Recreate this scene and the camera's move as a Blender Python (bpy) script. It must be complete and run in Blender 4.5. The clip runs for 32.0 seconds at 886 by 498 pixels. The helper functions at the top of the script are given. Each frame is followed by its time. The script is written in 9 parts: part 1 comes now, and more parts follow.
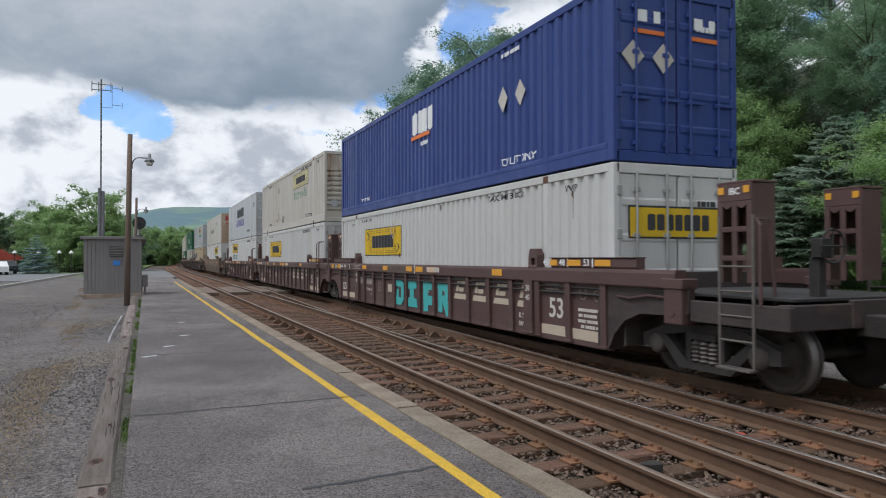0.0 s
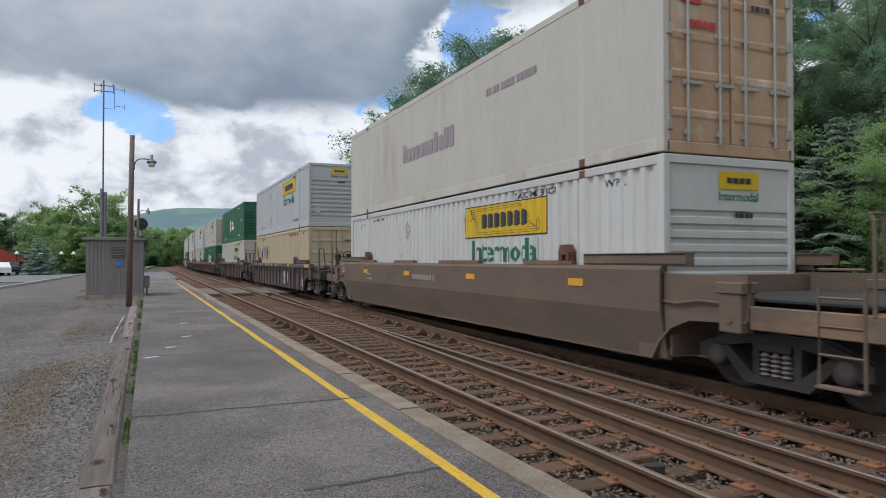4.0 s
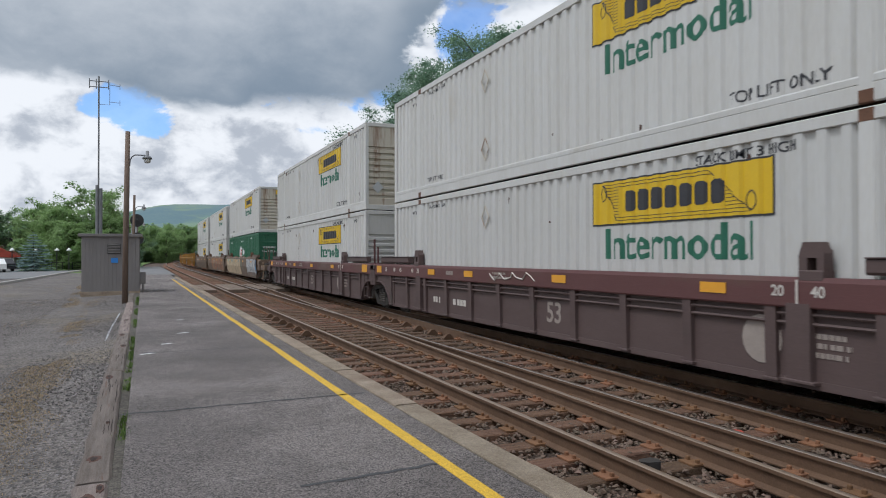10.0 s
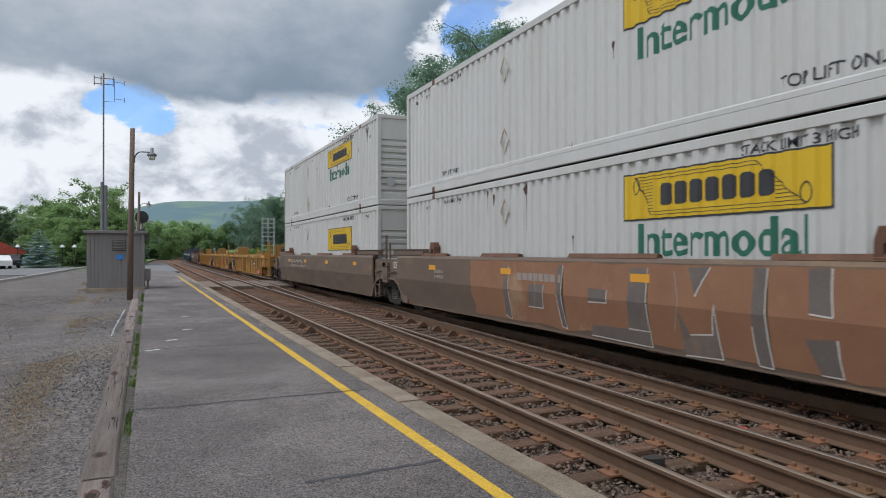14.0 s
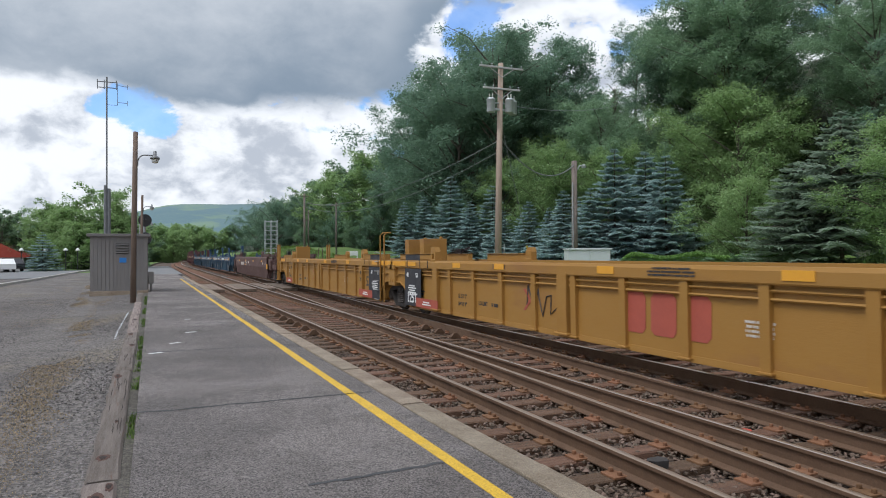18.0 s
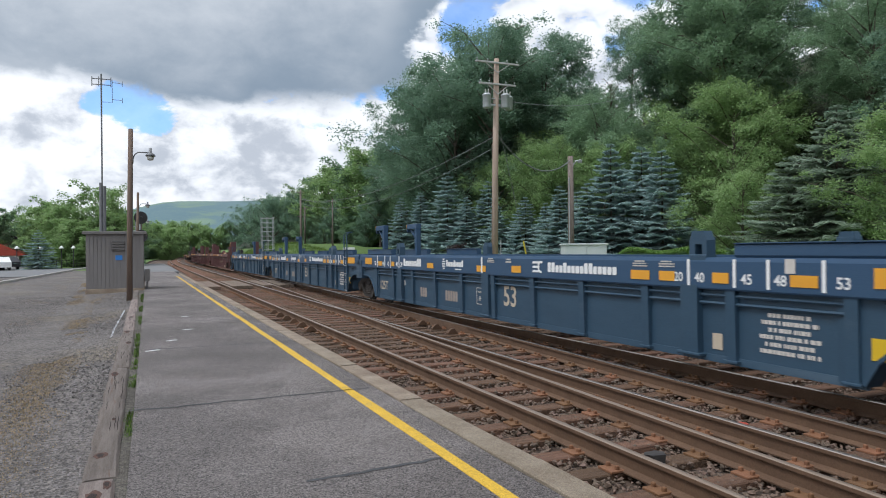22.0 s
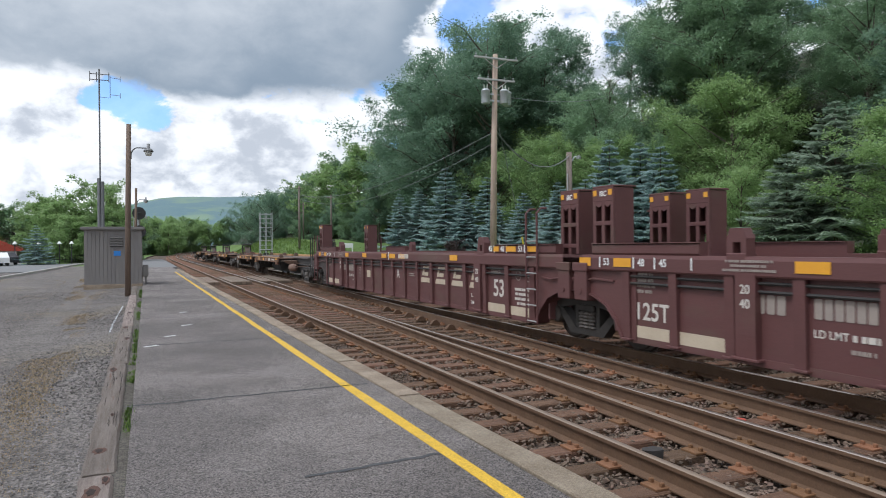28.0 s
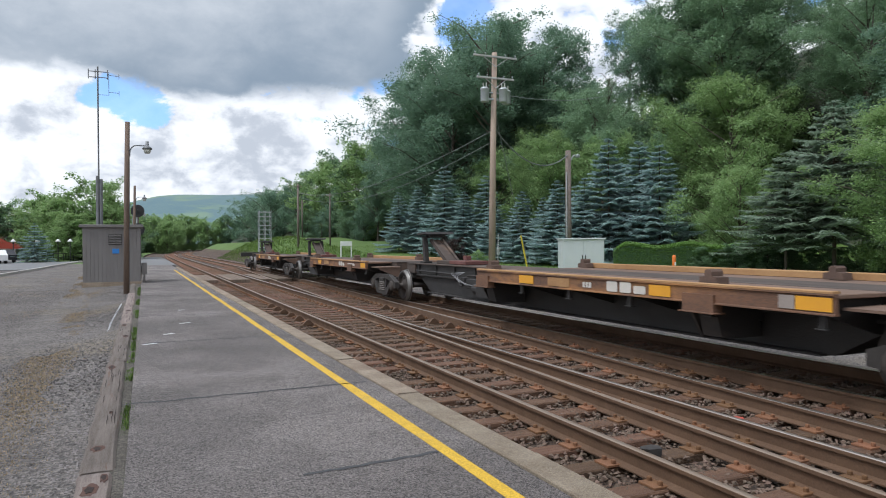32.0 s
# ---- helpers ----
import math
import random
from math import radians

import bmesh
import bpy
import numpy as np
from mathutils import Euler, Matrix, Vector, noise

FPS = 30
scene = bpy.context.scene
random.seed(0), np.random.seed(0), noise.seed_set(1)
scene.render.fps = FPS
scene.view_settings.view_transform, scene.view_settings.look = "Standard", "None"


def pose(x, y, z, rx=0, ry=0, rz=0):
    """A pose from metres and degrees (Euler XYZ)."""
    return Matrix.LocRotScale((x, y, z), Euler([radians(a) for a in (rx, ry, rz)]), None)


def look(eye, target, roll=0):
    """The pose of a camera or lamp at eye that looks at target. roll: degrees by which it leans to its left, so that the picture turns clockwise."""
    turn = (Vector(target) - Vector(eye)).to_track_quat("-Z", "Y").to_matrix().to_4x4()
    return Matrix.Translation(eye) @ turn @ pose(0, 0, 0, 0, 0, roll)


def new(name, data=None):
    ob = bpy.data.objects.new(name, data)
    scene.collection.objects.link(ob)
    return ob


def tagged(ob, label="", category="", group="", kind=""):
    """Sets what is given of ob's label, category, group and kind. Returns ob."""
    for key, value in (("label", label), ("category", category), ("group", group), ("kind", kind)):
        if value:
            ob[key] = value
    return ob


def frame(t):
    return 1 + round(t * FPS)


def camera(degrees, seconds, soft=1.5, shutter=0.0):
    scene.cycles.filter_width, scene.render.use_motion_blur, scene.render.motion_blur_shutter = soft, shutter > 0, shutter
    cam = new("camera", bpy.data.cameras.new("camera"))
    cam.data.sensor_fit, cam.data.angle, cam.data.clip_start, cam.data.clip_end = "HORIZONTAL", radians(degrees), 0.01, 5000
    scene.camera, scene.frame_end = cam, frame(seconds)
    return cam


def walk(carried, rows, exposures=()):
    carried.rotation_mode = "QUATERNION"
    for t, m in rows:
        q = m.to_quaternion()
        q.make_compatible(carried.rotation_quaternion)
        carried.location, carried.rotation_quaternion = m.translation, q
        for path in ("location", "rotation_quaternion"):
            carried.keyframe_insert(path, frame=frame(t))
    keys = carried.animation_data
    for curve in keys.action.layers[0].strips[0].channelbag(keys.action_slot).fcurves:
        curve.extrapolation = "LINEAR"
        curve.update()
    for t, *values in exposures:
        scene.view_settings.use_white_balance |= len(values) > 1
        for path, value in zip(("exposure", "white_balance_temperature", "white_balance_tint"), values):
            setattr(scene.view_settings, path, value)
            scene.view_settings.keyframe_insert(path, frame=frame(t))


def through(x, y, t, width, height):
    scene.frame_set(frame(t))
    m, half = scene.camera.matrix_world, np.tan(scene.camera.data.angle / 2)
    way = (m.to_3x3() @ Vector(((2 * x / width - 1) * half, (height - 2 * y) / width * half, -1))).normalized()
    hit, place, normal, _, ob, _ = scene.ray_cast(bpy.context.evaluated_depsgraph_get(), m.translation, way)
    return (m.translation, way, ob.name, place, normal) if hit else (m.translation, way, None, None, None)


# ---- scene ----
FOV = 65.435
EYE = (0.0, 0.0, 1.67)
# seconds, degrees to the right of the track's line, degrees up, degrees of lean
LOOKS = (
    (0.0, 23.327, 0.760, 0.128), (0.5, 23.327, 0.754, 0.213), (1.0, 23.322, 0.764, 0.166), (1.5, 23.315, 0.784, 0.206),
    (2.0, 23.356, 0.843, 0.275), (2.5, 23.280, 0.889, 0.179), (3.0, 23.287, 0.865, 0.100), (3.5, 23.233, 0.856, 0.088),
    (5.5, 23.106, 0.906, 0.084), (6.0, 23.063, 0.851, 0.136), (6.5, 23.085, 0.802, 0.058), (7.0, 23.079, 0.738, -0.015),
    (7.5, 23.138, 0.707, 0.012), (8.0, 23.201, 0.671, 0.162), (8.5, 23.265, 0.611, 0.081), (9.0, 23.288, 0.601, -0.029),
    (9.5, 23.333, 0.618, 0.064), (10.0, 23.474, 0.560, 0.094), (10.5, 23.345, 0.522, -0.069), (11.0, 23.294, 0.438, -0.029),
    (11.5, 23.164, 0.302, 0.092), (12.0, 23.106, 0.303, 0.090), (12.5, 23.158, 0.298, 0.262), (13.0, 23.174, 0.299, 0.149),
    (13.5, 23.204, 0.298, 0.155), (14.0, 23.132, 0.285, 0.097), (14.5, 23.120, 0.292, 0.217), (16.5, 23.007, 0.439, 0.277),
    (17.0, 22.914, 0.438, 0.447), (17.5, 22.917, 0.497, 0.357), (18.0, 22.911, 0.475, 0.240), (18.5, 22.923, 0.433, 0.234),
    (19.0, 22.946, 0.324, 0.027), (19.5, 22.965, 0.281, -0.043), (20.0, 23.039, 0.248, 0.100), (20.5, 23.070, 0.247, 0.296),
    (21.0, 23.130, 0.182, 0.548), (21.5, 23.130, 0.136, 0.458), (22.0, 23.186, 0.128, 0.550), (22.5, 23.239, 0.148, 0.580),
    (23.0, 23.253, 0.179, 0.557), (23.5, 23.302, 0.175, 0.659), (24.0, 23.351, 0.167, 0.692), (24.5, 23.349, 0.174, 0.594),
    (25.0, 23.399, 0.163, 0.606), (25.5, 23.405, 0.158, 0.615), (27.5, 23.224, -0.156, 0.471), (28.0, 23.304, -0.212, 0.495),
    (28.5, 23.320, -0.285, 0.692), (29.0, 23.379, -0.297, 0.548), (29.5, 23.388, -0.312, 0.466), (30.0, 23.426, -0.302, 0.515),
    (30.5, 23.482, -0.272, 0.654), (31.0, 23.481, -0.292, 0.589), (31.5, 23.775, -0.411, 0.655), (32.0, 23.398, -0.354, 0.397))


def gaze(right, up, lean):
    return pose(*EYE) @ pose(0, 0, 0, 0, 0, -right) @ pose(0, 0, 0, 90 + up) @ pose(0, 0, 0, 0, 0, -lean)


cam = camera(FOV, 32.0, 1.0, 0.07)
walk(cam, [(t, gaze(a, b, c)) for t, a, b, c in LOOKS],
     [(0, -0.55, 6200, 10), (14, -0.55, 6200, 10), (17, -0.42, 6200, 10), (21, -0.33, 6200, 10), (25, -0.26, 6200, 10), (32, -0.24, 6200, 10)])

# ---- sky and sun ----
def sky():
    world = bpy.data.worlds.new("sky")
    scene.world = world
    world.use_nodes = True
    nt = world.node_tree
    nt.nodes.clear()

    def node(kind, **kw):
        n = nt.nodes.new(kind)
        for k, v in kw.items():
            n.inputs[k].default_value = v
        return n

    def calc(op, a, b=0.0, c=0.0, clamp=False):
        n = nt.nodes.new("ShaderNodeMath")
        n.operation, n.use_clamp = op, clamp
        for i, v in enumerate((a, b, c)):
            if isinstance(v, (int, float)):
                n.inputs[i].default_value = v
            else:
                nt.links.new(v, n.inputs[i])
        return n.outputs[0]

    def mix(f, a, b):
        n = nt.nodes.new("ShaderNodeMix")
        n.data_type = "RGBA"
        for i, v in ((0, f), (6, a), (7, b)):
            if isinstance(v, (int, float, tuple)):
                n.inputs[i].default_value = v
            else:
                nt.links.new(v, n.inputs[i])
        return n.outputs[2]

    coord = node("ShaderNodeTexCoord").outputs["Generated"]
    sep = node("ShaderNodeSeparateXYZ")
    nt.links.new(coord, sep.inputs[0])
    az = calc("MULTIPLY", calc("ARCTAN2", sep.outputs[0], sep.outputs[1]), 57.2958)
    el = calc("MULTIPLY", calc("ARCSINE", sep.outputs[2]), 57.2958)
    flat = node("ShaderNodeCombineXYZ")
    nt.links.new(calc("MULTIPLY", az, 0.065), flat.inputs[0])
    nt.links.new(calc("MULTIPLY", el, 0.10), flat.inputs[1])

    def fbm(scale, detail, rough, seed, warp=0.0):
        n = node("ShaderNodeTexNoise", Scale=scale, Detail=detail, Roughness=rough, Distortion=warp)
        n.noise_dimensions = "4D"
        n.inputs["W"].default_value = seed
        nt.links.new(flat.outputs[0], n.inputs["Vector"])
        return n.outputs[0]

    big, fine, soft = fbm(1.3, 8, 0.58, 3.1, 0.3), fbm(3.2, 9, 0.6, 7.7, 0.2), fbm(0.8, 4, 0.5, 1.2)

    def blob(a0, e0, wa, we, rough, lo, hi):
        """How much of a cloud mass that is centred on a direction lies in each direction, 0 to 1."""
        da = calc("POWER", calc("MULTIPLY", calc("SUBTRACT", az, a0), 1 / wa), 2)
        de = calc("POWER", calc("MULTIPLY", calc("SUBTRACT", el, e0), 1 / we), 2)
        d = calc("ADD", calc("ADD", da, de), calc("MULTIPLY", calc("SUBTRACT", fine, 0.5), rough))
        n = nt.nodes.new("ShaderNodeMapRange")
        n.interpolation_type = "SMOOTHERSTEP"
        n.inputs[1].default_value, n.inputs[2].default_value = lo, hi
        n.inputs[3].default_value, n.inputs[4].default_value = 1.0, 0.0
        nt.links.new(d, n.inputs[0])
        return n.outputs[0]

    def ramp(v, lo, hi):
        n = nt.nodes.new("ShaderNodeMapRange")
        n.interpolation_type = "SMOOTHSTEP"
        n.inputs[1].default_value, n.inputs[2].default_value = lo, hi
        nt.links.new(v, n.inputs[0])
        return n.outputs[0]

    air = nt.nodes.new("ShaderNodeTexSky")
    air.sky_type, air.sun_disc = "NISHITA", False
    air.sun_elevation, air.sun_rotation = radians(SUN_UP), radians(SUN_AZ)
    clear = nt.nodes.new("ShaderNodeMix")
    clear.data_type, clear.blend_type = "RGBA", "MULTIPLY"
    clear.inputs[0].default_value = 1.0
    nt.links.new(air.outputs[0], clear.inputs[6])
    clear.inputs[7].default_value = (0.17, 0.23, 0.30, 1)
    low = ramp(el, 22.0, 2.0)
    cover = ramp(calc("ADD", calc("ADD", calc("MULTIPLY", big, 0.65), calc("MULTIPLY", fine, 0.35)), calc("MULTIPLY", low, 0.12)), 0.42, 0.47)
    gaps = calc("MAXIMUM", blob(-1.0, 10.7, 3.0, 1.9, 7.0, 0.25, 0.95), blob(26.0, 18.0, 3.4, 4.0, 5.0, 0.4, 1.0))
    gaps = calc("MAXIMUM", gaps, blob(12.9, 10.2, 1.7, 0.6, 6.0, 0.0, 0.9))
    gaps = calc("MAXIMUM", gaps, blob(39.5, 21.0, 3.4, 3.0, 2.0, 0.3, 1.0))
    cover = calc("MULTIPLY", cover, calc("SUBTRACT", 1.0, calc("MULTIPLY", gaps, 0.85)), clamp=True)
    body = ramp(calc("ADD", calc("MULTIPLY", soft, 0.25), calc("MULTIPLY", fine, 0.75)), 0.36, 0.52)
    white = mix(body, (0.70, 0.75, 0.83, 1), (1.32, 1.34, 1.37, 1))
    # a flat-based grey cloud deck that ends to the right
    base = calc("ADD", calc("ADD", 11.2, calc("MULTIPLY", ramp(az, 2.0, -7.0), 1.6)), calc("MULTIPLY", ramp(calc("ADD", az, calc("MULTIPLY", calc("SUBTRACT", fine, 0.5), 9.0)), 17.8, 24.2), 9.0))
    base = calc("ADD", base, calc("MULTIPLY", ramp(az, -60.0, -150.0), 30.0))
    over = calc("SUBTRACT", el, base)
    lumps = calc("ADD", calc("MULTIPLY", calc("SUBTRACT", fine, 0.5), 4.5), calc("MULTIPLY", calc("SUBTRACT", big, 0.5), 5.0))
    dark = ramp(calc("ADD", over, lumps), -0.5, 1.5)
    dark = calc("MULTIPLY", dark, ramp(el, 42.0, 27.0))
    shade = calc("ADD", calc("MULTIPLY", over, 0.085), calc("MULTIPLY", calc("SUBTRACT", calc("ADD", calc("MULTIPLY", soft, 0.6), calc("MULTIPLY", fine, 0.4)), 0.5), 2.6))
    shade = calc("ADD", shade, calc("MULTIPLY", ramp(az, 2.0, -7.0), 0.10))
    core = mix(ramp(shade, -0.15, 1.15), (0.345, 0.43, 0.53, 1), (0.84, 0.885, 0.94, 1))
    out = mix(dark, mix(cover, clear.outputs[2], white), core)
    bg = node("ShaderNodeBackground", Strength=SKY)
    nt.links.new(out, bg.inputs[0])
    nt.links.new(bg.outputs[0], node("ShaderNodeOutputWorld").inputs[0])


SUN_UP, SUN_AZ, SKY = 60.0, -100.0, 1.0
sky()
lamp = bpy.data.lights.new("sun", "SUN")
lamp.energy, lamp.angle, lamp.color = 2.7, radians(20), (0.985, 0.985, 0.985)
sun_at = Vector((math.sin(radians(SUN_AZ)) * math.cos(radians(SUN_UP)), math.cos(radians(SUN_AZ)) * math.cos(radians(SUN_UP)), math.sin(radians(SUN_UP))))
new("sun", lamp).matrix_basis = look(sun_at * 100, (0, 0, 0))
scene.view_settings.exposure = 0.0

# ---- materials ----
def surface(name, base, rough=0.6, metal=0.0, dark=None, scale=6.0, fine=60.0, amount=0.5, bump=0.15, each=0.0, stain=None, stain_at=(0.56, 0.66), stretch=(1, 1, 1), island=0.0, speckle=0.0, grit=100.0):
    """A base colour that wanders to a second one at two scales, with relief; stain: a third colour in patches; each: how far whole objects differ."""
    m = bpy.data.materials.new(name)
    m.use_nodes = True
    nt = m.node_tree
    b = nt.nodes["Principled BSDF"]
    b.inputs["Roughness"].default_value, b.inputs["Metallic"].default_value = rough, metal
    dark = dark or tuple(c * 0.7 for c in base)
    tc = nt.nodes.new("ShaderNodeTexCoord")
    mp = nt.nodes.new("ShaderNodeMapping")
    mp.inputs["Scale"].default_value = stretch
    nt.links.new(tc.outputs["Object"], mp.inputs[0])
    info = nt.nodes.new("ShaderNodeObjectInfo")

    def noise_of(s, d, r):
        n = nt.nodes.new("ShaderNodeTexNoise")
        n.noise_dimensions = "4D"
        n.inputs["Scale"].default_value, n.inputs["Detail"].default_value, n.inputs["Roughness"].default_value = s, d, r
        mul = nt.nodes.new("ShaderNodeMath")
        mul.operation = "MULTIPLY"
        mul.inputs[1].default_value = 20.0
        nt.links.new(info.outputs["Random"], mul.inputs[0])
        nt.links.new(mul.outputs[0], n.inputs["W"])
        nt.links.new(mp.outputs[0], n.inputs["Vector"])
        return n.outputs[0]

    def mapped(v, lo, hi, a=0.0, z=1.0):
        n = nt.nodes.new("ShaderNodeMapRange")
        n.inputs[1].default_value, n.inputs[2].default_value, n.inputs[3].default_value, n.inputs[4].default_value = lo, hi, a, z
        nt.links.new(v, n.inputs[0])
        return n.outputs[0]

    def blend(f, a, c):
        n = nt.nodes.new("ShaderNodeMix")
        n.data_type = "RGBA"
        for i, v in ((0, f), (6, a), (7, c)):
            if isinstance(v, tuple):
                n.inputs[i].default_value = (*v, 1)
            else:
                nt.links.new(v, n.inputs[i])
        return n.outputs[2]

    coarse, grain = noise_of(scale, 5, 0.6), noise_of(fine, 3, 0.6)
    add = nt.nodes.new("ShaderNodeMath")
    add.operation = "ADD"
    nt.links.new(mapped(coarse, 0.3, 0.7, 0, amount * 0.6), add.inputs[0])
    nt.links.new(mapped(grain, 0.3, 0.7, 0, amount * 0.5), add.inputs[1])
    add.use_clamp = True
    col = blend(add.outputs[0], base, dark)
    if stain:
        col = blend(mapped(noise_of(scale * 0.45, 7, 0.65), *stain_at), col, stain)
    if speckle:
        vo = nt.nodes.new("ShaderNodeTexVoronoi")
        vo.inputs["Scale"].default_value = grit
        nt.links.new(tc.outputs["Object"], vo.inputs["Vector"])
        sp = nt.nodes.new("ShaderNodeSeparateColor")
        nt.links.new(vo.outputs["Color"], sp.inputs[0])
        hs = nt.nodes.new("ShaderNodeHueSaturation")
        nt.links.new(mapped(sp.outputs[0], 0, 1, 1 - speckle, 1 + speckle), hs.inputs["Value"])
        nt.links.new(col, hs.inputs["Color"])
        col = hs.outputs[0]
        grain = vo.outputs["Distance"]
    if each or island:
        hv = nt.nodes.new("ShaderNodeHueSaturation")
        v = info.outputs["Random"]
        k = each
        if island:
            geo = nt.nodes.new("ShaderNodeNewGeometry")
            v, k = geo.outputs["Random Per Island"], island
        nt.links.new(mapped(v, 0, 1, 1 - k, 1 + k), hv.inputs["Value"])
        nt.links.new(mapped(v, 0, 1, 0.5 + k * 0.04, 0.5 - k * 0.04), hv.inputs["Hue"])
        nt.links.new(col, hv.inputs["Color"])
        col = hv.outputs[0]
    nt.links.new(col, b.inputs["Base Color"])
    nt.links.new(mapped(coarse, 0.3, 0.7, max(0.05, rough - 0.12), min(1, rough + 0.12)), b.inputs["Roughness"])
    if bump:
        bp = nt.nodes.new("ShaderNodeBump")
        bp.inputs["Strength"].default_value, bp.inputs["Distance"].default_value = bump, 0.02
        nt.links.new(grain, bp.inputs["Height"])
        nt.links.new(bp.outputs[0], b.inputs["Normal"])
    return m


def leafy(name, base, dark, island=0.35, through=0.25):
    m = surface(name, base, 0.48, 0, dark, 0.45, 5.0, 0.9, 0, 0.0, island=island)
    b = m.node_tree.nodes["Principled BSDF"]
    b.inputs["Subsurface Weight"].default_value = 0.0
    b.inputs["Specular IOR Level"].default_value = 0.35
    tr = m.node_tree.nodes.new("ShaderNodeBsdfTranslucent")
    mx = m.node_tree.nodes.new("ShaderNodeMixShader")
    mx.inputs[0].default_value = through
    nt = m.node_tree
    nt.links.new(b.inputs["Base Color"].links[0].from_socket, tr.inputs[0])
    nt.links.new(b.outputs[0], mx.inputs[1])
    nt.links.new(tr.outputs[0], mx.inputs[2])
    nt.links.new(mx.outputs[0], nt.nodes["Material Output"].inputs[0])
    return m


M = {}
M["asphalt"] = surface("asphalt", (0.228, 0.198, 0.183), 0.85, 0, (0.114, 0.101, 0.095), 0.9, 160, 0.8, 0.9, stain=(0.258, 0.226, 0.210), stain_at=(0.5, 0.62), speckle=0.85, grit=130)
M["asphalt_old"] = surface("asphalt_old", (0.20, 0.20, 0.20), 0.9, 0, (0.13, 0.13, 0.13), 0.5, 60, 0.7, 0.3)
M["crack"] = surface("crack", (0.06, 0.06, 0.062), 0.7, 0, None, 8, 80, 0.6, 0.2)
M["yellow_line"] = surface("yellow_line", (0.66, 0.40, 0.018), 0.7, 0, (0.50, 0.31, 0.035), 5, 90, 0.9, 0.3, stain=(0.36, 0.27, 0.09), stain_at=(0.62, 0.74), speckle=0.25, grit=110)
M["concrete"] = surface("concrete", (0.37, 0.305, 0.225), 0.85, 0, (0.175, 0.130, 0.09), 3, 70, 1.0, 0.6, each=0.14, stain=(0.20, 0.15, 0.105), speckle=0.2, grit=130)
M["timber"] = surface("timber", (0.315, 0.262, 0.228), 0.9, 0, (0.105, 0.080, 0.067), 2.2, 40, 1.0, 0.9, each=0.32, stretch=(9, 0.6, 9), stain=(0.17, 0.085, 0.06), stain_at=(0.60, 0.66))
M["gravel"] = surface("gravel", (0.200, 0.178, 0.162), 0.95, 0, (0.088, 0.077, 0.070), 0.6, 14, 1.0, 1.0, stain=(0.185, 0.155, 0.115), stain_at=(0.54, 0.66), speckle=0.6, grit=42)
M["soil"] = surface("soil", (0.13, 0.115, 0.095), 0.95, 0, (0.07, 0.062, 0.05), 2, 40, 1.0, 0.8, stain=(0.09, 0.11, 0.045), speckle=0.5, grit=60)
M["lot_stone"] = surface("lot_stone", (0.200, 0.182, 0.172), 0.9, 0, (0.095, 0.085, 0.080), 3, 40, 0.8, 0.4, island=0.55)
M["straw"] = surface("straw", (0.37, 0.28, 0.16), 0.95, 0, (0.25, 0.19, 0.12), 3, 60, 0.9, 0.6, island=0.3)
M["ballast"] = surface("ballast", (0.115, 0.078, 0.054), 0.95, 0, (0.054, 0.035, 0.025), 1.6, 22, 1.0, 1.0, speckle=0.6, grit=24)
M["stone"] = surface("stone", (0.172, 0.124, 0.090), 0.9, 0, (0.092, 0.060, 0.042), 3, 40, 0.8, 0.4, island=0.36)
M["tie"] = surface("tie", (0.225, 0.122, 0.070), 0.92, 0, (0.078, 0.042, 0.027), 3, 50, 1.0, 0.8, each=0.28, stretch=(0.8, 7, 7))
M["rail_rust"] = surface("rail_rust", (0.150, 0.085, 0.047), 0.8, 0.1, (0.085, 0.048, 0.028), 3, 50, 0.9, 0.3)
M["rail_top"] = surface("rail_top", (0.55, 0.50, 0.46), 0.32, 0.9, (0.42, 0.34, 0.27), 2, 30, 0.8, 0.05, stretch=(8, 0.4, 1))
M["rail_dull"] = surface("rail_dull", (0.34, 0.27, 0.21), 0.45, 0.6, (0.24, 0.17, 0.12), 2, 30, 0.8, 0.05, stretch=(8, 0.4, 1))
M["plate"] = surface("plate", (0.25, 0.117, 0.052), 0.85, 0.1, (0.125, 0.064, 0.034), 6, 60, 0.9, 0.3, each=0.2)
M["grass"] = surface("grass", (0.115, 0.19, 0.035), 0.9, 0, (0.06, 0.11, 0.025), 0.25, 9, 0.9, 0.6, stain=(0.10, 0.15, 0.03))
M["grass_blade"] = leafy("grass_blade", (0.12, 0.20, 0.035), (0.07, 0.12, 0.02), 0.4)
M["weed"] = leafy("weed", (0.10, 0.17, 0.03), (0.06, 0.10, 0.02), 0.4)
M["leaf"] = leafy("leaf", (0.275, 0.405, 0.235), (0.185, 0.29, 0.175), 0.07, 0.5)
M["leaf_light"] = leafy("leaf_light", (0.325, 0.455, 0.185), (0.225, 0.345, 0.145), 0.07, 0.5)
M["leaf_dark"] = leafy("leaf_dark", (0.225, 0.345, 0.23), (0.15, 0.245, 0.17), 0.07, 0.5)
M["leaf_maroon"] = leafy("leaf_maroon", (0.075, 0.045, 0.045), (0.045, 0.03, 0.03), 0.25, 0.3)
M["needle"] = leafy("needle", (0.41, 0.535, 0.525), (0.30, 0.41, 0.395), 0.15, 0.4)
M["needle_green"] = leafy("needle_green", (0.31, 0.39, 0.30), (0.225, 0.295, 0.21), 0.15, 0.45)
M["hedge"] = leafy("hedge", (0.16, 0.29, 0.06), (0.11, 0.21, 0.045), 0.08, 0.3)
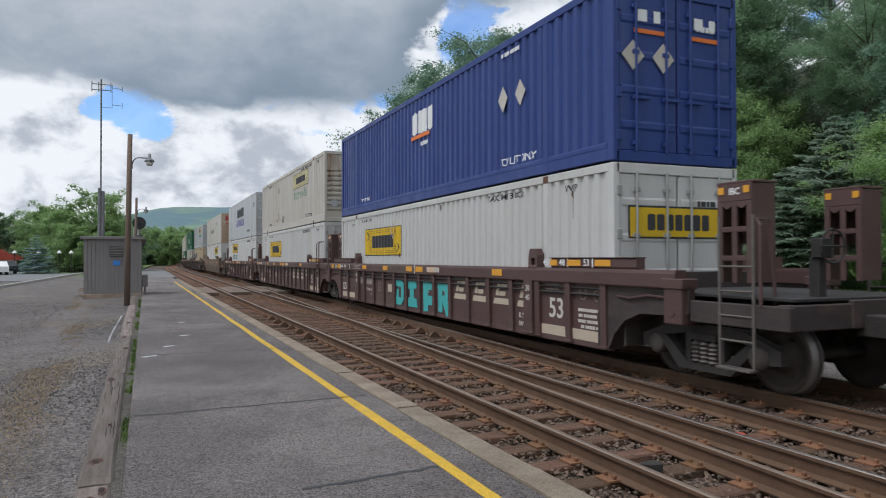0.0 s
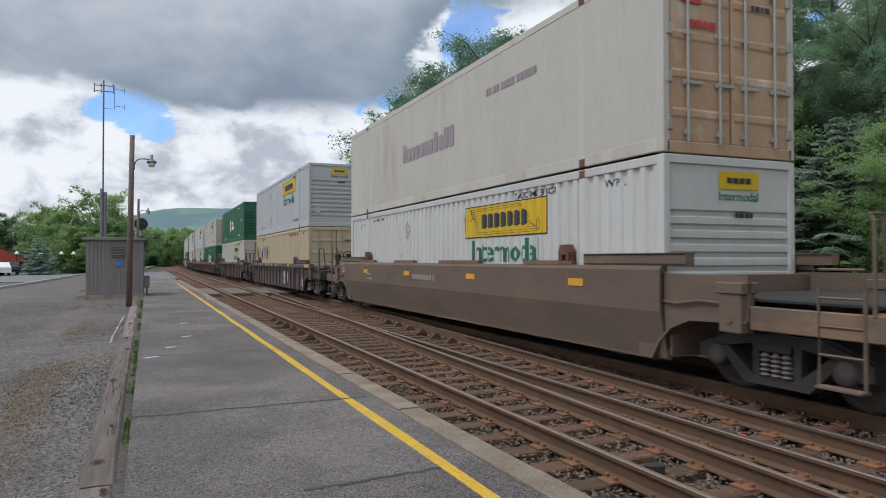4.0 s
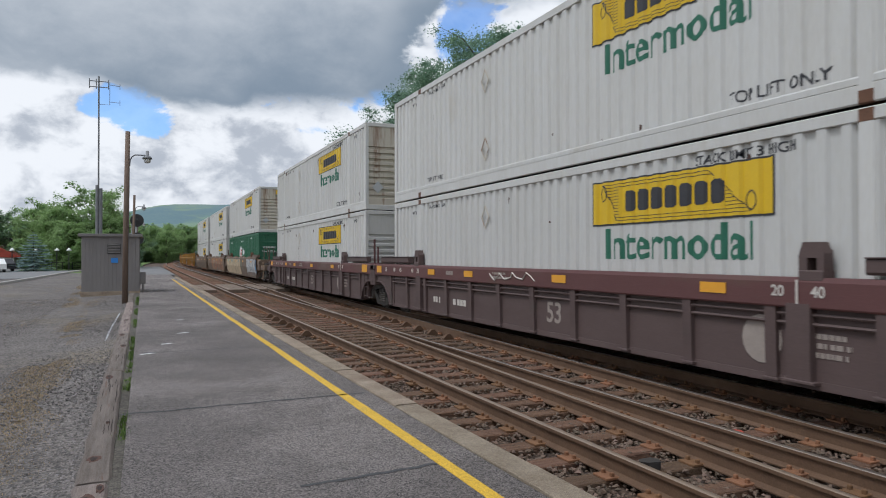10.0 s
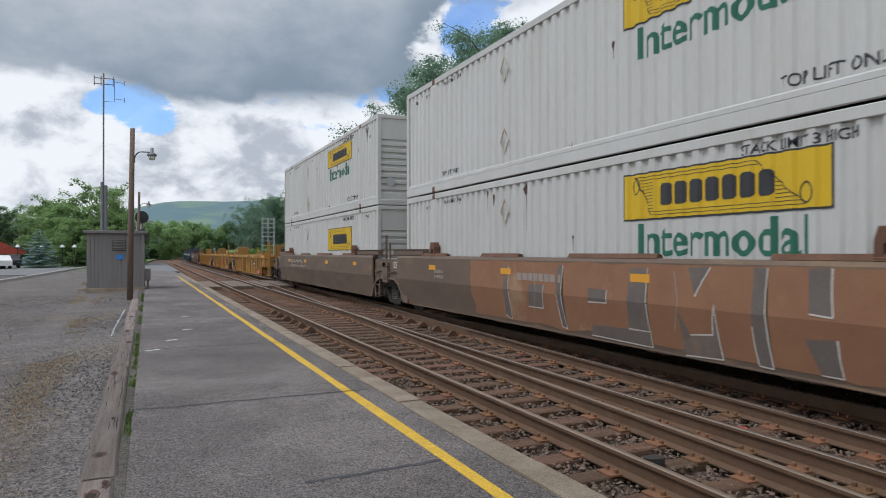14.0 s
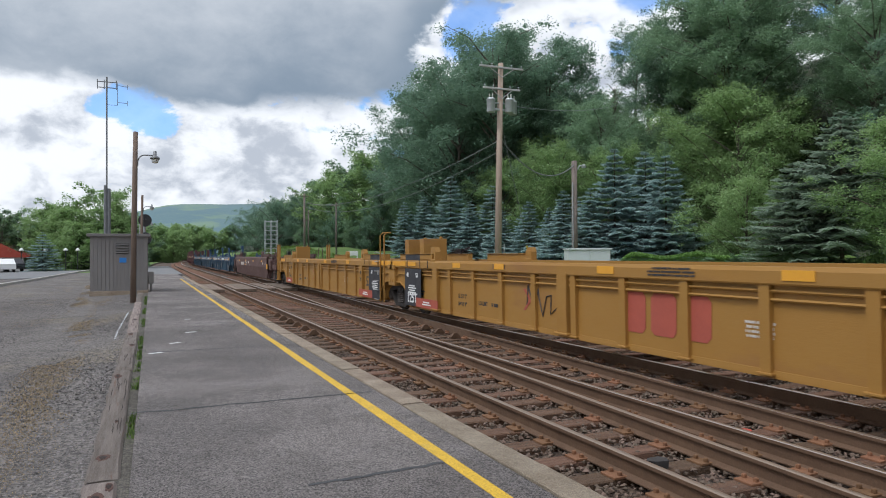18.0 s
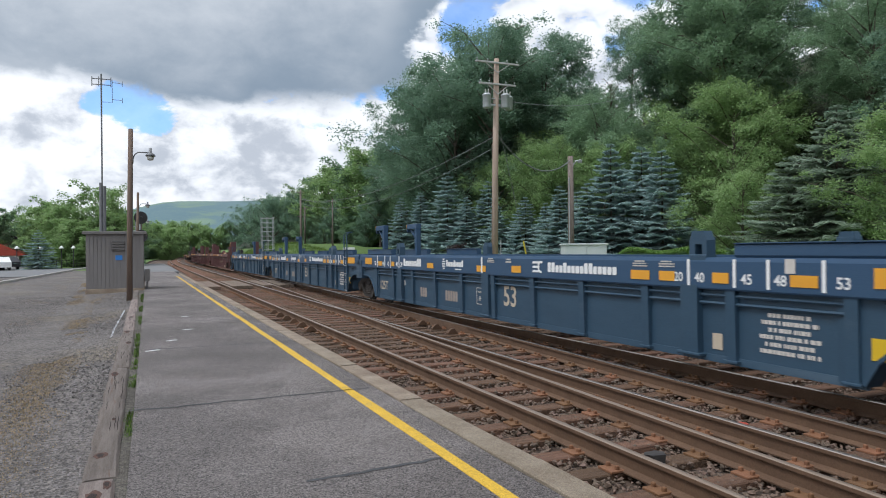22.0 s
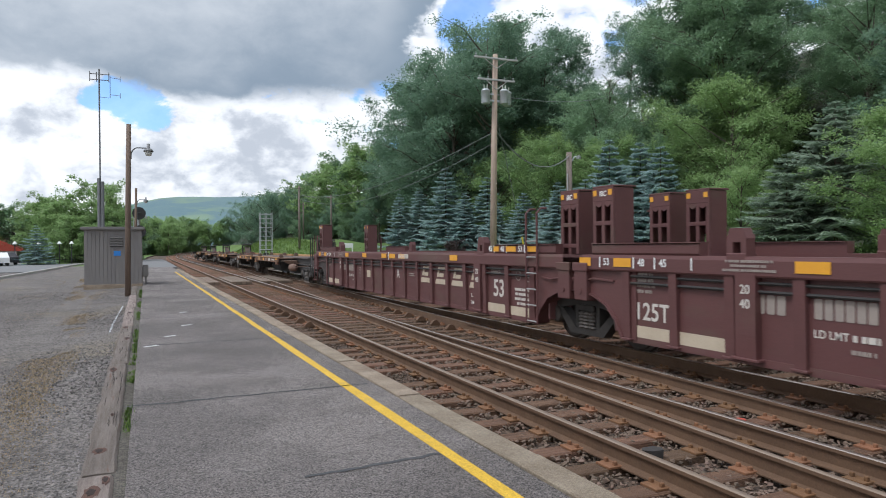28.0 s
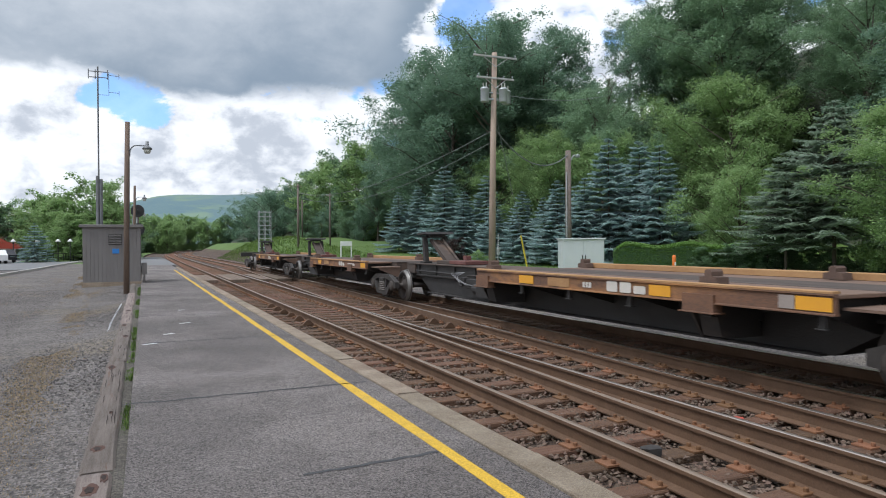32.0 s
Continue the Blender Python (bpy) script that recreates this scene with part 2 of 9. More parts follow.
M["bark"] = surface("bark", (0.13, 0.10, 0.08), 0.95, 0, (0.06, 0.05, 0.04), 2, 30, 0.9, 0.8, stretch=(4, 4, 0.8))
M["pole_wood"] = surface("pole_wood", (0.44, 0.345, 0.275), 0.9, 0, (0.29, 0.21, 0.16), 2, 30, 0.9, 0.4, stretch=(5, 5, 0.4))
M["pole_dark"] = surface("pole_dark", (0.19, 0.135, 0.10), 0.9, 0, (0.10, 0.07, 0.055), 2, 30, 0.9, 0.4, stretch=(5, 5, 0.4))
M["shed_wall"] = surface("shed_wall", (0.215, 0.20, 0.19), 0.8, 0, (0.165, 0.152, 0.145), 1.5, 40, 0.8, 0.1, stretch=(3, 3, 0.5))
M["shed_trim"] = surface("shed_trim", (0.19, 0.178, 0.168), 0.7, 0, None, 3, 40, 0.5)
M["black"] = surface("black", (0.025, 0.025, 0.025), 0.6, 0, None, 3, 40, 0.5, 0.1)
M["galvanised"] = surface("galvanised", (0.48, 0.50, 0.51), 0.5, 0.6, (0.36, 0.38, 0.39), 4, 40, 0.8, 0.1)
M["cabinet_grey"] = surface("cabinet_grey", (0.60, 0.63, 0.63), 0.5, 0.2, (0.48, 0.51, 0.51), 2, 40, 0.7, 0.05, stretch=(1, 1, 0.4))
M["sign_blue"] = surface("sign_blue", (0.03, 0.22, 0.62), 0.5)
M["white"] = surface("white", (0.78, 0.78, 0.76), 0.5, 0, (0.66, 0.66, 0.63), 2, 40, 0.5, 0.05)
M["lamp_glass"] = surface("lamp_glass", (0.60, 0.60, 0.55), 0.3)
M["wire"] = surface("wire", (0.20, 0.21, 0.215), 0.7)
M["red_roof"] = surface("red_roof", (0.42, 0.07, 0.04), 0.8, 0, (0.30, 0.05, 0.035), 2, 20, 0.7, 0.3)
M["house_wall"] = surface("house_wall", (0.62, 0.60, 0.55), 0.8)
M["glass"] = surface("glass", (0.02, 0.025, 0.03), 0.08, 0, None, 1, 5, 0.2, 0)
M["orange"] = surface("orange", (0.75, 0.18, 0.03), 0.6)
M["guy"] = surface("guy", (0.70, 0.55, 0.05), 0.6)
# the ridge's distance haze is mixed into these blue-green colours
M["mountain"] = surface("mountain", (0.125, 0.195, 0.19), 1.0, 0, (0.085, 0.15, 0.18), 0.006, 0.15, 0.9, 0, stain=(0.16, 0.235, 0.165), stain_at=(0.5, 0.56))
M["crossing_wood"] = surface("crossing_wood", (0.21, 0.155, 0.115), 0.9, 0, (0.13, 0.095, 0.07), 2, 40, 0.9, 0.4, each=0.15)
M["arm_wood"] = surface("arm_wood", (0.48, 0.47, 0.46), 0.9, 0, (0.36, 0.35, 0.34), 2, 30, 0.9, 0.4, stretch=(0.5, 5, 5))
M["curb_far"] = surface("curb_far", (0.45, 0.43, 0.40), 0.85)
# rolling stock
RUST = (0.16, 0.075, 0.04)
M["brown"] = surface("brown", (0.095, 0.049, 0.044), 0.62, 0, (0.070, 0.037, 0.034), 1.2, 30, 0.8, 0.1, stain=(0.093, 0.064, 0.051), stretch=(1, 0.5, 1.6))
M["maroon"] = surface("maroon", (0.115, 0.044, 0.041), 0.6, 0, (0.088, 0.035, 0.033), 1.2, 30, 0.8, 0.1, stain=(0.100, 0.054, 0.042), stretch=(1, 0.5, 1.6))
M["umber"] = surface("umber", (0.098, 0.064, 0.058), 0.68, 0, (0.072, 0.047, 0.043), 1.2, 30, 0.8, 0.1, stain=(0.076, 0.060, 0.051), stretch=(1, 0.5, 1.6))
M["tan_rust"] = surface("tan_rust", (0.165, 0.113, 0.078), 0.75, 0, (0.105, 0.075, 0.056), 1.0, 30, 0.9, 0.15, stain=(0.235, 0.150, 0.085), stretch=(1, 0.5, 1.6))
M["car_brown"] = surface("car_brown", (0.118, 0.060, 0.050), 0.7, 0, (0.082, 0.046, 0.040), 1.0, 30, 0.9, 0.1, stain=(0.150, 0.108, 0.092), stain_at=(0.57, 0.72), stretch=(1, 0.5, 1.6))
M["grime"] = surface("grime", (0.062, 0.044, 0.039), 0.8, 0, (0.032, 0.026, 0.024), 2.5, 35, 1.0, 0.2, stain=(0.085, 0.055, 0.045), stretch=(1, 0.6, 1.6))
M["yellow"] = surface("yellow", (0.323, 0.168, 0.034), 0.6, 0, (0.310, 0.148, 0.024), 1.2, 30, 0.8, 0.1, stain=(0.269, 0.128, 0.034), stain_at=(0.60, 0.70), stretch=(1, 0.5, 1.6))
M["blue_sill"] = surface("blue_sill", (0.028, 0.068, 0.125), 0.55, 0, (0.019, 0.059, 0.122), 1.2, 30, 0.8, 0.1, stretch=(1, 0.5, 1.6))
M["blue_car"] = surface("blue_car", (0.026, 0.064, 0.104), 0.58, 0, (0.023, 0.052, 0.084), 1.2, 30, 0.8, 0.1, stain=(0.048, 0.084, 0.120), stretch=(1, 0.5, 1.6))
M["deck_edge"] = surface("deck_edge", (0.215, 0.100, 0.050), 0.8, 0, (0.085, 0.054, 0.040), 1.5, 30, 1.0, 0.2, stain=(0.36, 0.17, 0.06), stretch=(1, 0.5, 1.6))
M["deck_plank"] = surface("deck_plank", (0.42, 0.25, 0.11), 0.8, 0, (0.30, 0.16, 0.07), 1.5, 30, 1.0, 0.2)
M["graphite"] = surface("graphite", (0.075, 0.082, 0.085), 0.6, 0, (0.05, 0.055, 0.06), 4, 60, 0.7, 0.02)
M["moss_paint"] = surface("moss_paint", (0.16, 0.20, 0.14), 0.6, 0, (0.11, 0.14, 0.10), 4, 60, 0.7, 0.02)
M["rust_paint"] = surface("rust_paint", (0.30, 0.155, 0.08), 0.7, 0, (0.22, 0.10, 0.055), 1.2, 60, 0.9, 0.02, stain=(0.36, 0.24, 0.14))
M["worn_grey"] = surface("worn_grey", (0.17, 0.14, 0.12), 0.7, 0, (0.11, 0.09, 0.08), 2, 60, 0.9, 0.02, stain=(0.24, 0.16, 0.11))
M["orange_worn"] = surface("orange_worn", (0.50, 0.14, 0.045), 0.7, 0, (0.28, 0.085, 0.04), 6, 60, 0.9, 0.1)
M["deck_rust"] = surface("deck_rust", (0.20, 0.125, 0.085), 0.8, 0, (0.12, 0.075, 0.055), 1.5, 30, 1.0, 0.2, stretch=(1, 0.5, 1.6))
M["beam_dust"] = surface("beam_dust", (0.085, 0.062, 0.050), 0.85, 0, (0.050, 0.038, 0.032), 2.0, 35, 0.9, 0.15, stain=(0.15, 0.095, 0.065), stain_at=(0.54, 0.68), stretch=(1, 0.5, 1.6))
M["guide_rust"] = surface("guide_rust", (0.14, 0.085, 0.06), 0.85, 0, (0.075, 0.05, 0.04), 4, 40, 0.9, 0.2)
M["hose_grey"] = surface("hose_grey", (0.22, 0.22, 0.22), 0.6, 0, (0.10, 0.10, 0.10), 6, 60, 0.6, 0.05)
M["lock_red"] = surface("lock_red", (0.17, 0.060, 0.048), 0.75, 0, (0.10, 0.045, 0.040), 3, 40, 0.9, 0.15)
M["black_steel"] = surface("black_steel", (0.031, 0.028, 0.026), 0.7, 0, (0.020, 0.018, 0.017), 1.5, 30, 0.8, 0.15, stain=(0.048, 0.036, 0.028), stretch=(1, 0.5, 1.6))
# grimy steel, darkened further: shade beneath the cars is put into the colour
M["truck"] = surface("truck", (0.046, 0.039, 0.034), 0.75, 0.1, (0.024, 0.021, 0.018), 3, 40, 0.9, 0.3)
M["wheel"] = surface("wheel", (0.066, 0.052, 0.043), 0.7, 0.2, (0.038, 0.032, 0.027), 3, 40, 0.9, 0.2)
M["tread"] = surface("tread", (0.20, 0.19, 0.175), 0.45, 0.6)
M["tank_rust"] = surface("tank_rust", (0.20, 0.12, 0.085), 0.75, 0, (0.13, 0.08, 0.06), 3, 40, 0.9, 0.2)
M["reflector"] = surface("reflector", (0.72, 0.34, 0.02), 0.5, 0, (0.60, 0.27, 0.03), 4, 60, 0.6, 0.02)
M["marking"] = surface("marking", (0.62, 0.58, 0.52), 0.7, 0, (0.46, 0.42, 0.37), 5, 60, 0.8, 0.02)
M["marking_dim"] = surface("marking_dim", (0.33, 0.28, 0.24), 0.7, 0, (0.23, 0.19, 0.17), 5, 60, 0.8, 0.02)
M["cream_band"] = surface("cream_band", (0.52, 0.44, 0.33), 0.7, 0, (0.40, 0.32, 0.23), 3, 60, 0.8, 0.02)
M["red_band"] = surface("red_band", (0.42, 0.085, 0.05), 0.7, 0, (0.30, 0.07, 0.05), 3, 60, 0.8, 0.02)
M["teal_paint"] = surface("teal_paint", (0.06, 0.42, 0.40), 0.6, 0, (0.05, 0.33, 0.32), 5, 60, 0.7, 0.02)
M["silver_paint"] = surface("silver_paint", (0.45, 0.46, 0.46), 0.55, 0.1, (0.36, 0.37, 0.37), 3, 60, 0.7, 0.02)
M["black_paint"] = surface("black_paint", (0.03, 0.03, 0.035), 0.6, 0, None, 3, 60, 0.5, 0.02)
M["sky_paint"] = surface("sky_paint", (0.08, 0.34, 0.62), 0.6, 0, None, 3, 60, 0.5, 0.02)
M["sand_paint"] = surface("sand_paint", (0.48, 0.38, 0.25), 0.7, 0, (0.40, 0.30, 0.19), 2, 60, 0.8, 0.02)
# containers
M["c_white"] = surface("c_white", (0.560, 0.556, 0.535), 0.55, 0, (0.470, 0.455, 0.420), 1.4, 25, 0.9, 0.08, each=0.06, stretch=(2, 1.2, 0.22), stain=(0.42, 0.385, 0.325), stain_at=(0.60, 0.72))
M["c_grey"] = surface("c_grey", (0.445, 0.453, 0.457), 0.5, 0, (0.393, 0.401, 0.406), 0.8, 25, 0.8, 0.05, each=0.04, stretch=(1, 1, 0.35))
M["c_cream"] = surface("c_cream", (0.518, 0.488, 0.432), 0.55, 0, (0.427, 0.391, 0.337), 1.4, 25, 0.9, 0.08, each=0.06, stretch=(2, 1.2, 0.22), stain=(0.356, 0.297, 0.227), stain_at=(0.58, 0.72))
M["c_tan"] = surface("c_tan", (0.50, 0.405, 0.275), 0.55, 0, (0.40, 0.315, 0.20), 1.4, 25, 0.9, 0.08, stretch=(2, 1.2, 0.22), stain=(0.34, 0.25, 0.15), stain_at=(0.58, 0.72))
M["c_green"] = surface("c_green", (0.018, 0.118, 0.058), 0.5, 0, (0.013, 0.085, 0.042), 1.2, 25, 0.9, 0.08, each=0.06, stretch=(2, 1.2, 0.25), stain=(0.035, 0.13, 0.075), stain_at=(0.56, 0.70))
M["c_blue"] = surface("c_blue", (0.018, 0.048, 0.215), 0.5, 0, (0.012, 0.032, 0.150), 1.2, 25, 0.9, 0.08, stretch=(2, 1.2, 0.25), stain=(0.05, 0.07, 0.20), stain_at=(0.58, 0.72))
M["c_rust"] = surface("c_rust", (0.50, 0.36, 0.24), 0.7, 0, (0.38, 0.22, 0.13), 1.5, 30, 0.9, 0.1, stain=(0.58, 0.50, 0.40), stretch=(1, 1, 0.5))
M["logo_yellow"] = surface("logo_yellow", (0.66, 0.43, 0.008), 0.5, 0, (0.54, 0.35, 0.012), 2, 40, 0.6, 0.02)
M["logo_pale"] = surface("logo_pale", (0.55, 0.49, 0.26), 0.5, 0, (0.47, 0.42, 0.25), 2, 40, 0.6, 0.02)
M["ink"] = surface("ink", (0.035, 0.035, 0.04), 0.55, 0, None, 3, 60, 0.5, 0.02)
M["ink_green"] = surface("ink_green", (0.022, 0.14, 0.085), 0.55, 0, None, 3, 60, 0.5, 0.02)
M["ink_violet"] = surface("ink_violet", (0.17, 0.17, 0.42), 0.55, 0, None, 3, 60, 0.5, 0.02)
M["ink_red"] = surface("ink_red", (0.50, 0.045, 0.05), 0.55, 0, None, 3, 60, 0.5, 0.02)
M["rod"] = surface("rod", (0.42, 0.42, 0.41), 0.45, 0.5, (0.30, 0.28, 0.26), 5, 40, 0.7, 0.05)
M["rust"] = surface("rust", RUST, 0.85, 0, (0.09, 0.045, 0.028), 5, 40, 0.9, 0.3)
M["faded_green"] = surface("faded_green", (0.28, 0.36, 0.30), 0.6, 0, None, 3, 60, 0.5, 0.02)
M["faded_ink"] = surface("faded_ink", (0.30, 0.25, 0.27), 0.6, 0, None, 3, 60, 0.5, 0.02)
M["forest_floor"] = surface("forest_floor", (0.045, 0.055, 0.025), 0.95, 0, (0.025, 0.03, 0.016), 0.3, 6, 0.9, 0.6)
M["mast_grey"] = surface("mast_grey", (0.20, 0.205, 0.21), 0.6, 0.3, (0.14, 0.145, 0.15), 4, 40, 0.8, 0.1)
M["rust_spot"] = surface("rust_spot", (0.085, 0.042, 0.026), 0.85, 0, (0.06, 0.03, 0.02), 9, 60, 0.9, 0.2)
M["rot_hole"] = surface("rot_hole", (0.034, 0.020, 0.014), 0.95, 0, (0.018, 0.011, 0.009), 9, 70, 0.9, 0.5)
M["rot"] = surface("rot", (0.11, 0.055, 0.038), 0.95, 0, (0.07, 0.035, 0.028), 9, 70, 0.9, 0.5)
M["spring"] = surface("spring", (0.15, 0.13, 0.115), 0.6, 0.2, (0.08, 0.07, 0.06), 6, 40, 0.8, 0.1)
M["c_streak"] = surface("c_streak", (0.52, 0.48, 0.40), 0.6, 0, (0.44, 0.39, 0.32), 1.2, 25, 0.8, 0.05, stretch=(5, 5, 0.55), stain=(0.20, 0.10, 0.05), stain_at=(0.50, 0.64))


# ---- mesh helpers ----
def box(cx, cy, cz, sx, sy, sz):
    """Corners and faces of a block with slightly broken edges."""
    x, y, z = sx / 2, sy / 2, sz / 2
    c = min(0.012, 0.18 * min(sx, sy, sz))
    vs, fs = [], []
    idx = {}
    for a in (-1, 1):
        for b in (-1, 1):
            for d in (-1, 1):
                for k, (ix, iy, iz) in enumerate(((0, c, c), (c, 0, c), (c, c, 0))):
                    idx[a, b, d, k] = len(vs)
                    vs.append((cx + a * (x - ix), cy + b * (y - iy), cz + d * (z - iz)))
    for s in (-1, 1):
        order = ((-1, -1), (1, -1), (1, 1), (-1, 1)) if s > 0 else ((-1, -1), (-1, 1), (1, 1), (1, -1))
        fs.append([idx[s, p, q, 0] for p, q in order])
        fs.append([idx[q, s, p, 1] for p, q in order])
        fs.append([idx[p, q, s, 2] for p, q in order])
    for p in (-1, 1):
        for q in (-1, 1):
            fs.append([idx[p, q, -1, 0], idx[p, q, 1, 0], idx[p, q, 1, 1], idx[p, q, -1, 1]][::p * q])
            fs.append([idx[p, -1, q, 0], idx[p, 1, q, 0], idx[p, 1, q, 2], idx[p, -1, q, 2]][::-p * q])
            fs.append([idx[-1, p, q, 1], idx[1, p, q, 1], idx[1, p, q, 2], idx[-1, p, q, 2]][::p * q])
            for d in (-1, 1):
                fs.append([idx[p, q, d, 0], idx[p, q, d, 1], idx[p, q, d, 2]][::p * q * d])
    return vs, fs


def prism(outline, axis, a, b):
    """A flat outline drawn out along x, y or z from a to b."""
    n = len(outline)
    put = {"x": lambda p, t: (t, p[0], p[1]), "y": lambda p, t: (p[0], t, p[1]), "z": lambda p, t: (p[0], p[1], t)}[axis]
    vs = [put(p, a) for p in outline] + [put(p, b) for p in outline]
    area = sum(outline[i][0] * outline[(i + 1) % n][1] - outline[(i + 1) % n][0] * outline[i][1] for i in range(n))
    turn = (area > 0) == (axis != "y") 
    fs = [list(range(n - 1, -1, -1)), list(range(n, 2 * n))] + [[i, (i + 1) % n, n + (i + 1) % n, n + i] for i in range(n)]
    if not turn:
        fs = [f[::-1] for f in fs]
    return vs, fs


def tube(points, r, n=6, r2=None):
    """A round bar through points, tapering from r to r2."""
    vs, fs = [], []
    pts = [Vector(p) for p in points]
    r2 = r if r2 is None else r2
    for i, p in enumerate(pts):
        d = (pts[min(i + 1, len(pts) - 1)] - pts[max(i - 1, 0)]).normalized()
        u = d.cross(Vector((0, 0, 1)) if abs(d.z) < 0.9 else Vector((0, 1, 0))).normalized()
        w = d.cross(u)
        rr = r + (r2 - r) * i / max(1, len(pts) - 1)
        vs += [tuple(p + (u * math.cos(2 * math.pi * k / n) + w * math.sin(2 * math.pi * k / n)) * rr) for k in range(n)]
    for i in range(len(pts) - 1):
        for k in range(n):
            fs.append([i * n + k, i * n + (k + 1) % n, (i + 1) * n + (k + 1) % n, (i + 1) * n + k])
    fs += [list(range(n))[::-1], [(len(pts) - 1) * n + k for k in range(n)]]
    return vs, fs


def lathe(profile, axis="z", n=16, at=(0, 0, 0)):
    """A turned body: profile of (radius, height) from below."""
    vs, fs = [], []
    for r, h in profile:
        for k in range(n):
            a = 2 * math.pi * k / n
            c, s = r * math.cos(a), r * math.sin(a)
            v = {"z": (c, s, h), "x": (h, c, s), "y": (s, h, c)}[axis]
            vs.append((v[0] + at[0], v[1] + at[1], v[2] + at[2]))
    for i in range(len(profile) - 1):
        for k in range(n):
            fs.append([i * n + k, i * n + (k + 1) % n, (i + 1) * n + (k + 1) % n, (i + 1) * n + k])
    fs += [list(range(n))[::-1], [(len(profile) - 1) * n + k for k in range(n)]]
    return vs, fs


def mesh(name, shapes, mat, smooth=False):
    vs, fs = [], []
    for v, f in shapes:
        k = len(vs)
        vs += v
        fs += [[i + k for i in q] for q in f]
    me = bpy.data.meshes.new(name)
    me.from_pydata(vs, [], fs)
    me.materials.append(M[mat])
    if smooth:
        for p in me.polygons:
            p.use_smooth = True
    me.update()
    return me


STORE = {}


def kept(key, make):
    if key not in STORE:
        STORE[key] = make()
    return STORE[key]


def part(name, data, parent, at=None, label=""):
    ob = new(name, data)
    ob.parent = parent
    if at is not None:
        ob.matrix_basis = at if isinstance(at, Matrix) else Matrix.Translation(at)
    if label:
        ob["label"] = label
    return ob


def thing(name, data=None, at=None, label="", category="", group="", kind=""):
    ob = new(name, data)
    if at is not None:
        ob.matrix_basis = at if isinstance(at, Matrix) else Matrix.Translation(at)
    return tagged(ob, label, category, group, kind)


def lettering(text, size, mat):
    """A flat mesh of text, centred, in the x-y plane."""
    def make():
        cu = bpy.data.curves.new("lettering", "FONT")
        cu.body, cu.size, cu.align_x, cu.align_y, cu.extrude = text, size, "CENTER", "CENTER", 0.0015
        cu.offset = 0.014 * size
        ob = bpy.data.objects.new("lettering", cu)
        scene.collection.objects.link(ob)
        bpy.context.view_layer.update()
        me = bpy.data.meshes.new_from_object(ob.evaluated_get(bpy.context.evaluated_depsgraph_get()))
        bpy.data.objects.remove(ob)
        bpy.data.curves.remove(cu)
        me.materials.clear()
        me.materials.append(M[mat])
        return me
    return kept(("text", text, size, mat), make)


# a text or panel that is drawn in x-y stands on the platform side of a car, or on an end that faces down the line
SIDE = Matrix(((0, 0, -1, 0), (-1, 0, 0, 0), (0, 1, 0, 0), (0, 0, 0, 1)))
END = Matrix(((1, 0, 0, 0), (0, 0, -1, 0), (0, 1, 0, 0), (0, 0, 0, 1)))


# ---- ground and track ----
GAUGE, TRACK_1, TRACK_2 = 1.505, 4.403, 7.93
PLATFORM = 0.15


def bend(y):
    """How far the line has swung to the right at a distance along it."""
    d = max(0.0, y - 110.0)
    return 0.00033 * d * d if d < 260 else 0.00033 * 260 * 260 + (d - 260) * 0.1716


def crossover(y):
    return max(TRACK_1, min(TRACK_2, 5.12 + 0.0425 * y))


def foot(y):
    """Where the wooded slope begins."""
    return 36.0 - 0.2 * max(-60.0, y - 30) if y < 120 else 18.0 + bend(y)


def canopy(x, y):
    """How high the tops of the woods reach: they fall away along the line."""
    a = math.degrees(math.atan2(x, y)) if y > 0 else 90.0
    lift = np.interp(a, (6, 11.5, 13, 15, 17, 20.5, 24.5, 27.5, 31.5, 33.5, 37.0, 38.5, 43, 50, 60, 90), (5.3, 5.3, 5.0, 5.6, 7.6, 12.8, 15.2, 16.6, 16.0, 13.6, 13.8, 17.0, 20.5, 24, 27, 30))
    return 1.5 + math.hypot(x, y) * math.tan(math.radians(float(lift)))


def skew(y):
    """The platform runs a little off the line of the track."""
    return -0.006 * max(-30.0, min(60.0, y))


def height(x, y):
    x0 = x - bend(y)
    if x0 < -0.38:
        z = 0.02 + 0.03 * noise.noise((x * 0.15, y * 0.15, 0)) + 0.075 * max(0.0, 1 + (x0 + 0.6) / 1.3) * (y < 60)
    elif x0 < 9.5:
        z = -0.245
    else:
        t = min(1, max(0, (x0 - 10.2) / 3))
        z = -0.36 + (0.46 + 0.16 * min(1, max(0, x0 - 10) / 16)) * t * t * (3 - 2 * t) + 0.12 * min(1, (x0 - 9.5) / 0.4) * (1 - t)
        z += 0.05 * noise.noise((x * 0.2, y * 0.2, 3))
        f = foot(y) - bend(y)
        if x0 > f:
            z += min(0.55 * canopy(x, y), 0.85 * (x0 - f)) + 0.8 * noise.noise((x * 0.08, y * 0.08, 5))
        if 11 < x0 < f and y > 45:
            z += min(2.6, (y - 45) * 0.06) * min(1, (x0 - 11) / 6)
    return z


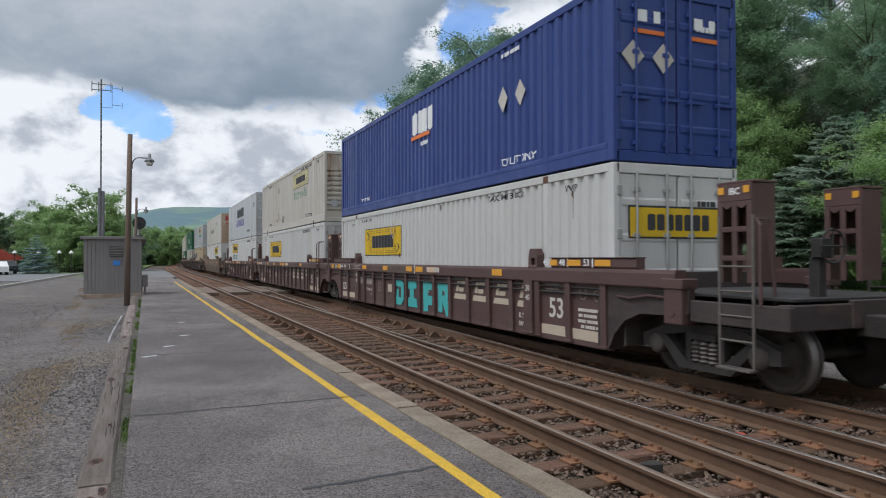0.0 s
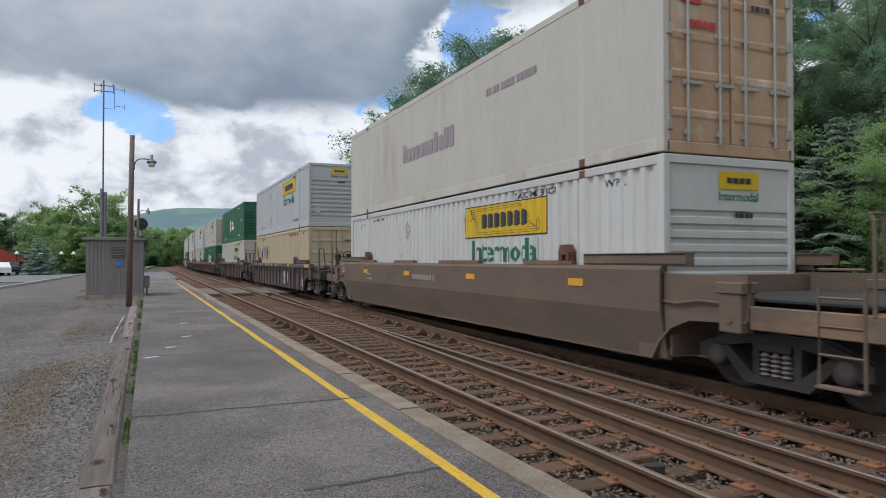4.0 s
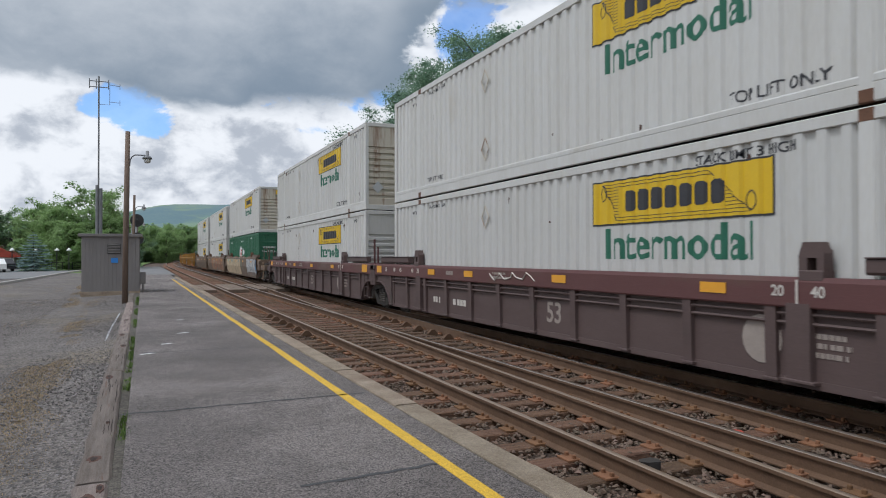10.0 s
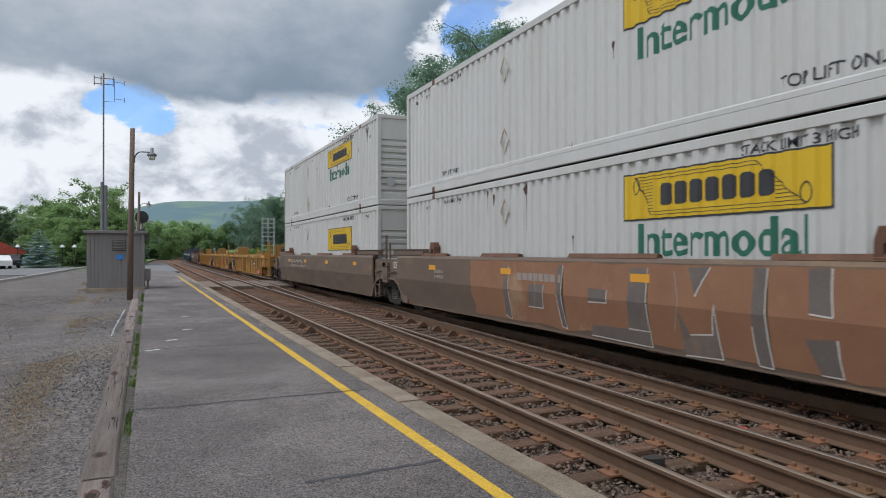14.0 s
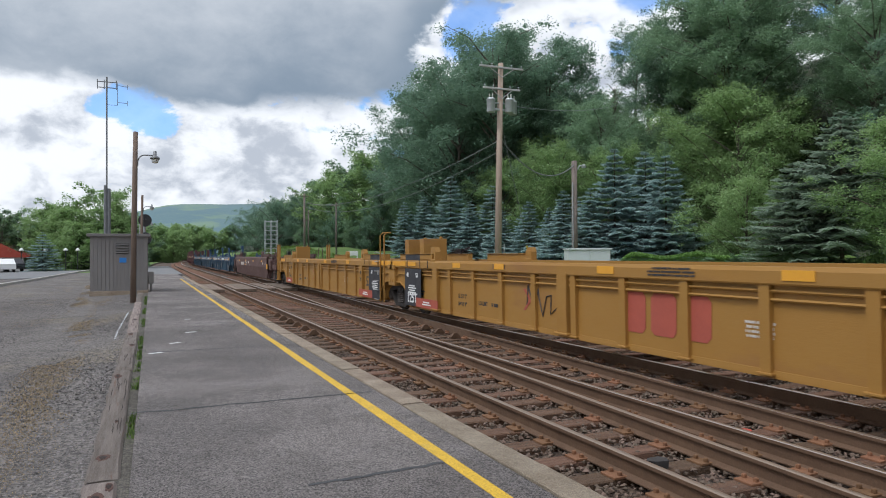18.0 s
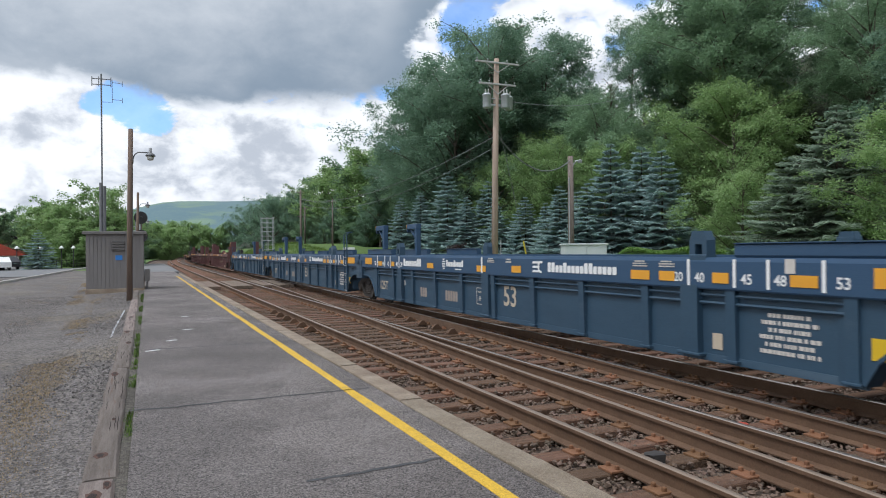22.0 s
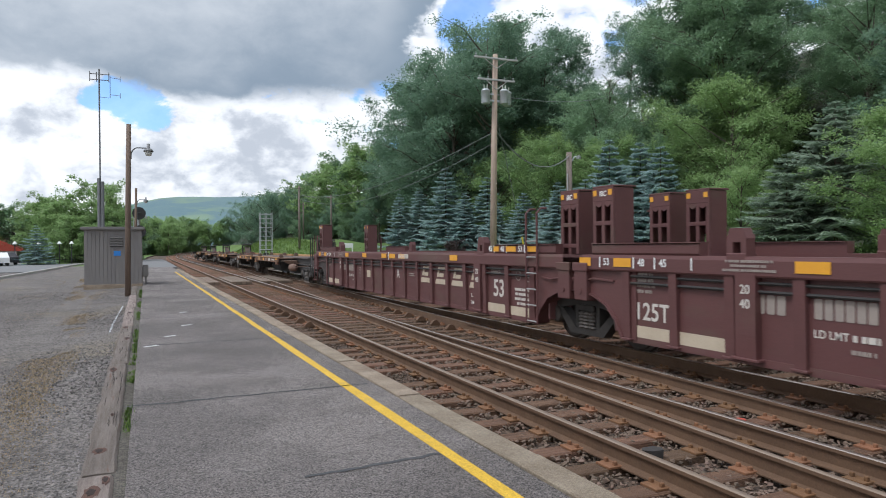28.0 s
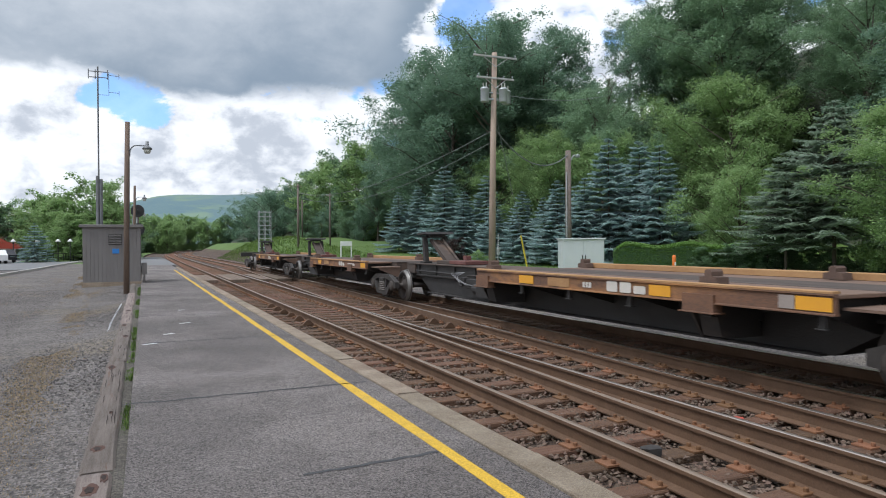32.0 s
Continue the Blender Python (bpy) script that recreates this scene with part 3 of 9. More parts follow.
def ground():
    xs = [-2500, -900, -400, -200, -120, -80, -55, -40, -28, -20, -14, -9, -5, -2.5, -1.5, -1, -0.7, -0.40, -0.36, 2, 6, 9.3, 9.9, 10.6, 11.6, 12.3, 13, 14, 16, 18, 20, 23, 26, 30, 34, 38, 43, 48, 55, 64, 75, 90, 110, 150, 260, 600, 2500]
    ys = [-2500, -700, -200, -80, -40, -20, -10, -4, 0, 4, 8, 12, 16, 20, 25, 30, 35, 40, 46, 52, 60, 68, 76, 86, 96, 108, 120, 135, 150, 170, 190, 215, 240, 270, 300, 340, 400, 520, 800, 1400, 2500]
    vs = [(x + bend(y) * (abs(x) < 200), y, height(x + bend(y), y) if abs(x) < 200 and -100 < y < 420 else (0.0 if x < 100 else 15.0)) for y in ys for x in xs]
    n = len(xs)
    fs, mats = [], []
    for j in range(len(ys) - 1):
        for i in range(n - 1):
            fs.append((j * n + i, j * n + i + 1, (j + 1) * n + i + 1, (j + 1) * n + i))
            mats.append(0 if xs[i + 1] <= -0.39 and ys[j + 1] < 80 and xs[i] >= -40 else 0 if 9.8 < xs[i] < 12.2 and -30 < ys[j] < 60 else 2 if -0.41 <= xs[i] < 12.9 and ys[j] > -200 and ys[j + 1] < 420 else 3 if xs[i] + bend(ys[j]) > foot(ys[j]) - 2.5 and 0 < xs[i] < 200 else 1)
    me = bpy.data.meshes.new("ground")
    me.from_pydata(vs, [], fs)
    for k in ("gravel", "grass", "ballast", "forest_floor"):
        me.materials.append(M[k])
    me.polygons.foreach_set("material_index", mats)
    return thing("ground", me, None, "gravel lot, ballast and mown grass rising to a wooded slope", "ground", kind="structure")


ground()


def strip(rows, lo, hi):
    """A long slab that follows the line: rows of (y, left x, right x), between two heights."""
    vs, fs = [], []
    for y, a, b in rows:
        vs += [(a, y, lo), (a, y, hi), (b, y, hi), (b, y, lo)]
    for i in range(len(rows) - 1):
        k = 4 * i
        fs += [[k + j, k + (j + 1) % 4, k + 4 + (j + 1) % 4, k + 4 + j][::-1] for j in range(4)]
    return vs, fs + [[0, 1, 2, 3][::-1], [4 * len(rows) - 4 + j for j in range(4)]]


def platform():
    ys = [-30, -15, -5, 0, 5, 10, 20, 30, 40, 50, 62]
    p = thing("platform", mesh("platform", [strip([(y, -0.135, 2.36 + skew(y)) for y in ys], -0.4, PLATFORM)], "asphalt"), None,
              "worn grey asphalt station platform with sealed cracks", "platform", kind="structure")
    part("platform_far", mesh("platform_far", [strip([(62, -0.6, 2.4), (80, -0.9, 2.4), (110, -1.2, 2.2)], -0.4, PLATFORM - 0.02)], "asphalt_old"), p)
    part("yellow_line", mesh("yellow_line", [strip([(y, 1.998 + skew(y) + 0.006 * math.sin(y * 1.7), 2.105 + skew(y) + 0.006 * math.sin(y * 1.3)) for y in np.arange(-20, 48.6, 0.5)], PLATFORM - 0.01, PLATFORM + 0.004)], "yellow_line"), p, label="worn yellow safety line")
    for i, (y, x0, x1, tilt) in enumerate(((7.3, -0.2, 2.25, 0.03), (11.8, 0.0, 2.25, 0.02), (16.4, -0.2, 2.25, -0.02), (4.55, 0.95, 1.97, 0.10), (23.0, -0.2, 2.25, 0.0), (33.0, -0.2, 2.25, 0.0), (-3.0, -0.2, 2.25, 0.0))):
        n = 26
        rows = [(x0 + (x1 - x0) * k / n, y + tilt * (x1 - x0) * k / n + 0.05 * noise.noise((k * 0.35, i * 7.0, 0))) for k in range(n + 1)]
        w = [0.018 + 0.022 * abs(noise.noise((k * 0.8, i * 3.0, 5))) for k in range(n + 1)]
        vs = [(x, b - w[k], PLATFORM + 0.004) for k, (x, b) in enumerate(rows)] + [(x, b + w[k], PLATFORM + 0.004) for k, (x, b) in enumerate(rows)]
        part("sealed_crack", mesh("sealed_crack", [(vs, [[k, k + 1, n + 2 + k, n + 1 + k] for k in range(n)])], "crack"), p)
    for x, y, a, l in ((0.06, 11.7, -30, 0.24), (0.37, 12.9, -25, 0.2), (0.72, 14.6, -30, 0.22), (0.80, 17.6, -30, 0.16)):
        part("paint_mark", kept(("paint_mark", l), lambda: mesh("paint_mark", [prism([(-l / 2, -0.025), (l / 2, -0.035), (l / 2 - 0.03, 0.03), (-l / 2, 0.02)], "z", 0, 0.004)], "white")), p, pose(x, y, PLATFORM + 0.0005, 0, 0, 60 + a), "chalky white paint mark")
    e = thing("platform_kerb", None, None, "worn concrete kerb stones along the platform edge", "kerb", kind="structure")
    kerb = [kept(("kerb", v), lambda v=v: mesh("kerb_stone", [prism([(-0.125, -0.25), (0.125, -0.25), (0.125, 0.225 + 0.006 * v), (0.10, 0.25 + 0.006 * v), (-0.115, 0.25 + 0.006 * v), (-0.125, 0.24 + 0.006 * v)], "y", -1.128, 1.128)], "concrete")) for v in range(3)]
    for k in range(-8, 22):
        y = 5.42 + 2.28 * k
        part("kerb_stone", kerb[k % 3], e, pose(2.485 + skew(y) + random.uniform(-0.012, 0.012), y, PLATFORM - 0.235, 0, 0, 0.34 + random.uniform(-0.25, 0.25)))
    w = thing("timber_edging", None, None, "weathered railway sleepers edging the gravel side of the platform", "edging", kind="structure")
    def timber(v):
        """An old sleeper with wavering, worn edges and split ends."""
        n, vs, fs = 40, [], []
        l = 4.885 + 0.01 * v
        for i in range(n + 1):
            y = -l / 2 + l * i / n
            a = -0.120 + 0.022 * noise.noise((y * 2.1, v * 9.0, 0)) - 0.01 * (i in (0, n))
            b = 0.100 + 0.012 * noise.noise((y * 2.3, v * 9.0, 4))
            t = 0.115 + 0.012 * noise.noise((y * 1.7, v * 9.0, 8)) - 0.02 * (i in (0, n))
            vs += [(a, y, -0.12), (a, y, t - 0.03), (a + 0.022, y, t), (0.0, y, t + 0.004), (b - 0.02, y, t), (b, y, t - 0.025), (b, y, -0.12)]
        for i in range(n):
            fs += [[i * 7 + k, i * 7 + 7 + k, i * 7 + 8 + k, i * 7 + 1 + k] for k in range(6)]
        return mesh("edging_timber", [(vs, fs + [list(range(7)), [n * 7 + 6 - k for k in range(7)]])], "timber")

    def split(v):
        """Dark drying splits along the top of a sleeper, and a rotten patch."""
        rnd, sh = random.Random(v), []
        for k in range(16):
            y, x, l = rnd.uniform(-2.3, 1.9), rnd.uniform(-0.075, 0.075), rnd.uniform(0.2, 0.7)
            pts = [(x + 0.012 * noise.noise((q * 0.8, k, v)), y + l * q / 6) for q in range(7)]
            w = [0.0032 * math.sin(math.pi * (q + 0.3) / 6.6) + 0.0006 for q in range(7)]
            sh.append(([(p - w[q], yy, 0.123) for q, (p, yy) in enumerate(pts)] + [(p + w[q], yy, 0.123) for q, (p, yy) in enumerate(pts)], [[q, q + 7, q + 8, q + 1] for q in range(6)]))
        return mesh("split", sh, "rot_hole")

    def rot(v, wide, deep):
        """A rotten hollow: a red-brown ragged rim round a darker hole."""
        rnd = random.Random(v + 5)
        sh = []
        for q, r in enumerate((1.0, 0.52)):
            pts = [(wide * r * rnd.uniform(0.6, 1.15) * math.cos(a * 0.4488), deep * r * rnd.uniform(0.6, 1.15) * math.sin(a * 0.4488)) for a in range(14)]
            sh.append(mesh("rotten_patch", [prism(pts, "z", 0.106, 0.121 + 0.003 * q)], "rot" if q == 0 else "rot_hole"))
        return sh

    logs = []
    for k in range(-4, 8):
        y = 7.74 + 4.96 * k
        t = part("edging_timber", kept(("log", k % 4), lambda: timber(k % 4)), w, pose(-0.305 - 0.004 * y + random.uniform(-0.02, 0.02), y, PLATFORM - 0.115 + random.uniform(-0.022, 0.005), random.uniform(-0.2, 0.2), 0, 0.23 + random.uniform(-0.35, 0.35)))
        tagged(part("split", kept(("split", k % 4), lambda: split(k % 4)), t), kind="stuff")
        logs.append(t)
    for k, (log, x, y, wide, deep) in enumerate(((4, -0.03, -1.95, 0.055, 0.10), (4, -0.05, 1.85, 0.045, 0.16), (3, -0.02, 2.05, 0.06, 0.16), (3, 0.05, 2.28, 0.035, 0.10), (5, 0.03, 0.2, 0.05, 0.2), (5, -0.03, 2.0, 0.05, 0.2), (6, 0.0, 0.5, 0.06, 0.3), (4, 0.02, -0.72, 0.02, 0.05))):
        rim, hole = rot(k, wide, deep)
        r = part("rotten_patch", rim, logs[log], (x, y, 0), "dark red rotten hollow")
        part("hole", hole, r)
    part("soil", mesh("soil", [strip([(y, -0.30 - 0.005 * y, -0.128) for y in (-12, 0, 6, 12, 20, 30, 40)], -0.1, PLATFORM - 0.035)], "soil"), w, label="packed dirt between sleepers and asphalt")
    part("water_pipe", mesh("water_pipe", [tube([(-0.62, 12.5, 0.07), (-0.66, 16, 0.07), (-0.60, 21, 0.08)], 0.03, 6)], "galvanised"), w)


platform()

RAIL = [(-0.07, -0.175), (0.07, -0.175), (0.07, -0.163), (0.012, -0.14), (0.01, -0.04), (0.036, -0.032), (0.036, -0.004), (-0.036, -0.004), (-0.036, -0.032), (-0.01, -0.04), (-0.012, -0.14), (-0.07, -0.163)]


def rail(name, way, ys, top, parent):
    """One rail that follows way(y), with a bright or dull running band on its head."""
    vs, fs, n = [], [], len(RAIL)
    for y in ys:
        vs += [(way(y) + a, y, b) for a, b in RAIL]
    for i in range(len(ys) - 1):
        for k in range(n):
            fs.append([i * n + k, i * n + (k + 1) % n, (i + 1) * n + (k + 1) % n, (i + 1) * n + k])
    fs += [list(range(n))[::-1], [(len(ys) - 1) * n + k for k in range(n)]]
    r = part(name, mesh(name, [(vs, fs)], "rail_rust"), parent)
    vs = []
    for y in ys:
        vs += [(way(y) + a, y, b) for a, b in ((-0.036, -0.010), (-0.029, -0.001), (0.0, 0.0), (0.029, -0.001), (0.036, -0.010))]
    fs = [[i * 5 + k, i * 5 + k + 1, i * 5 + 6 + k, i * 5 + 5 + k] for i in range(len(ys) - 1) for k in range(4)]
    part("running_band", mesh("running_band", [(vs, fs)], top, True), r)
    return r


STEPS = [-40, -20, 0] + list(range(3, 110, 6)) + list(range(110, 500, 10))
track_1 = thing("track_near", None, None, "rusty railway track beside the platform on timber sleepers", "track", kind="structure")
track_2 = thing("track_far", None, None, "railway track that the freight train runs on", "track", kind="structure")
track_3 = thing("track_crossover", None, None, "diverging crossover rails linking the two tracks", "track", kind="structure")
for s in (-1, 1):
    rail("rail", lambda y: TRACK_1 + s * GAUGE / 2 + bend(y), STEPS, "rail_dull" if s < 0 else "rail_top", track_1)
    rail("rail", lambda y: TRACK_2 + s * GAUGE / 2 + bend(y), STEPS, "rail_top", track_2)
    near = [y for y in STEPS + [14.5, 15.5] if -14 <= y <= 62]
    rail("rail", lambda y: crossover(y) + s * GAUGE / 2, sorted(near), "rail_dull" if s < 0 else "rail_top", track_3)
# guard rails beside the outer rails at the crossings, with their braces
for x0, x1, y0, y1, tr in ((3.72, 3.72, 15.5, 21.5, track_1), (crossover(14) + 0.68, crossover(20) + 0.68, 13.5, 19.5, track_3)):
    g = part("guard_rail", mesh("guard_rail", [strip([(y0, x0 + 0.05, x0 + 0.11), (y0 + 0.8, x0, x0 + 0.06), (y1 - 0.8, x1, x1 + 0.06), (y1, x1 + 0.05, x1 + 0.11)], -0.17, -0.005)], "rail_rust"), tr)
    for k in range(6):
        y = y0 + 0.4 + k * 1.0
        x = x0 + (x1 - x0) * (y - y0) / (y1 - y0)
        part("rail_brace", kept("brace", lambda: mesh("rail_brace", [prism([(-0.12, -0.17), (0.12, -0.17), (0.12, -0.14), (0.03, -0.05), (-0.03, -0.05), (-0.12, -0.14)], "y", -0.05, 0.05)], "rail_rust")), tr, (x - 0.26, y, 0))


# ---- rolling stock ----
DIST = ((-1.5, -23.05), (0, 0), (1.5, 23.08), (3, 46.28), (6, 92.8), (9, 138.95), (12, 184.79), (15, 230.6), (18, 276.41), (21, 322.28), (24, 368.1), (25.5, 390.88), (27, 413.4), (28.5, 435.65), (30, 457.64), (32, 486.7), (33.5, 508.5))


def gone(t):
    """Metres that the train has rolled at t seconds."""
    i = max(1, min(len(DIST) - 3, sum(1 for a, _ in DIST if a <= t) - 1))
    (ta, a), (tb, b), (tc, c), (td, d) = DIST[i - 1:i + 3]
    h, k = tc - tb, (t - tb) / (tc - tb)
    m0, m1 = (c - a) / (tc - ta) * h, (d - b) / (td - tb) * h
    return b * (2 * k ** 3 - 3 * k * k + 1) + m0 * (k ** 3 - 2 * k * k + k) + c * (3 * k * k - 2 * k ** 3) + m1 * (k ** 3 - k * k)


ROLLING = []  # (thing, its place along the train)
WHEELS = {-1: [], 1: []}
WR = 0.455


def bogie(parent, y):
    """A two-axle truck with cast side frames, coil springs and turning wheelsets."""
    b = part("bogie", kept("bolster", lambda: mesh("bogie", [box(0, 0, 0.52, 2.05, 0.36, 0.3), box(0, 0, 0.72, 0.5, 0.5, 0.2), box(0, -0.55, 0.45, 1.9, 0.07, 0.12), box(0, 0.55, 0.45, 1.9, 0.07, 0.12)], "truck")), parent, (0, y, 0), "grimy cast steel wheel truck")
    for s in (-1, 1):
        f = part("side_frame", kept(("side_frame", s), lambda: mesh("side_frame", [
            prism([(-1.2, 0.40), (-0.97, 0.38), (-0.92, 0.50), (-0.86, 0.57), (-0.30, 0.66), (0.30, 0.66), (0.86, 0.57), (0.92, 0.50), (0.97, 0.38), (1.2, 0.40), (1.2, 0.57), (1.0, 0.64), (0.62, 0.77), (-0.62, 0.77), (-1.0, 0.64), (-1.2, 0.57)], "x", s * 1.10 - 0.07, s * 1.10 + 0.07),
            prism([(-0.86, 0.57), (-0.70, 0.585), (-0.30, 0.27), (0.30, 0.27), (0.70, 0.585), (0.86, 0.57), (0.46, 0.17), (-0.46, 0.17)], "x", s * 1.10 - 0.08, s * 1.10 + 0.08),
            prism([(-0.34, 0.26), (-0.24, 0.26), (-0.24, 0.67), (-0.34, 0.67)], "x", s * 1.10 - 0.06, s * 1.10 + 0.06),
            prism([(0.24, 0.26), (0.34, 0.26), (0.34, 0.67), (0.24, 0.67)], "x", s * 1.10 - 0.06, s * 1.10 + 0.06),
            box(s * 1.10, 0, 0.62, 0.2, 0.46, 0.10)], "truck")), b)
        for d in (-0.15, 0.0, 0.15):
            part("coil_spring", kept("coil", lambda: mesh("coil_spring", [lathe([(0.0, 0.27)] + [(0.072 if i % 2 else 0.044, 0.27 + 0.028 * i) for i in range(11)] + [(0.0, 0.58)], "z", 10)], "spring")), b, (s * 1.15, d, 0))
        for d in (-1, 1):
            part("bearing_cap", kept(("cap", s, d), lambda: mesh("bearing_cap", [lathe([(0.0, 1.02), (0.15, 1.02), (0.15, 1.19), (0.12, 1.21), (0.0, 1.21)][::1], "x", 12, (0, d * 0.89, WR)) if s > 0 else lathe([(0.0, -1.21), (0.12, -1.21), (0.15, -1.19), (0.15, -1.02), (0.0, -1.02)], "x", 12, (0, d * 0.89, WR))], "wheel", True)), b)
    for d in (-1, 1):
        def axle():
            sh = [lathe([(0.0, -1.1), (0.075, -1.1), (0.075, 1.1), (0.0, 1.1)], "x", 10)]
            for s in (-1, 1):
                prof = [(0.0, 0.66), (0.13, 0.655), (0.16, 0.70), (0.34, 0.715), (0.365, 0.68), (0.485, 0.68), (0.485, 0.705), (WR, 0.722), (WR - 0.012, 0.82), (0.37, 0.82), (0.35, 0.765), (0.17, 0.75), (0.13, 0.83), (0.0, 0.83)]
                sh.append(lathe(prof if s > 0 else [(r, -h) for r, h in prof[::-1]], "x", 28))
                for k in range(3):
                    a = 2.1 * k
                    sh.append(box(s * 0.77, 0.25 * math.cos(a), 0.25 * math.sin(a), 0.05, 0.05, 0.05))
            me = mesh("wheelset", sh, "wheel", True)
            me.materials.append(M["tread"])
            for p in me.polygons:
                if math.hypot(p.center.y, p.center.z) > 0.435 and abs(p.normal.x) < 0.35:
                    p.material_index = 1
            return me
        w = part("wheelset", kept("wheelset", axle), b, (0, d * 0.89, WR))
        WHEELS[d].append(w)
    return b


def plaque(parent, name, w, h, mat, y, z, x, end=False, label="", thick=0.006):
    """A thin painted or bolted panel on the platform side (or on the end) of a car."""
    me = kept((name, round(w, 3), round(h, 3), mat), lambda: mesh(name, [prism([(-w / 2, -h / 2), (w / 2, -h / 2), (w / 2, h / 2), (-w / 2, h / 2)], "z", 0, thick)], mat))
    return part(name, me, parent, Matrix.Translation((x, y, z)) @ (END if end else SIDE), label)


def between(y, style, h=7.95):
    """The middle of the panel between two ribs that lies nearest."""
    pitch = STYLES[style][4]
    if not pitch:
        return y
    n = int(2 * h / pitch)
    w = (2 * h - 0.24) / n
    return -h + 0.12 + (math.floor((y + h - 0.12) / w) + 0.5) * w


def glyphs(parent, n, w, h, mat, y, z, x, end=False, low=0.72, seed=1, thick=0.004, at=None):
    """A row of n plain blocks, in place of a company's lettering."""
    def make():
        rnd, sh = random.Random(seed), []
        pitch = w / n
        for i in range(n):
            a, b = -w / 2 + i * pitch + pitch * 0.09, -w / 2 + (i + 1) * pitch - pitch * 0.09
            top = h * (1.0 if i == 0 or rnd.random() < 0.3 else low)
            lo, hi = -h / 2, -h / 2 + top
            c = min(pitch, h) * 0.12
            sh.append(prism([(a + c, lo), (b - c, lo), (b, lo + c), (b, hi - c), (b - c, hi), (a + c, hi), (a, hi - c), (a, lo + c)], "z", 0, thick))
        return mesh("name_block", sh, mat)
    m = at or Matrix.Translation((x, y, z)) @ (END if end else SIDE)
    return tagged(part("name_block", kept(("glyphs", n, w, h, mat, seed, thick), make), parent, m), kind="stuff")


def words(parent, text, size, mat, y, z, x, end=False):
    return tagged(part("lettering", lettering(text, size, mat), parent, Matrix.Translation((x, y, z)) @ (END if end else SIDE)), kind="stuff")


def bars(parent, w, h, n, mat, y, z, x, end=False, seed=1):
    """Lines of small writing that cannot be made out."""
    def make():
        rnd, sh = random.Random(seed), []
        for i in range(n):
            l = w * rnd.uniform(0.55, 1.0)
            zz = h * (0.5 - (i + 0.5) / n)
            p = -l / 2
            while p < l / 2 - 0.01:
                k = min(rnd.uniform(0.30, 0.75) * h / n, l / 2 - p)
                sh.append(prism([(p, zz - h / n * 0.28), (p + k, zz - h / n * 0.28), (p + k, zz + h / n * 0.28), (p, zz + h / n * 0.28)], "z", 0, 0.004))
                p += k + h / n * (0.14 if rnd.random() < 0.8 else 0.4)
        return mesh("stencil", sh, mat)
    return tagged(part("stencil", kept(("bars", w, h, n, mat, seed), make), parent, Matrix.Translation((x, y, z)) @ (END if end else SIDE)), kind="stuff")


STYLES = {
    # body, sill, sill's lower edge, top, pitch of the ribs, guides
    "brown": ("brown", "brown", 1.27, 1.50, 0.985),
    "maroon": ("umber", "umber", 1.30, 1.47, 1.0),
    "red": ("umber", "maroon", 1.12, 1.43, 1.25),
    "tan": ("tan_rust", "tan_rust", 1.45, 1.58, 0),
    "yellow": ("yellow", "yellow", 1.33, 1.52, 1.28),
    "sloped": ("car_brown", "car_brown", 1.45, 1.58, 0),
    "blue": ("blue_car", "blue_sill", 1.17, 1.55, 1.56),
    "plum": ("maroon", "maroon", 1.30, 1.52, 0.985),
}
LABELS = {
    "brown": "brown ribbed double-stack well car", "maroon": "dark brown ribbed well car", "red": "brown well car with a maroon top sill",
    "tan": "smooth-sided tan-brown well car covered in graffiti", "yellow": "empty yellow ribbed well car with black end panels",
    "sloped": "empty dark brown smooth-sided well car", "blue": "empty slate-blue well car with a bright blue top sill", "plum": "empty maroon ribbed well car with end stands",
}


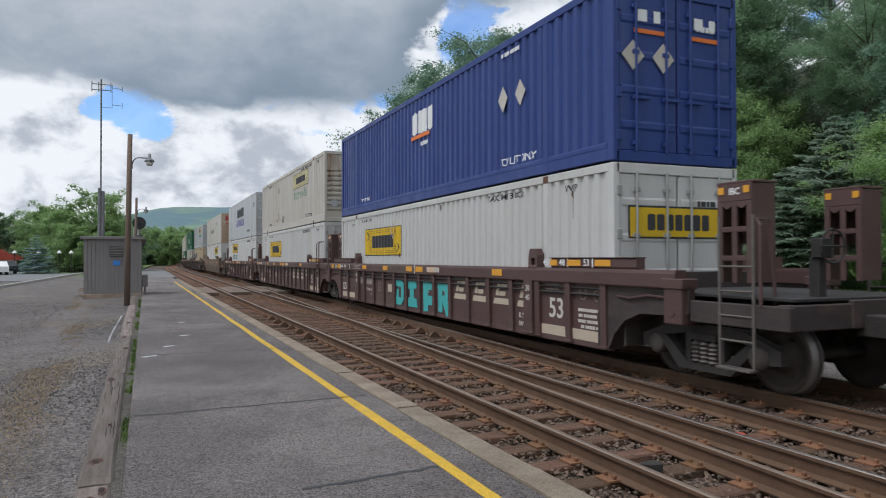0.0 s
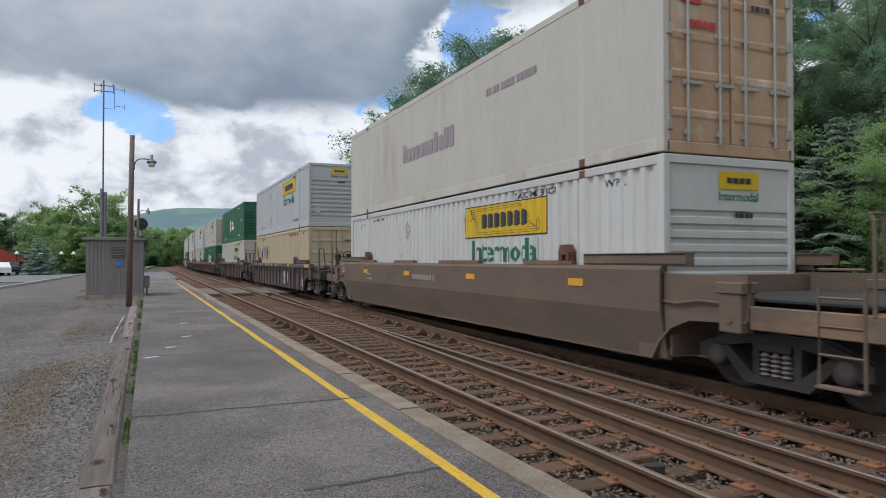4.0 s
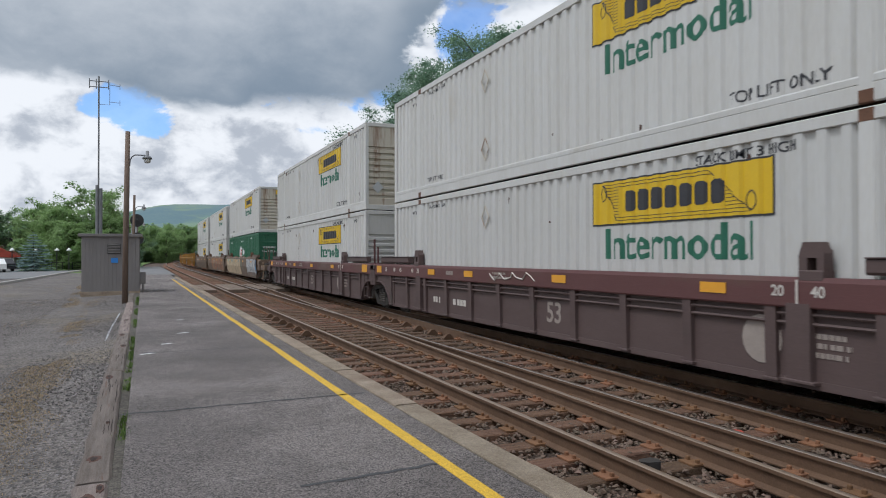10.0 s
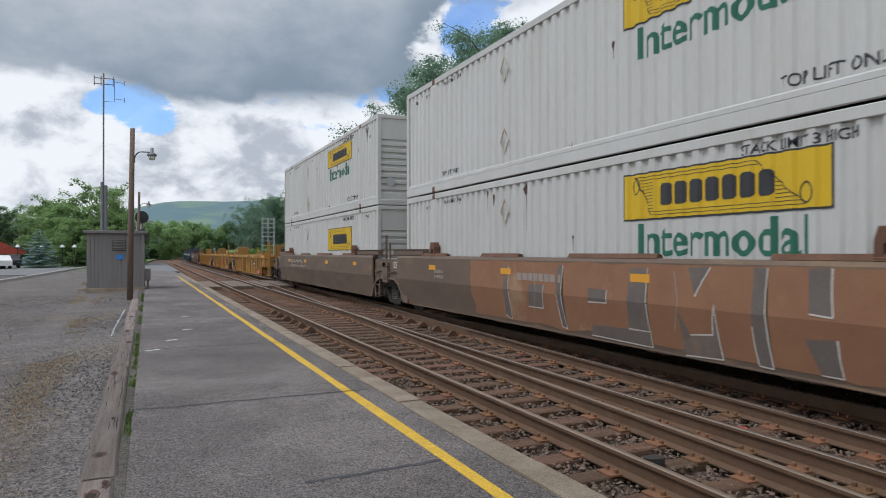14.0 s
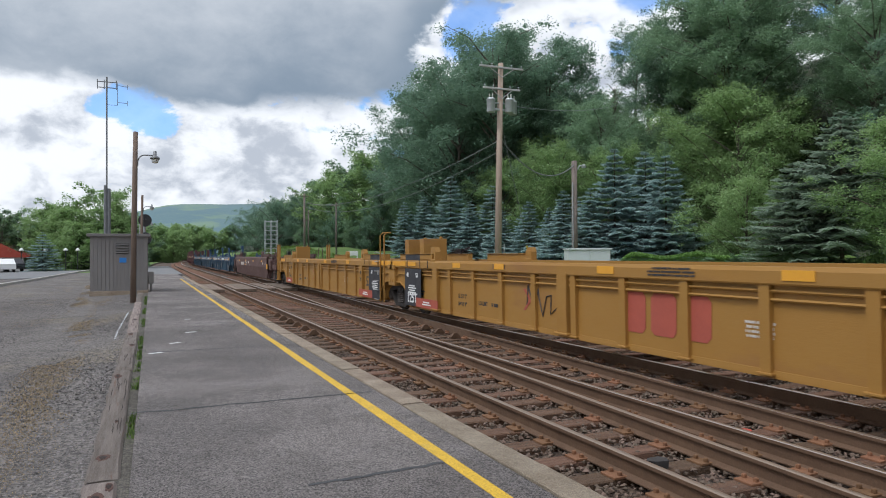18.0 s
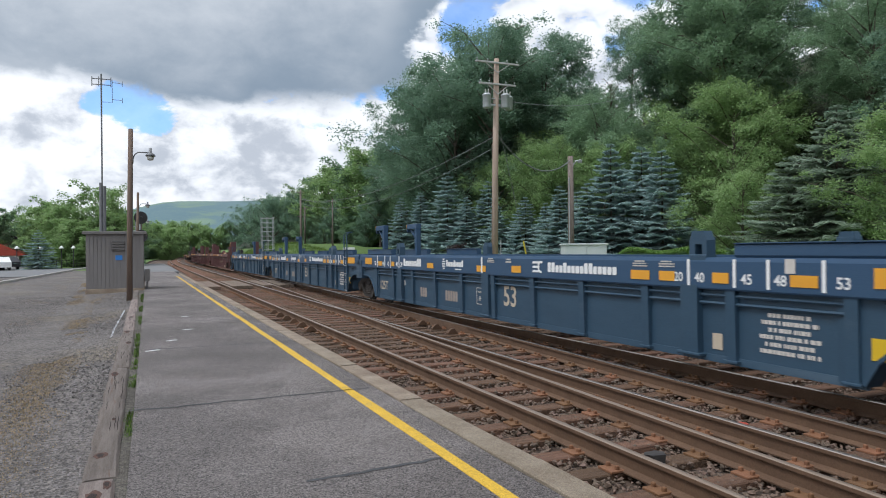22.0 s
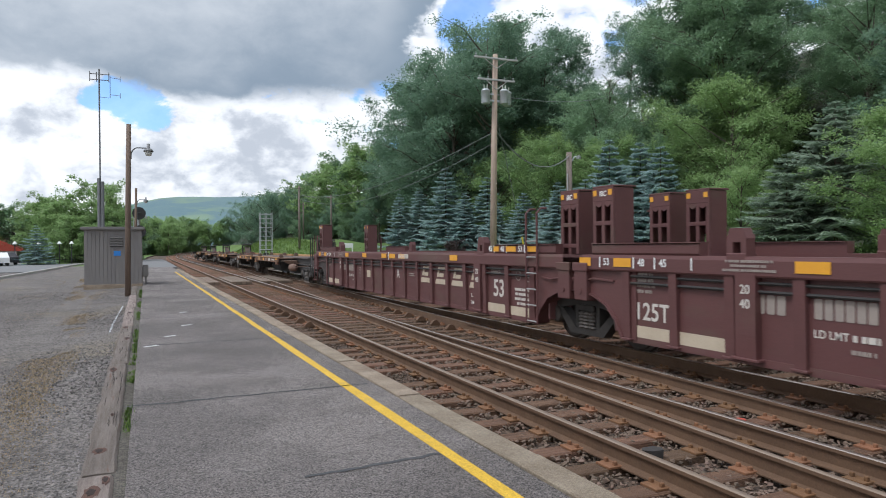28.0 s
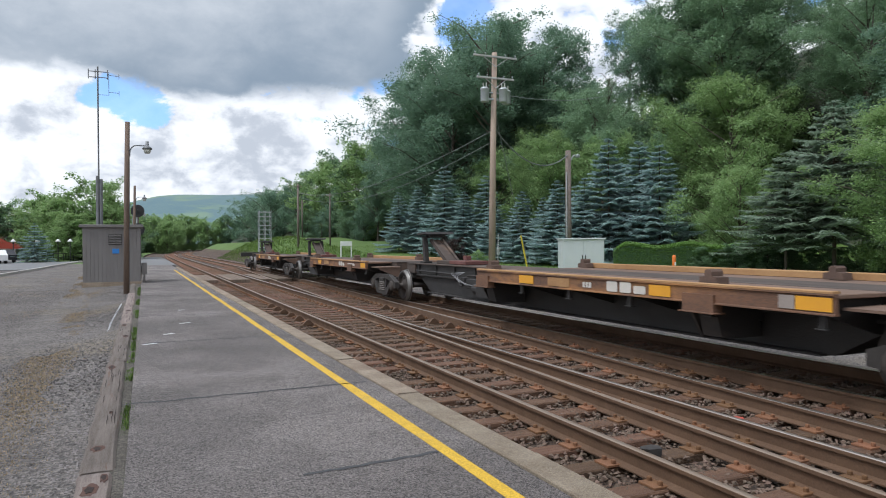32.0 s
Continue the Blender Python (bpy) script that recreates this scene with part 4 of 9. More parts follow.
def well_car(style, near_truck, far_truck, near_end, far_end, stand="", load=True, own_far=True, own_near=True):
    """One unit from truck to truck. An end is 'joint' (shared truck) or 'coupler' (platform with coupler)."""
    body, sill, z1, z2, pitch = STYLES[style]
    mid, gap = (near_truck + far_truck) / 2, far_truck - near_truck
    car = thing("well_car", None, None, LABELS[style], "railcar", "cars of the freight train")
    ROLLING.append((car, mid))
    lw = 15.9  # ribbed side between its arches
    h = lw / 2
    smooth = style in ("tan", "sloped")
    for s in (-1, 1):
        if smooth:
            out = [(1.46, z2), (1.50, z2 - 0.06), (1.50, 0.95), (1.36, 0.30), (1.30, 0.27), (1.30, 0.31), (1.34, 0.34), (1.46, 0.96), (1.46, z2 - 0.08), (1.36, z2 - 0.08), (1.36, z2)]
            part("side_wall", kept(("wall", style, s), lambda: mesh("side_wall", [prism([(s * a, b) for a, b in out], "y", -h - 0.25, h + 0.25)], body)), car)
        else:
            part("side_wall", kept(("wall", style, s), lambda: mesh("side_wall", [box(s * 1.36, 0, (0.27 + z1) / 2 + 0.02, 0.03, lw, z1 - 0.25)], body)), car)
            part("bottom_sill", kept(("bsill", style, s), lambda: mesh("bottom_sill", [prism([(s * 1.33, 0.24), (s * 1.39, 0.24), (s * 1.39, 0.27), (s * 1.385, 0.33), (s * 1.33, 0.33)], "y", -h, h)], body)), car)
            lip = 0.05
            part("top_sill", kept(("sill", style, s), lambda: mesh("top_sill", [prism([(s * 1.30, z1), (s * 1.46, z1 - 0.02), (s * 1.47, z1), (s * 1.47, z2 - lip), (s * 1.45, z2), (s * 1.28, z2), (s * 1.28, z2 - lip)], "y", -h - 1.5, h + 1.5)], sill)), car)
            n = int(lw / pitch)
            for k in range(n + 1):
                y = -h + 0.12 + k * (lw - 0.24) / n
                if style == "yellow" and k in (1, n - 1):
                    continue
                part("rib", kept(("rib", style, s), lambda: mesh("rib", [prism([(s * 1.372, 0.26), (s * 1.43, 0.28), (s * 1.45, z1 - 0.05), (s * 1.45, z1), (s * 1.372, z1)], "y", -0.075, 0.075), box(s * 1.41, 0, 0.285, 0.10, 0.22, 0.03)], body)), car, (0, y, 0))
            for y in ((-5.6, 5.6) if style != "yellow" else (-6.05, 6.05)) + ((0.3,) if style in ("blue", "yellow") else ()):
                part("guide_post", kept(("gpost", style, s), lambda: mesh("guide_post", [prism([(s * 1.372, 0.30), (s * 1.465, 0.32), (s * 1.475, 0.6), (s * 1.475, z1 + 0.03), (s * 1.372, z1 + 0.03)], "y", -0.15, 0.15), box(s * 1.43, 0, 0.31, 0.14, 0.42, 0.035)], body)), car, (0, y, 0))
            if True:
                for q in range(2):
                    part("pipe", kept(("pipe", style, s, q), lambda: mesh("pipe", [tube([(s * 1.408, -h + 0.2, z1 - 0.09 - 0.10 * q), (s * 1.408, h - 0.2, z1 - 0.09 - 0.10 * q)], 0.022, 6)], body if style in ("yellow", "blue", "red") else "black_steel")), car)
    part("floor", kept(("floor", body), lambda: mesh("floor", [box(0, 0, 0.28, 2.6, 1.0, 0.06)] + [box(0, k * 2.35, 0.29, 2.66, 0.5, 0.10) for k in range(-3, 4)] + [box(d * 1.25, 0, 0.30, 0.22, lw, 0.08) for d in (-1, 1)], body)), car)
    for e, kind, reach, own in ((-1, near_end, gap / 2, own_near), (1, far_end, gap / 2, own_far)):
        tip = reach + (1.5 if kind == "coupler" else 0.10)
        def frame_of(e=e, tip=tip, kind=kind):
            b = min(tip, 9.62)
            sh = [box(0, e * (8.22), 0.9, 2.66, 0.06, 1.1), box(0, e * (8.2 + tip) / 2, 1.0, 0.7, tip - 8.2, 0.34)]
            for s in (-1, 1):
                arch = [(e * (h - 0.3), 0.28), (e * (h + 0.02), 0.28), (e * (h + 0.16), 0.52), (e * (h + 0.40), 0.74), (e * (h + 0.75), 0.87), (e * b, 0.90), (e * b, z1 + 0.02), (e * (h - 0.3), z1 + 0.02)]
                sh.append(prism(arch, "x", s * 1.375 - 0.025, s * 1.375 + 0.025))
                lip = [(e * (h + 0.02), 0.28), (e * (h + 0.16), 0.52), (e * (h + 0.40), 0.74), (e * (h + 0.75), 0.87), (e * b, 0.90), (e * b, 0.93), (e * (h + 0.74), 0.90), (e * (h + 0.38), 0.77), (e * (h + 0.13), 0.55), (e * (h - 0.02), 0.31)]
                sh.append(prism(lip, "x", s * 1.31 - 0.13, s * 1.31 + 0.13))
                if kind == "coupler":
                    sh.append(box(s * 1.33, e * (b + tip) / 2, 0.97, 0.10, tip - b, 0.28))
            sh.append(box(0, e * (tip - 0.1), 0.98, 2.72 if kind == "coupler" else 1.3, 0.16, 0.30))
            return mesh("end_frame", sh, "grime" if kind == "coupler" and style in ("brown", "maroon", "plum") else body)
        part("end_frame", kept(("end", style, e, kind, round(tip, 1)), frame_of), car)
        for s in (-1, 1):
            part("jacking_post", kept(("jack", s, body), lambda: mesh("jacking_post", [box(s * 1.37, 0, 1.04, 0.24, 0.34, 0.52), box(s * 1.37, 0, 1.32, 0.28, 0.40, 0.14), lathe([(0.0, -0.01), (0.045, -0.01), (0.045, 0.01), (0.0, 0.01)], "x", 10, (s * 1.495, 0, 0.93))], body)), car, (0, e * 9.42, 0))
            part("brake_lever", kept(("lever", s, body), lambda: mesh("brake_lever", [tube([(s * 1.41, -0.6, 1.12), (s * 1.43, -0.1, 1.14), (s * 1.43, 0.3, 1.08), (s * 1.41, 0.6, 1.10)], 0.018, 5)], body)), car, (0, e * 8.75, 0))
        part("deck_plate", kept(("deck", e, kind, body, round(tip, 1)), lambda: mesh("deck_plate", [box(0, e * (8.3 + tip) / 2, 1.18, 2.5 if kind == "coupler" else 1.6, tip - 8.4, 0.04)], "black_steel")), car) if tip - h > 1.6 else None
        if own:
            bogie(car, e * reach)
        if kind == "coupler":
            part("coupler", kept(("coupler", e, round(tip, 1)), lambda: mesh("coupler", [box(0, e * (tip + 0.25), 0.86, 0.28, 0.7, 0.26), box(0.06 * e, e * (tip + 0.6), 0.86, 0.38, 0.3, 0.34)], "truck")), car)
            part("air_hose", kept(("hose", e, round(tip, 1)), lambda: mesh("air_hose", [tube([(-0.35 * e, e * tip, 0.9), (-0.36 * e, e * (tip + 0.2), 0.62), (-0.3 * e, e * (tip + 0.42), 0.45), (-0.2 * e, e * (tip + 0.62), 0.5)], 0.03, 6)], "black")), car)
            for s in (-1, 1):
                x = s * 1.38
                y = e * (tip - (0.25 if style == "yellow" else 0.75 if stand == "ibc" else 0.5))
                if style == "yellow":
                    for q in (-0.26, 0.26):
                        post = part("ladder_post", kept(("lpost", s, e, q, round(tip, 1)), lambda: mesh("ladder_post", [box(x, y + q, 1.30, 0.05, 0.10, 1.94), box(x + s * 0.05, y + q, 1.30, 0.04, 0.03, 1.94)], body)), car)
                        part("grab_iron", kept(("lgrab", s, e, q, round(tip, 1)), lambda: mesh("grab_iron", [tube([(x + s * 0.03, y + q, 2.20), (x + s * 0.03, y + q + 0.20, 2.20), (x + s * 0.03, y + q + 0.22, 2.14), (x + s * 0.03, y + q + 0.22, 1.02), (x + s * 0.03, y + q, 0.98)], 0.018, 6)], body)), post)
                    st = part("step", kept(("lstep", s, e, round(tip, 1)), lambda: mesh("step", [box(x + s * 0.02, y, 0.33, 0.22, 0.66, 0.035)], body)), car)
                    part("crossbar", kept(("lbar", s, e, round(tip, 1)), lambda: mesh("crossbar", [box(x, y, 0.86, 0.05, 0.60, 0.05)], body)), st)
                    continue
                worn = "spring" if style in ("brown", "maroon") else body
                tall = 2.18 if stand == "ibc" else 1.35
                l = part("step_ladder", kept(("step", s, e, body, tall, round(tip, 1)), lambda: mesh("step_ladder", [tube([(x, y - 0.26, tall), (x, y - 0.26, 0.34), (x, y + 0.26, 0.34), (x, y + 0.26, tall)], 0.022, 6)], worn)), car)
                for i in range(4):
                    part("rung", kept(("crung", s, e, worn, round(y, 2)), lambda: mesh("rung", [tube([(x, y - 0.26, 0), (x, y + 0.26, 0)], 0.016, 6)], worn)), l, (0, 0, 0.66 + 0.3 * i))
                part("tread", kept(("ctread", s, e, worn, round(y, 2)), lambda: mesh("tread", [box(x, y, 0.325, 0.16, 0.52, 0.03)], worn)), l)
                part("handrail", kept(("rail", s, e, sill, round(tip, 1)), lambda: mesh("handrail", [tube([(x, y - 0.36, 1.1), (x, y - 0.36, 2.05), (x, y - 0.31, 2.12), (x - s * 0.2, y - 0.31, 2.12), (x - s * 0.3, y - 0.31, 1.1)], 0.022, 6)], sill)), car)
            part("brake_stand", kept(("brake", e, body, round(tip, 1)), lambda: mesh("brake_stand", [box(-0.55, e * (tip - 0.3), 1.42, 0.14, 0.14, 0.5), box(-0.55, e * (tip - 0.24), 1.78, 0.2, 0.16, 0.24), tube([(-0.55 + 0.2 * math.cos(a * math.pi / 8), e * (tip - 0.10), 1.8 + 0.2 * math.sin(a * math.pi / 8)) for a in range(17)], 0.016, 5), tube([(-0.75, e * (tip - 0.10), 1.8), (-0.35, e * (tip - 0.10), 1.8)], 0.012, 5), tube([(-0.55, e * (tip - 0.10), 1.6), (-0.55, e * (tip - 0.10), 2.0)], 0.012, 5)], "black_steel")), car)
        else:
            for s in (-1, 1):
                x, y = s * 1.40, e * (h + 0.5)
                if e > 0 or stand:
                    continue
                part("ladder", kept(("ladder", s, e, body), lambda: mesh("ladder", [tube([(x, y - 0.2, 0.3), (x, y - 0.2, 1.3)], 0.018, 6), tube([(x, y + 0.2, 0.3), (x, y + 0.2, 1.3)], 0.018, 6)] + [tube([(x, y - 0.2, 0.4 + 0.28 * i), (x, y + 0.2, 0.4 + 0.28 * i)], 0.014, 6) for i in range(4)], body)), car)
                part("handrail", kept(("jrail", s, sill), lambda: mesh("handrail", [tube([(s * 1.15, y - 0.1, 1.3), (s * 1.15, y - 0.1, 2.2)], 0.035, 6), tube([(s * 1.15, y - 0.45, 1.3), (s * 1.15, y - 0.45, 1.95)], 0.03, 6)], sill)), car)
        if stand:
            for s in (-1, 1) if stand == "ibc" else (-1,):
                x, y = (s * 0.98 if stand == "ibc" else e * 0.28), e * (tip - 0.95 if kind == "coupler" and stand == "ibc" else h + 0.75)
                if stand == "ibc":
                    scallop = [(-0.13, 2.13), (0.13, 2.13), (0.11, 2.06), (0.02, 2.02), (-0.02, 2.02), (-0.11, 2.06)][::-1]
                    bits = [("end_stand", [box(x - 0.20, y, 2.48, 0.04, 0.54, 0.22)])] + [("stand_post", [box(x - 0.20, y + q * 0.23, 1.86, 0.04, 0.08, 1.02)]) for q in (-1, 0, 1)] + [("crossbar", [box(x - 0.203, y, zz, 0.04, 0.40, 0.07)]) for zz in (1.66, 2.02)] + [("stand_cap", [box(x, y, 2.605, 0.44, 0.56, 0.03)]), ("back_panel", [box(x + 0.18, y, 2.15, 0.035, 0.48, 0.6)])]
                    bits += [("side_panel", [box(x, y + q * 0.255, 1.97, 0.36, 0.03, 1.22)]) for q in (-1, 1)] + [("gusset", [prism([(y + q * 0.115 + a * 0.7, b + 0.26) for a, b in scallop], "x", x - 0.215, x - 0.185)]) for q in (-1, 1)]
                elif stand == "boxy":
                    bits = [("end_stand", [box(-0.42, y, 1.80, 0.72, 0.32, 0.66)]), ("knob", [box(-0.18, y, 2.16, 0.08, 0.08, 0.07)])] + [("foot", [box(q, y - 0.17, 1.53, 0.12, 0.03, 0.14)]) for q in (-0.52, -0.2)]
                else:
                    bits = [("end_stand", [box(x, y, 2.02, 0.16, 0.17, 1.02)]), ("arm", [box(x, y + 0.36, 2.48, 0.18, 0.90, 0.17)]), ("brace", [prism([(y + 0.08, 2.02), (y + 0.08, 2.14), (y + 0.62, 2.46), (y + 0.74, 2.46)], "x", x - 0.035, x + 0.035)]), ("arm_tip", [box(x, y + 0.80, 2.40, 0.16, 0.07, 0.2)])]
                st = None
                for i, (nm, sh) in enumerate(bits):
                    ob = part(nm, kept(("stand", stand, s, e, sill, round(y, 2), i), lambda: mesh(nm, sh, sill)), st or car)
                    st = st or ob
                for q in ((-0.20, 0.20) if stand == "ibc" else (-0.13, 0.13) if stand == "gallows" else ()):
                    plaque(st, "reflector", 0.09, 0.09, "reflector", y + q + (0.66 if stand == "gallows" else 0.0), 2.51 if stand == "ibc" else 2.04 if stand == "boxy" else 2.50, x - (0.225 if stand != "gallows" else 0.082))
                if stand == "ibc" and s < 0:
                    write(st, "IBC", 0.12, "white", y - 0.01, 2.49, x - 0.223)
                if kind == "joint" and e < 0:
                    y0, y1 = (e * (h - 0.22), e * (h + 0.16)) if style != "yellow" else (e * (h + 0.36), e * (h + 0.74))
                    l = part("ladder", kept(("sladder", s, e, body), lambda: mesh("ladder", [tube([(s * 1.30, q, 2.34), (s * 1.42, q, 2.34), (s * 1.50, q, 2.26), (s * 1.50, q, 0.26)], 0.022, 6) for q in (y0, y1)], body)), car)
                    for i in range(6):
                        part("rung", kept(("rung", s, e, h), lambda: mesh("rung", [tube([(s * 1.50, y0, 0), (s * 1.50, y1, 0)], 0.015, 6)], "rod")), l, (0, 0, 0.30 + 0.29 * i))
        # guides for the container corners on the sills
        for s in (-1, 1):
            for y in (5.75 if style != "yellow" else 6.2,):
                part("corner_guide", kept(("guide", s, body), lambda: mesh("corner_guide", [box(s * 1.37, 0, z2 - 0.02, 0.19, 0.30, 0.12), prism([(-0.15, z2 + 0.03), (-0.07, z2 + 0.03), (-0.07, z2 + 0.17), (0.05, z2 + 0.17), (0.05, z2 + 0.03), (0.15, z2 + 0.03), (0.15, z2 + 0.20), (0.10, z2 + 0.34), (-0.10, z2 + 0.34), (-0.15, z2 + 0.22)], "x", s * 1.38 - 0.07, s * 1.38 + 0.07), box(s * 1.30, 0, z2 + 0.14, 0.03, 0.28, 0.24)], "rust" if style in ("tan", "red") else body)), car, (0, e * y, 0))
                part("guide_rail", kept(("grail", s, body), lambda: mesh("guide_rail", [prism([(s * 1.30, z2), (s * 1.43, z2), (s * 1.45, z2 + 0.03), (s * 1.45, z2 + 0.15), (s * 1.42, z2 + 0.17), (s * 1.30, z2 + 0.17)], "y", -1.15, 1.15), box(s * 1.37, 0, z2 + 0.172, 0.2, 2.3, 0.012)], sill)), car, (0, e * 7.5, 0))
    decorate(car, style, z1, z2, h, mid, near_end, far_end)
    return car


write, stencil, blocks = words, bars, glyphs


def ring_mark(parent, y, z, x, r, mat):
    """A stencilled ring with a bar across it."""
    out = [prism([(r * math.cos(a * 0.3142), r * math.sin(a * 0.3142)), (r * math.cos((a + 1) * 0.3142), r * math.sin((a + 1) * 0.3142)), (0.84 * r * math.cos((a + 1) * 0.3142), 0.84 * r * math.sin((a + 1) * 0.3142)), (0.84 * r * math.cos(a * 0.3142), 0.84 * r * math.sin(a * 0.3142))], "z", 0, 0.004) for a in range(20)]
    out.append(prism([(-0.5 * r, -0.2 * r), (0.5 * r, -0.2 * r), (0.5 * r, 0.2 * r), (-0.5 * r, 0.2 * r)], "z", 0, 0.004))
    return tagged(part("ring_mark", kept(("ring", r, mat), lambda: mesh("ring_mark", out, mat)), parent, Matrix.Translation((x, y, z)) @ SIDE), kind="stuff")


def plate_box(parent, y, z, x, w, h, mat):
    """A stencilled frame that holds PLATE over H."""
    b = 0.014
    bits = [[(-w / 2, -h / 2), (w / 2, -h / 2), (w / 2, -h / 2 + b), (-w / 2, -h / 2 + b)], [(-w / 2, h / 2 - b), (w / 2, h / 2 - b), (w / 2, h / 2), (-w / 2, h / 2)],
            [(-w / 2, -h / 2 + b), (-w / 2 + b, -h / 2 + b), (-w / 2 + b, h / 2 - b), (-w / 2, h / 2 - b)], [(w / 2 - b, -h / 2 + b), (w / 2, -h / 2 + b), (w / 2, h / 2 - b), (w / 2 - b, h / 2 - b)]]
    tagged(part("plate_frame", kept(("pframe", w, h, mat), lambda: mesh("plate_frame", [prism(o, "z", 0, 0.004) for o in bits], mat)), parent, Matrix.Translation((x, y, z)) @ SIDE), kind="stuff")
    words(parent, "PLATE", 0.055, mat, y, z + h * 0.24, x)
    words(parent, "H", 0.13, mat, y, z - h * 0.16, x)


def decorate(car, style, z1, z2, h, mid, near_end, far_end):
    """Reflectors, stencils and painted bands on the platform side."""
    def words(c, text, size, mat, y, z, x):
        write(c, text, size, mat, between(y, style) if x > -1.4 and abs(y) < 8 else y, z, x)

    def bars(c, w, hh, n, mat, y, z, x, seed):
        stencil(c, w, hh, n, mat, between(y, style) if x > -1.4 and abs(y) < 8 else y, z, x, seed=seed)

    xs, xw, zs, zw = -1.474, -1.379, (z1 + z2) / 2, (0.30 + z1) / 2
    if style in ("tan", "sloped"):
        xs, xw = -1.504, -1.504
        for y in (-6.2, -2.2, 1.8, 5.6):
            plaque(car, "reflector", 0.42, 0.12, "reflector", y, 1.30, xs)
    else:
        rh = min(0.13, (z2 - z1) * 0.62)
        for y in (-4.4, -0.95, 2.6, 4.7) if style != "blue" else ():
            plaque(car, "reflector", 0.42, rh, "reflector", y, zs, xs)
    if style in ("brown", "plum"):
        for y, tx in ((-6.2, "45"), (-6.72, "48"), (-7.42, "53")):
            words(car, tx, 0.16, "white", y, z2 + 0.09, -1.454)
            plaque(car, "white_tick", 0.025, 0.15, "white", y - 0.17, z2 + 0.09, -1.452)
        for y, w in ((-6.46, 0.22), (-7.07, 0.38), (-7.85, 0.4)):
            plaque(car, "reflector", w, 0.10, "reflector", y, z2 + 0.09, -1.453)
        for y, tx in ((8.25, "53"), (7.45, "48"), (7.0, "45"), (6.3, "")):
            plaque(car, "white_tick", 0.025, 0.16, "white", y + 0.16, zs, xs - 0.001)
            words(car, tx, 0.15, "white", y, zs, xs - 0.002) if tx else None
        plaque(car, "reflector", 0.40, rh, "reflector", 7.87, zs, xs)
        plaque(car, "reflector", 0.30, rh, "reflector", 8.8, zs, xs)
        stencil(car, 0.9, 0.16, 3, "marking_dim", 5.55, zs, xs, seed=61)
        for y in (-5.6, 5.6):
            write(car, "20", 0.15, "marking", y, zw + 0.33, -1.479)
            write(car, "40", 0.15, "marking", y, zw + 0.16, -1.479)
        unit = {16: "B", 35: "C", 54: "A", 410: "B", 428: "C", 447: "A"}.get(int(mid), "")
        if unit:
            write(car, unit, 0.34, "marking", -0.45 if style == "brown" else -0.35, zw + 0.1, xw)
        write(car, "IL 53' 1\"", 0.13, "marking", between(-5.4, style) + 0.05, zw - 0.20, xw)
        write(car, "IW 8' 9\"", 0.13, "marking", between(-5.4, style) + 0.05, zw - 0.36, xw)
        plaque(car, "white_tick", 0.035, z2 - z1, "white", 0.2, zs, xs - 0.001)
        plaque(car, "reflector", 0.50, rh, "reflector", -0.12, zs, xs)
        plaque(car, "reflector", 0.45, rh, "reflector", 0.62, zs, xs)
        glyphs(car, 9, 0.8, 0.12, "marking", -1.05, zs, xs - 0.002, seed=81, low=1.0)
        stencil(car, 0.6, 0.1, 2, "marking_dim", -1.46, zw + 0.12, xw, seed=82)
        plaque(car, "data_plate", 0.36, 0.22, "cream_band", between(2.5, style), zw + 0.02, xw, label="small tan data plate")
        plate_box(car, between(3.5, style), zw + 0.05, xw, 0.22, 0.3, "marking_dim")
        write(car, "LD LMT", 0.12, "marking", between(4.4, style) + 0.16, zw - 0.10, xw)
        stencil(car, 0.36, 0.12, 1, "marking", between(4.4, style) - 0.26, zw - 0.10, xw, seed=62)
        stencil(car, 0.34, 0.08, 1, "marking_dim", between(4.4, style) - 0.2, zw - 0.24, xw, seed=83)
        write(car, "53", 0.48, "marking", -6.42, zw, xw)
        plaque(car, "cream_band", 2.3, 0.2, "cream_band", -6.7, 0.40, xw, label="faded cream data panel")
        plaque(car, "cream_band", 2.3, 0.2, "cream_band", 6.9, 0.40, xw, label="faded cream data panel")
        if far_end == "joint":
            write(car, "125T", 0.35, "marking", between(7.35, style), zw - 0.1, xw)
        glyphs(car, 4, 0.56, 0.22, "marking_dim", between(5.4, style), zw + 0.17, xw, seed=2, low=1.0)
        glyphs(car, 6, 0.72, 0.22, "marking_dim", between(4.4, style), zw + 0.17, xw, seed=3, low=1.0)
        stencil(car, 0.6, 0.4, 5, "marking_dim", 7.5, zw + 0.36, xw, seed=5)
        stencil(car, 0.74, 0.36, 4, "marking", -7.42, zw - 0.10, xw, seed=6)
        ring_mark(car, -7.22, zw + 0.30, xw, 0.10, "marking_dim")
        ring_mark(car, -7.60, zw + 0.28, xw, 0.09, "marking_dim")
        stencil(car, 0.5, 0.16, 4, "marking_dim", -6.3, zw + 0.36, xw, seed=84)
        for k, y in enumerate((-2.45, -3.42, -4.40, -5.38)):
            sl = kept("slant", lambda: mesh("railway_mark", [prism([(-0.34, -0.14), (0.30, -0.14), (0.36, -0.02), (-0.28, -0.02)], "z", 0, 0.005), prism([(-0.24, 0.03), (-0.12, 0.03), (-0.02, 0.27), (-0.14, 0.27)], "z", 0, 0.005), prism([(-0.10, 0.03), (0.16, 0.03), (0.20, 0.12), (-0.06, 0.12)], "z", 0, 0.005), prism([(-0.03, 0.18), (0.23, 0.18), (0.27, 0.27), (0.01, 0.27)], "z", 0, 0.005)], "cream_band"))
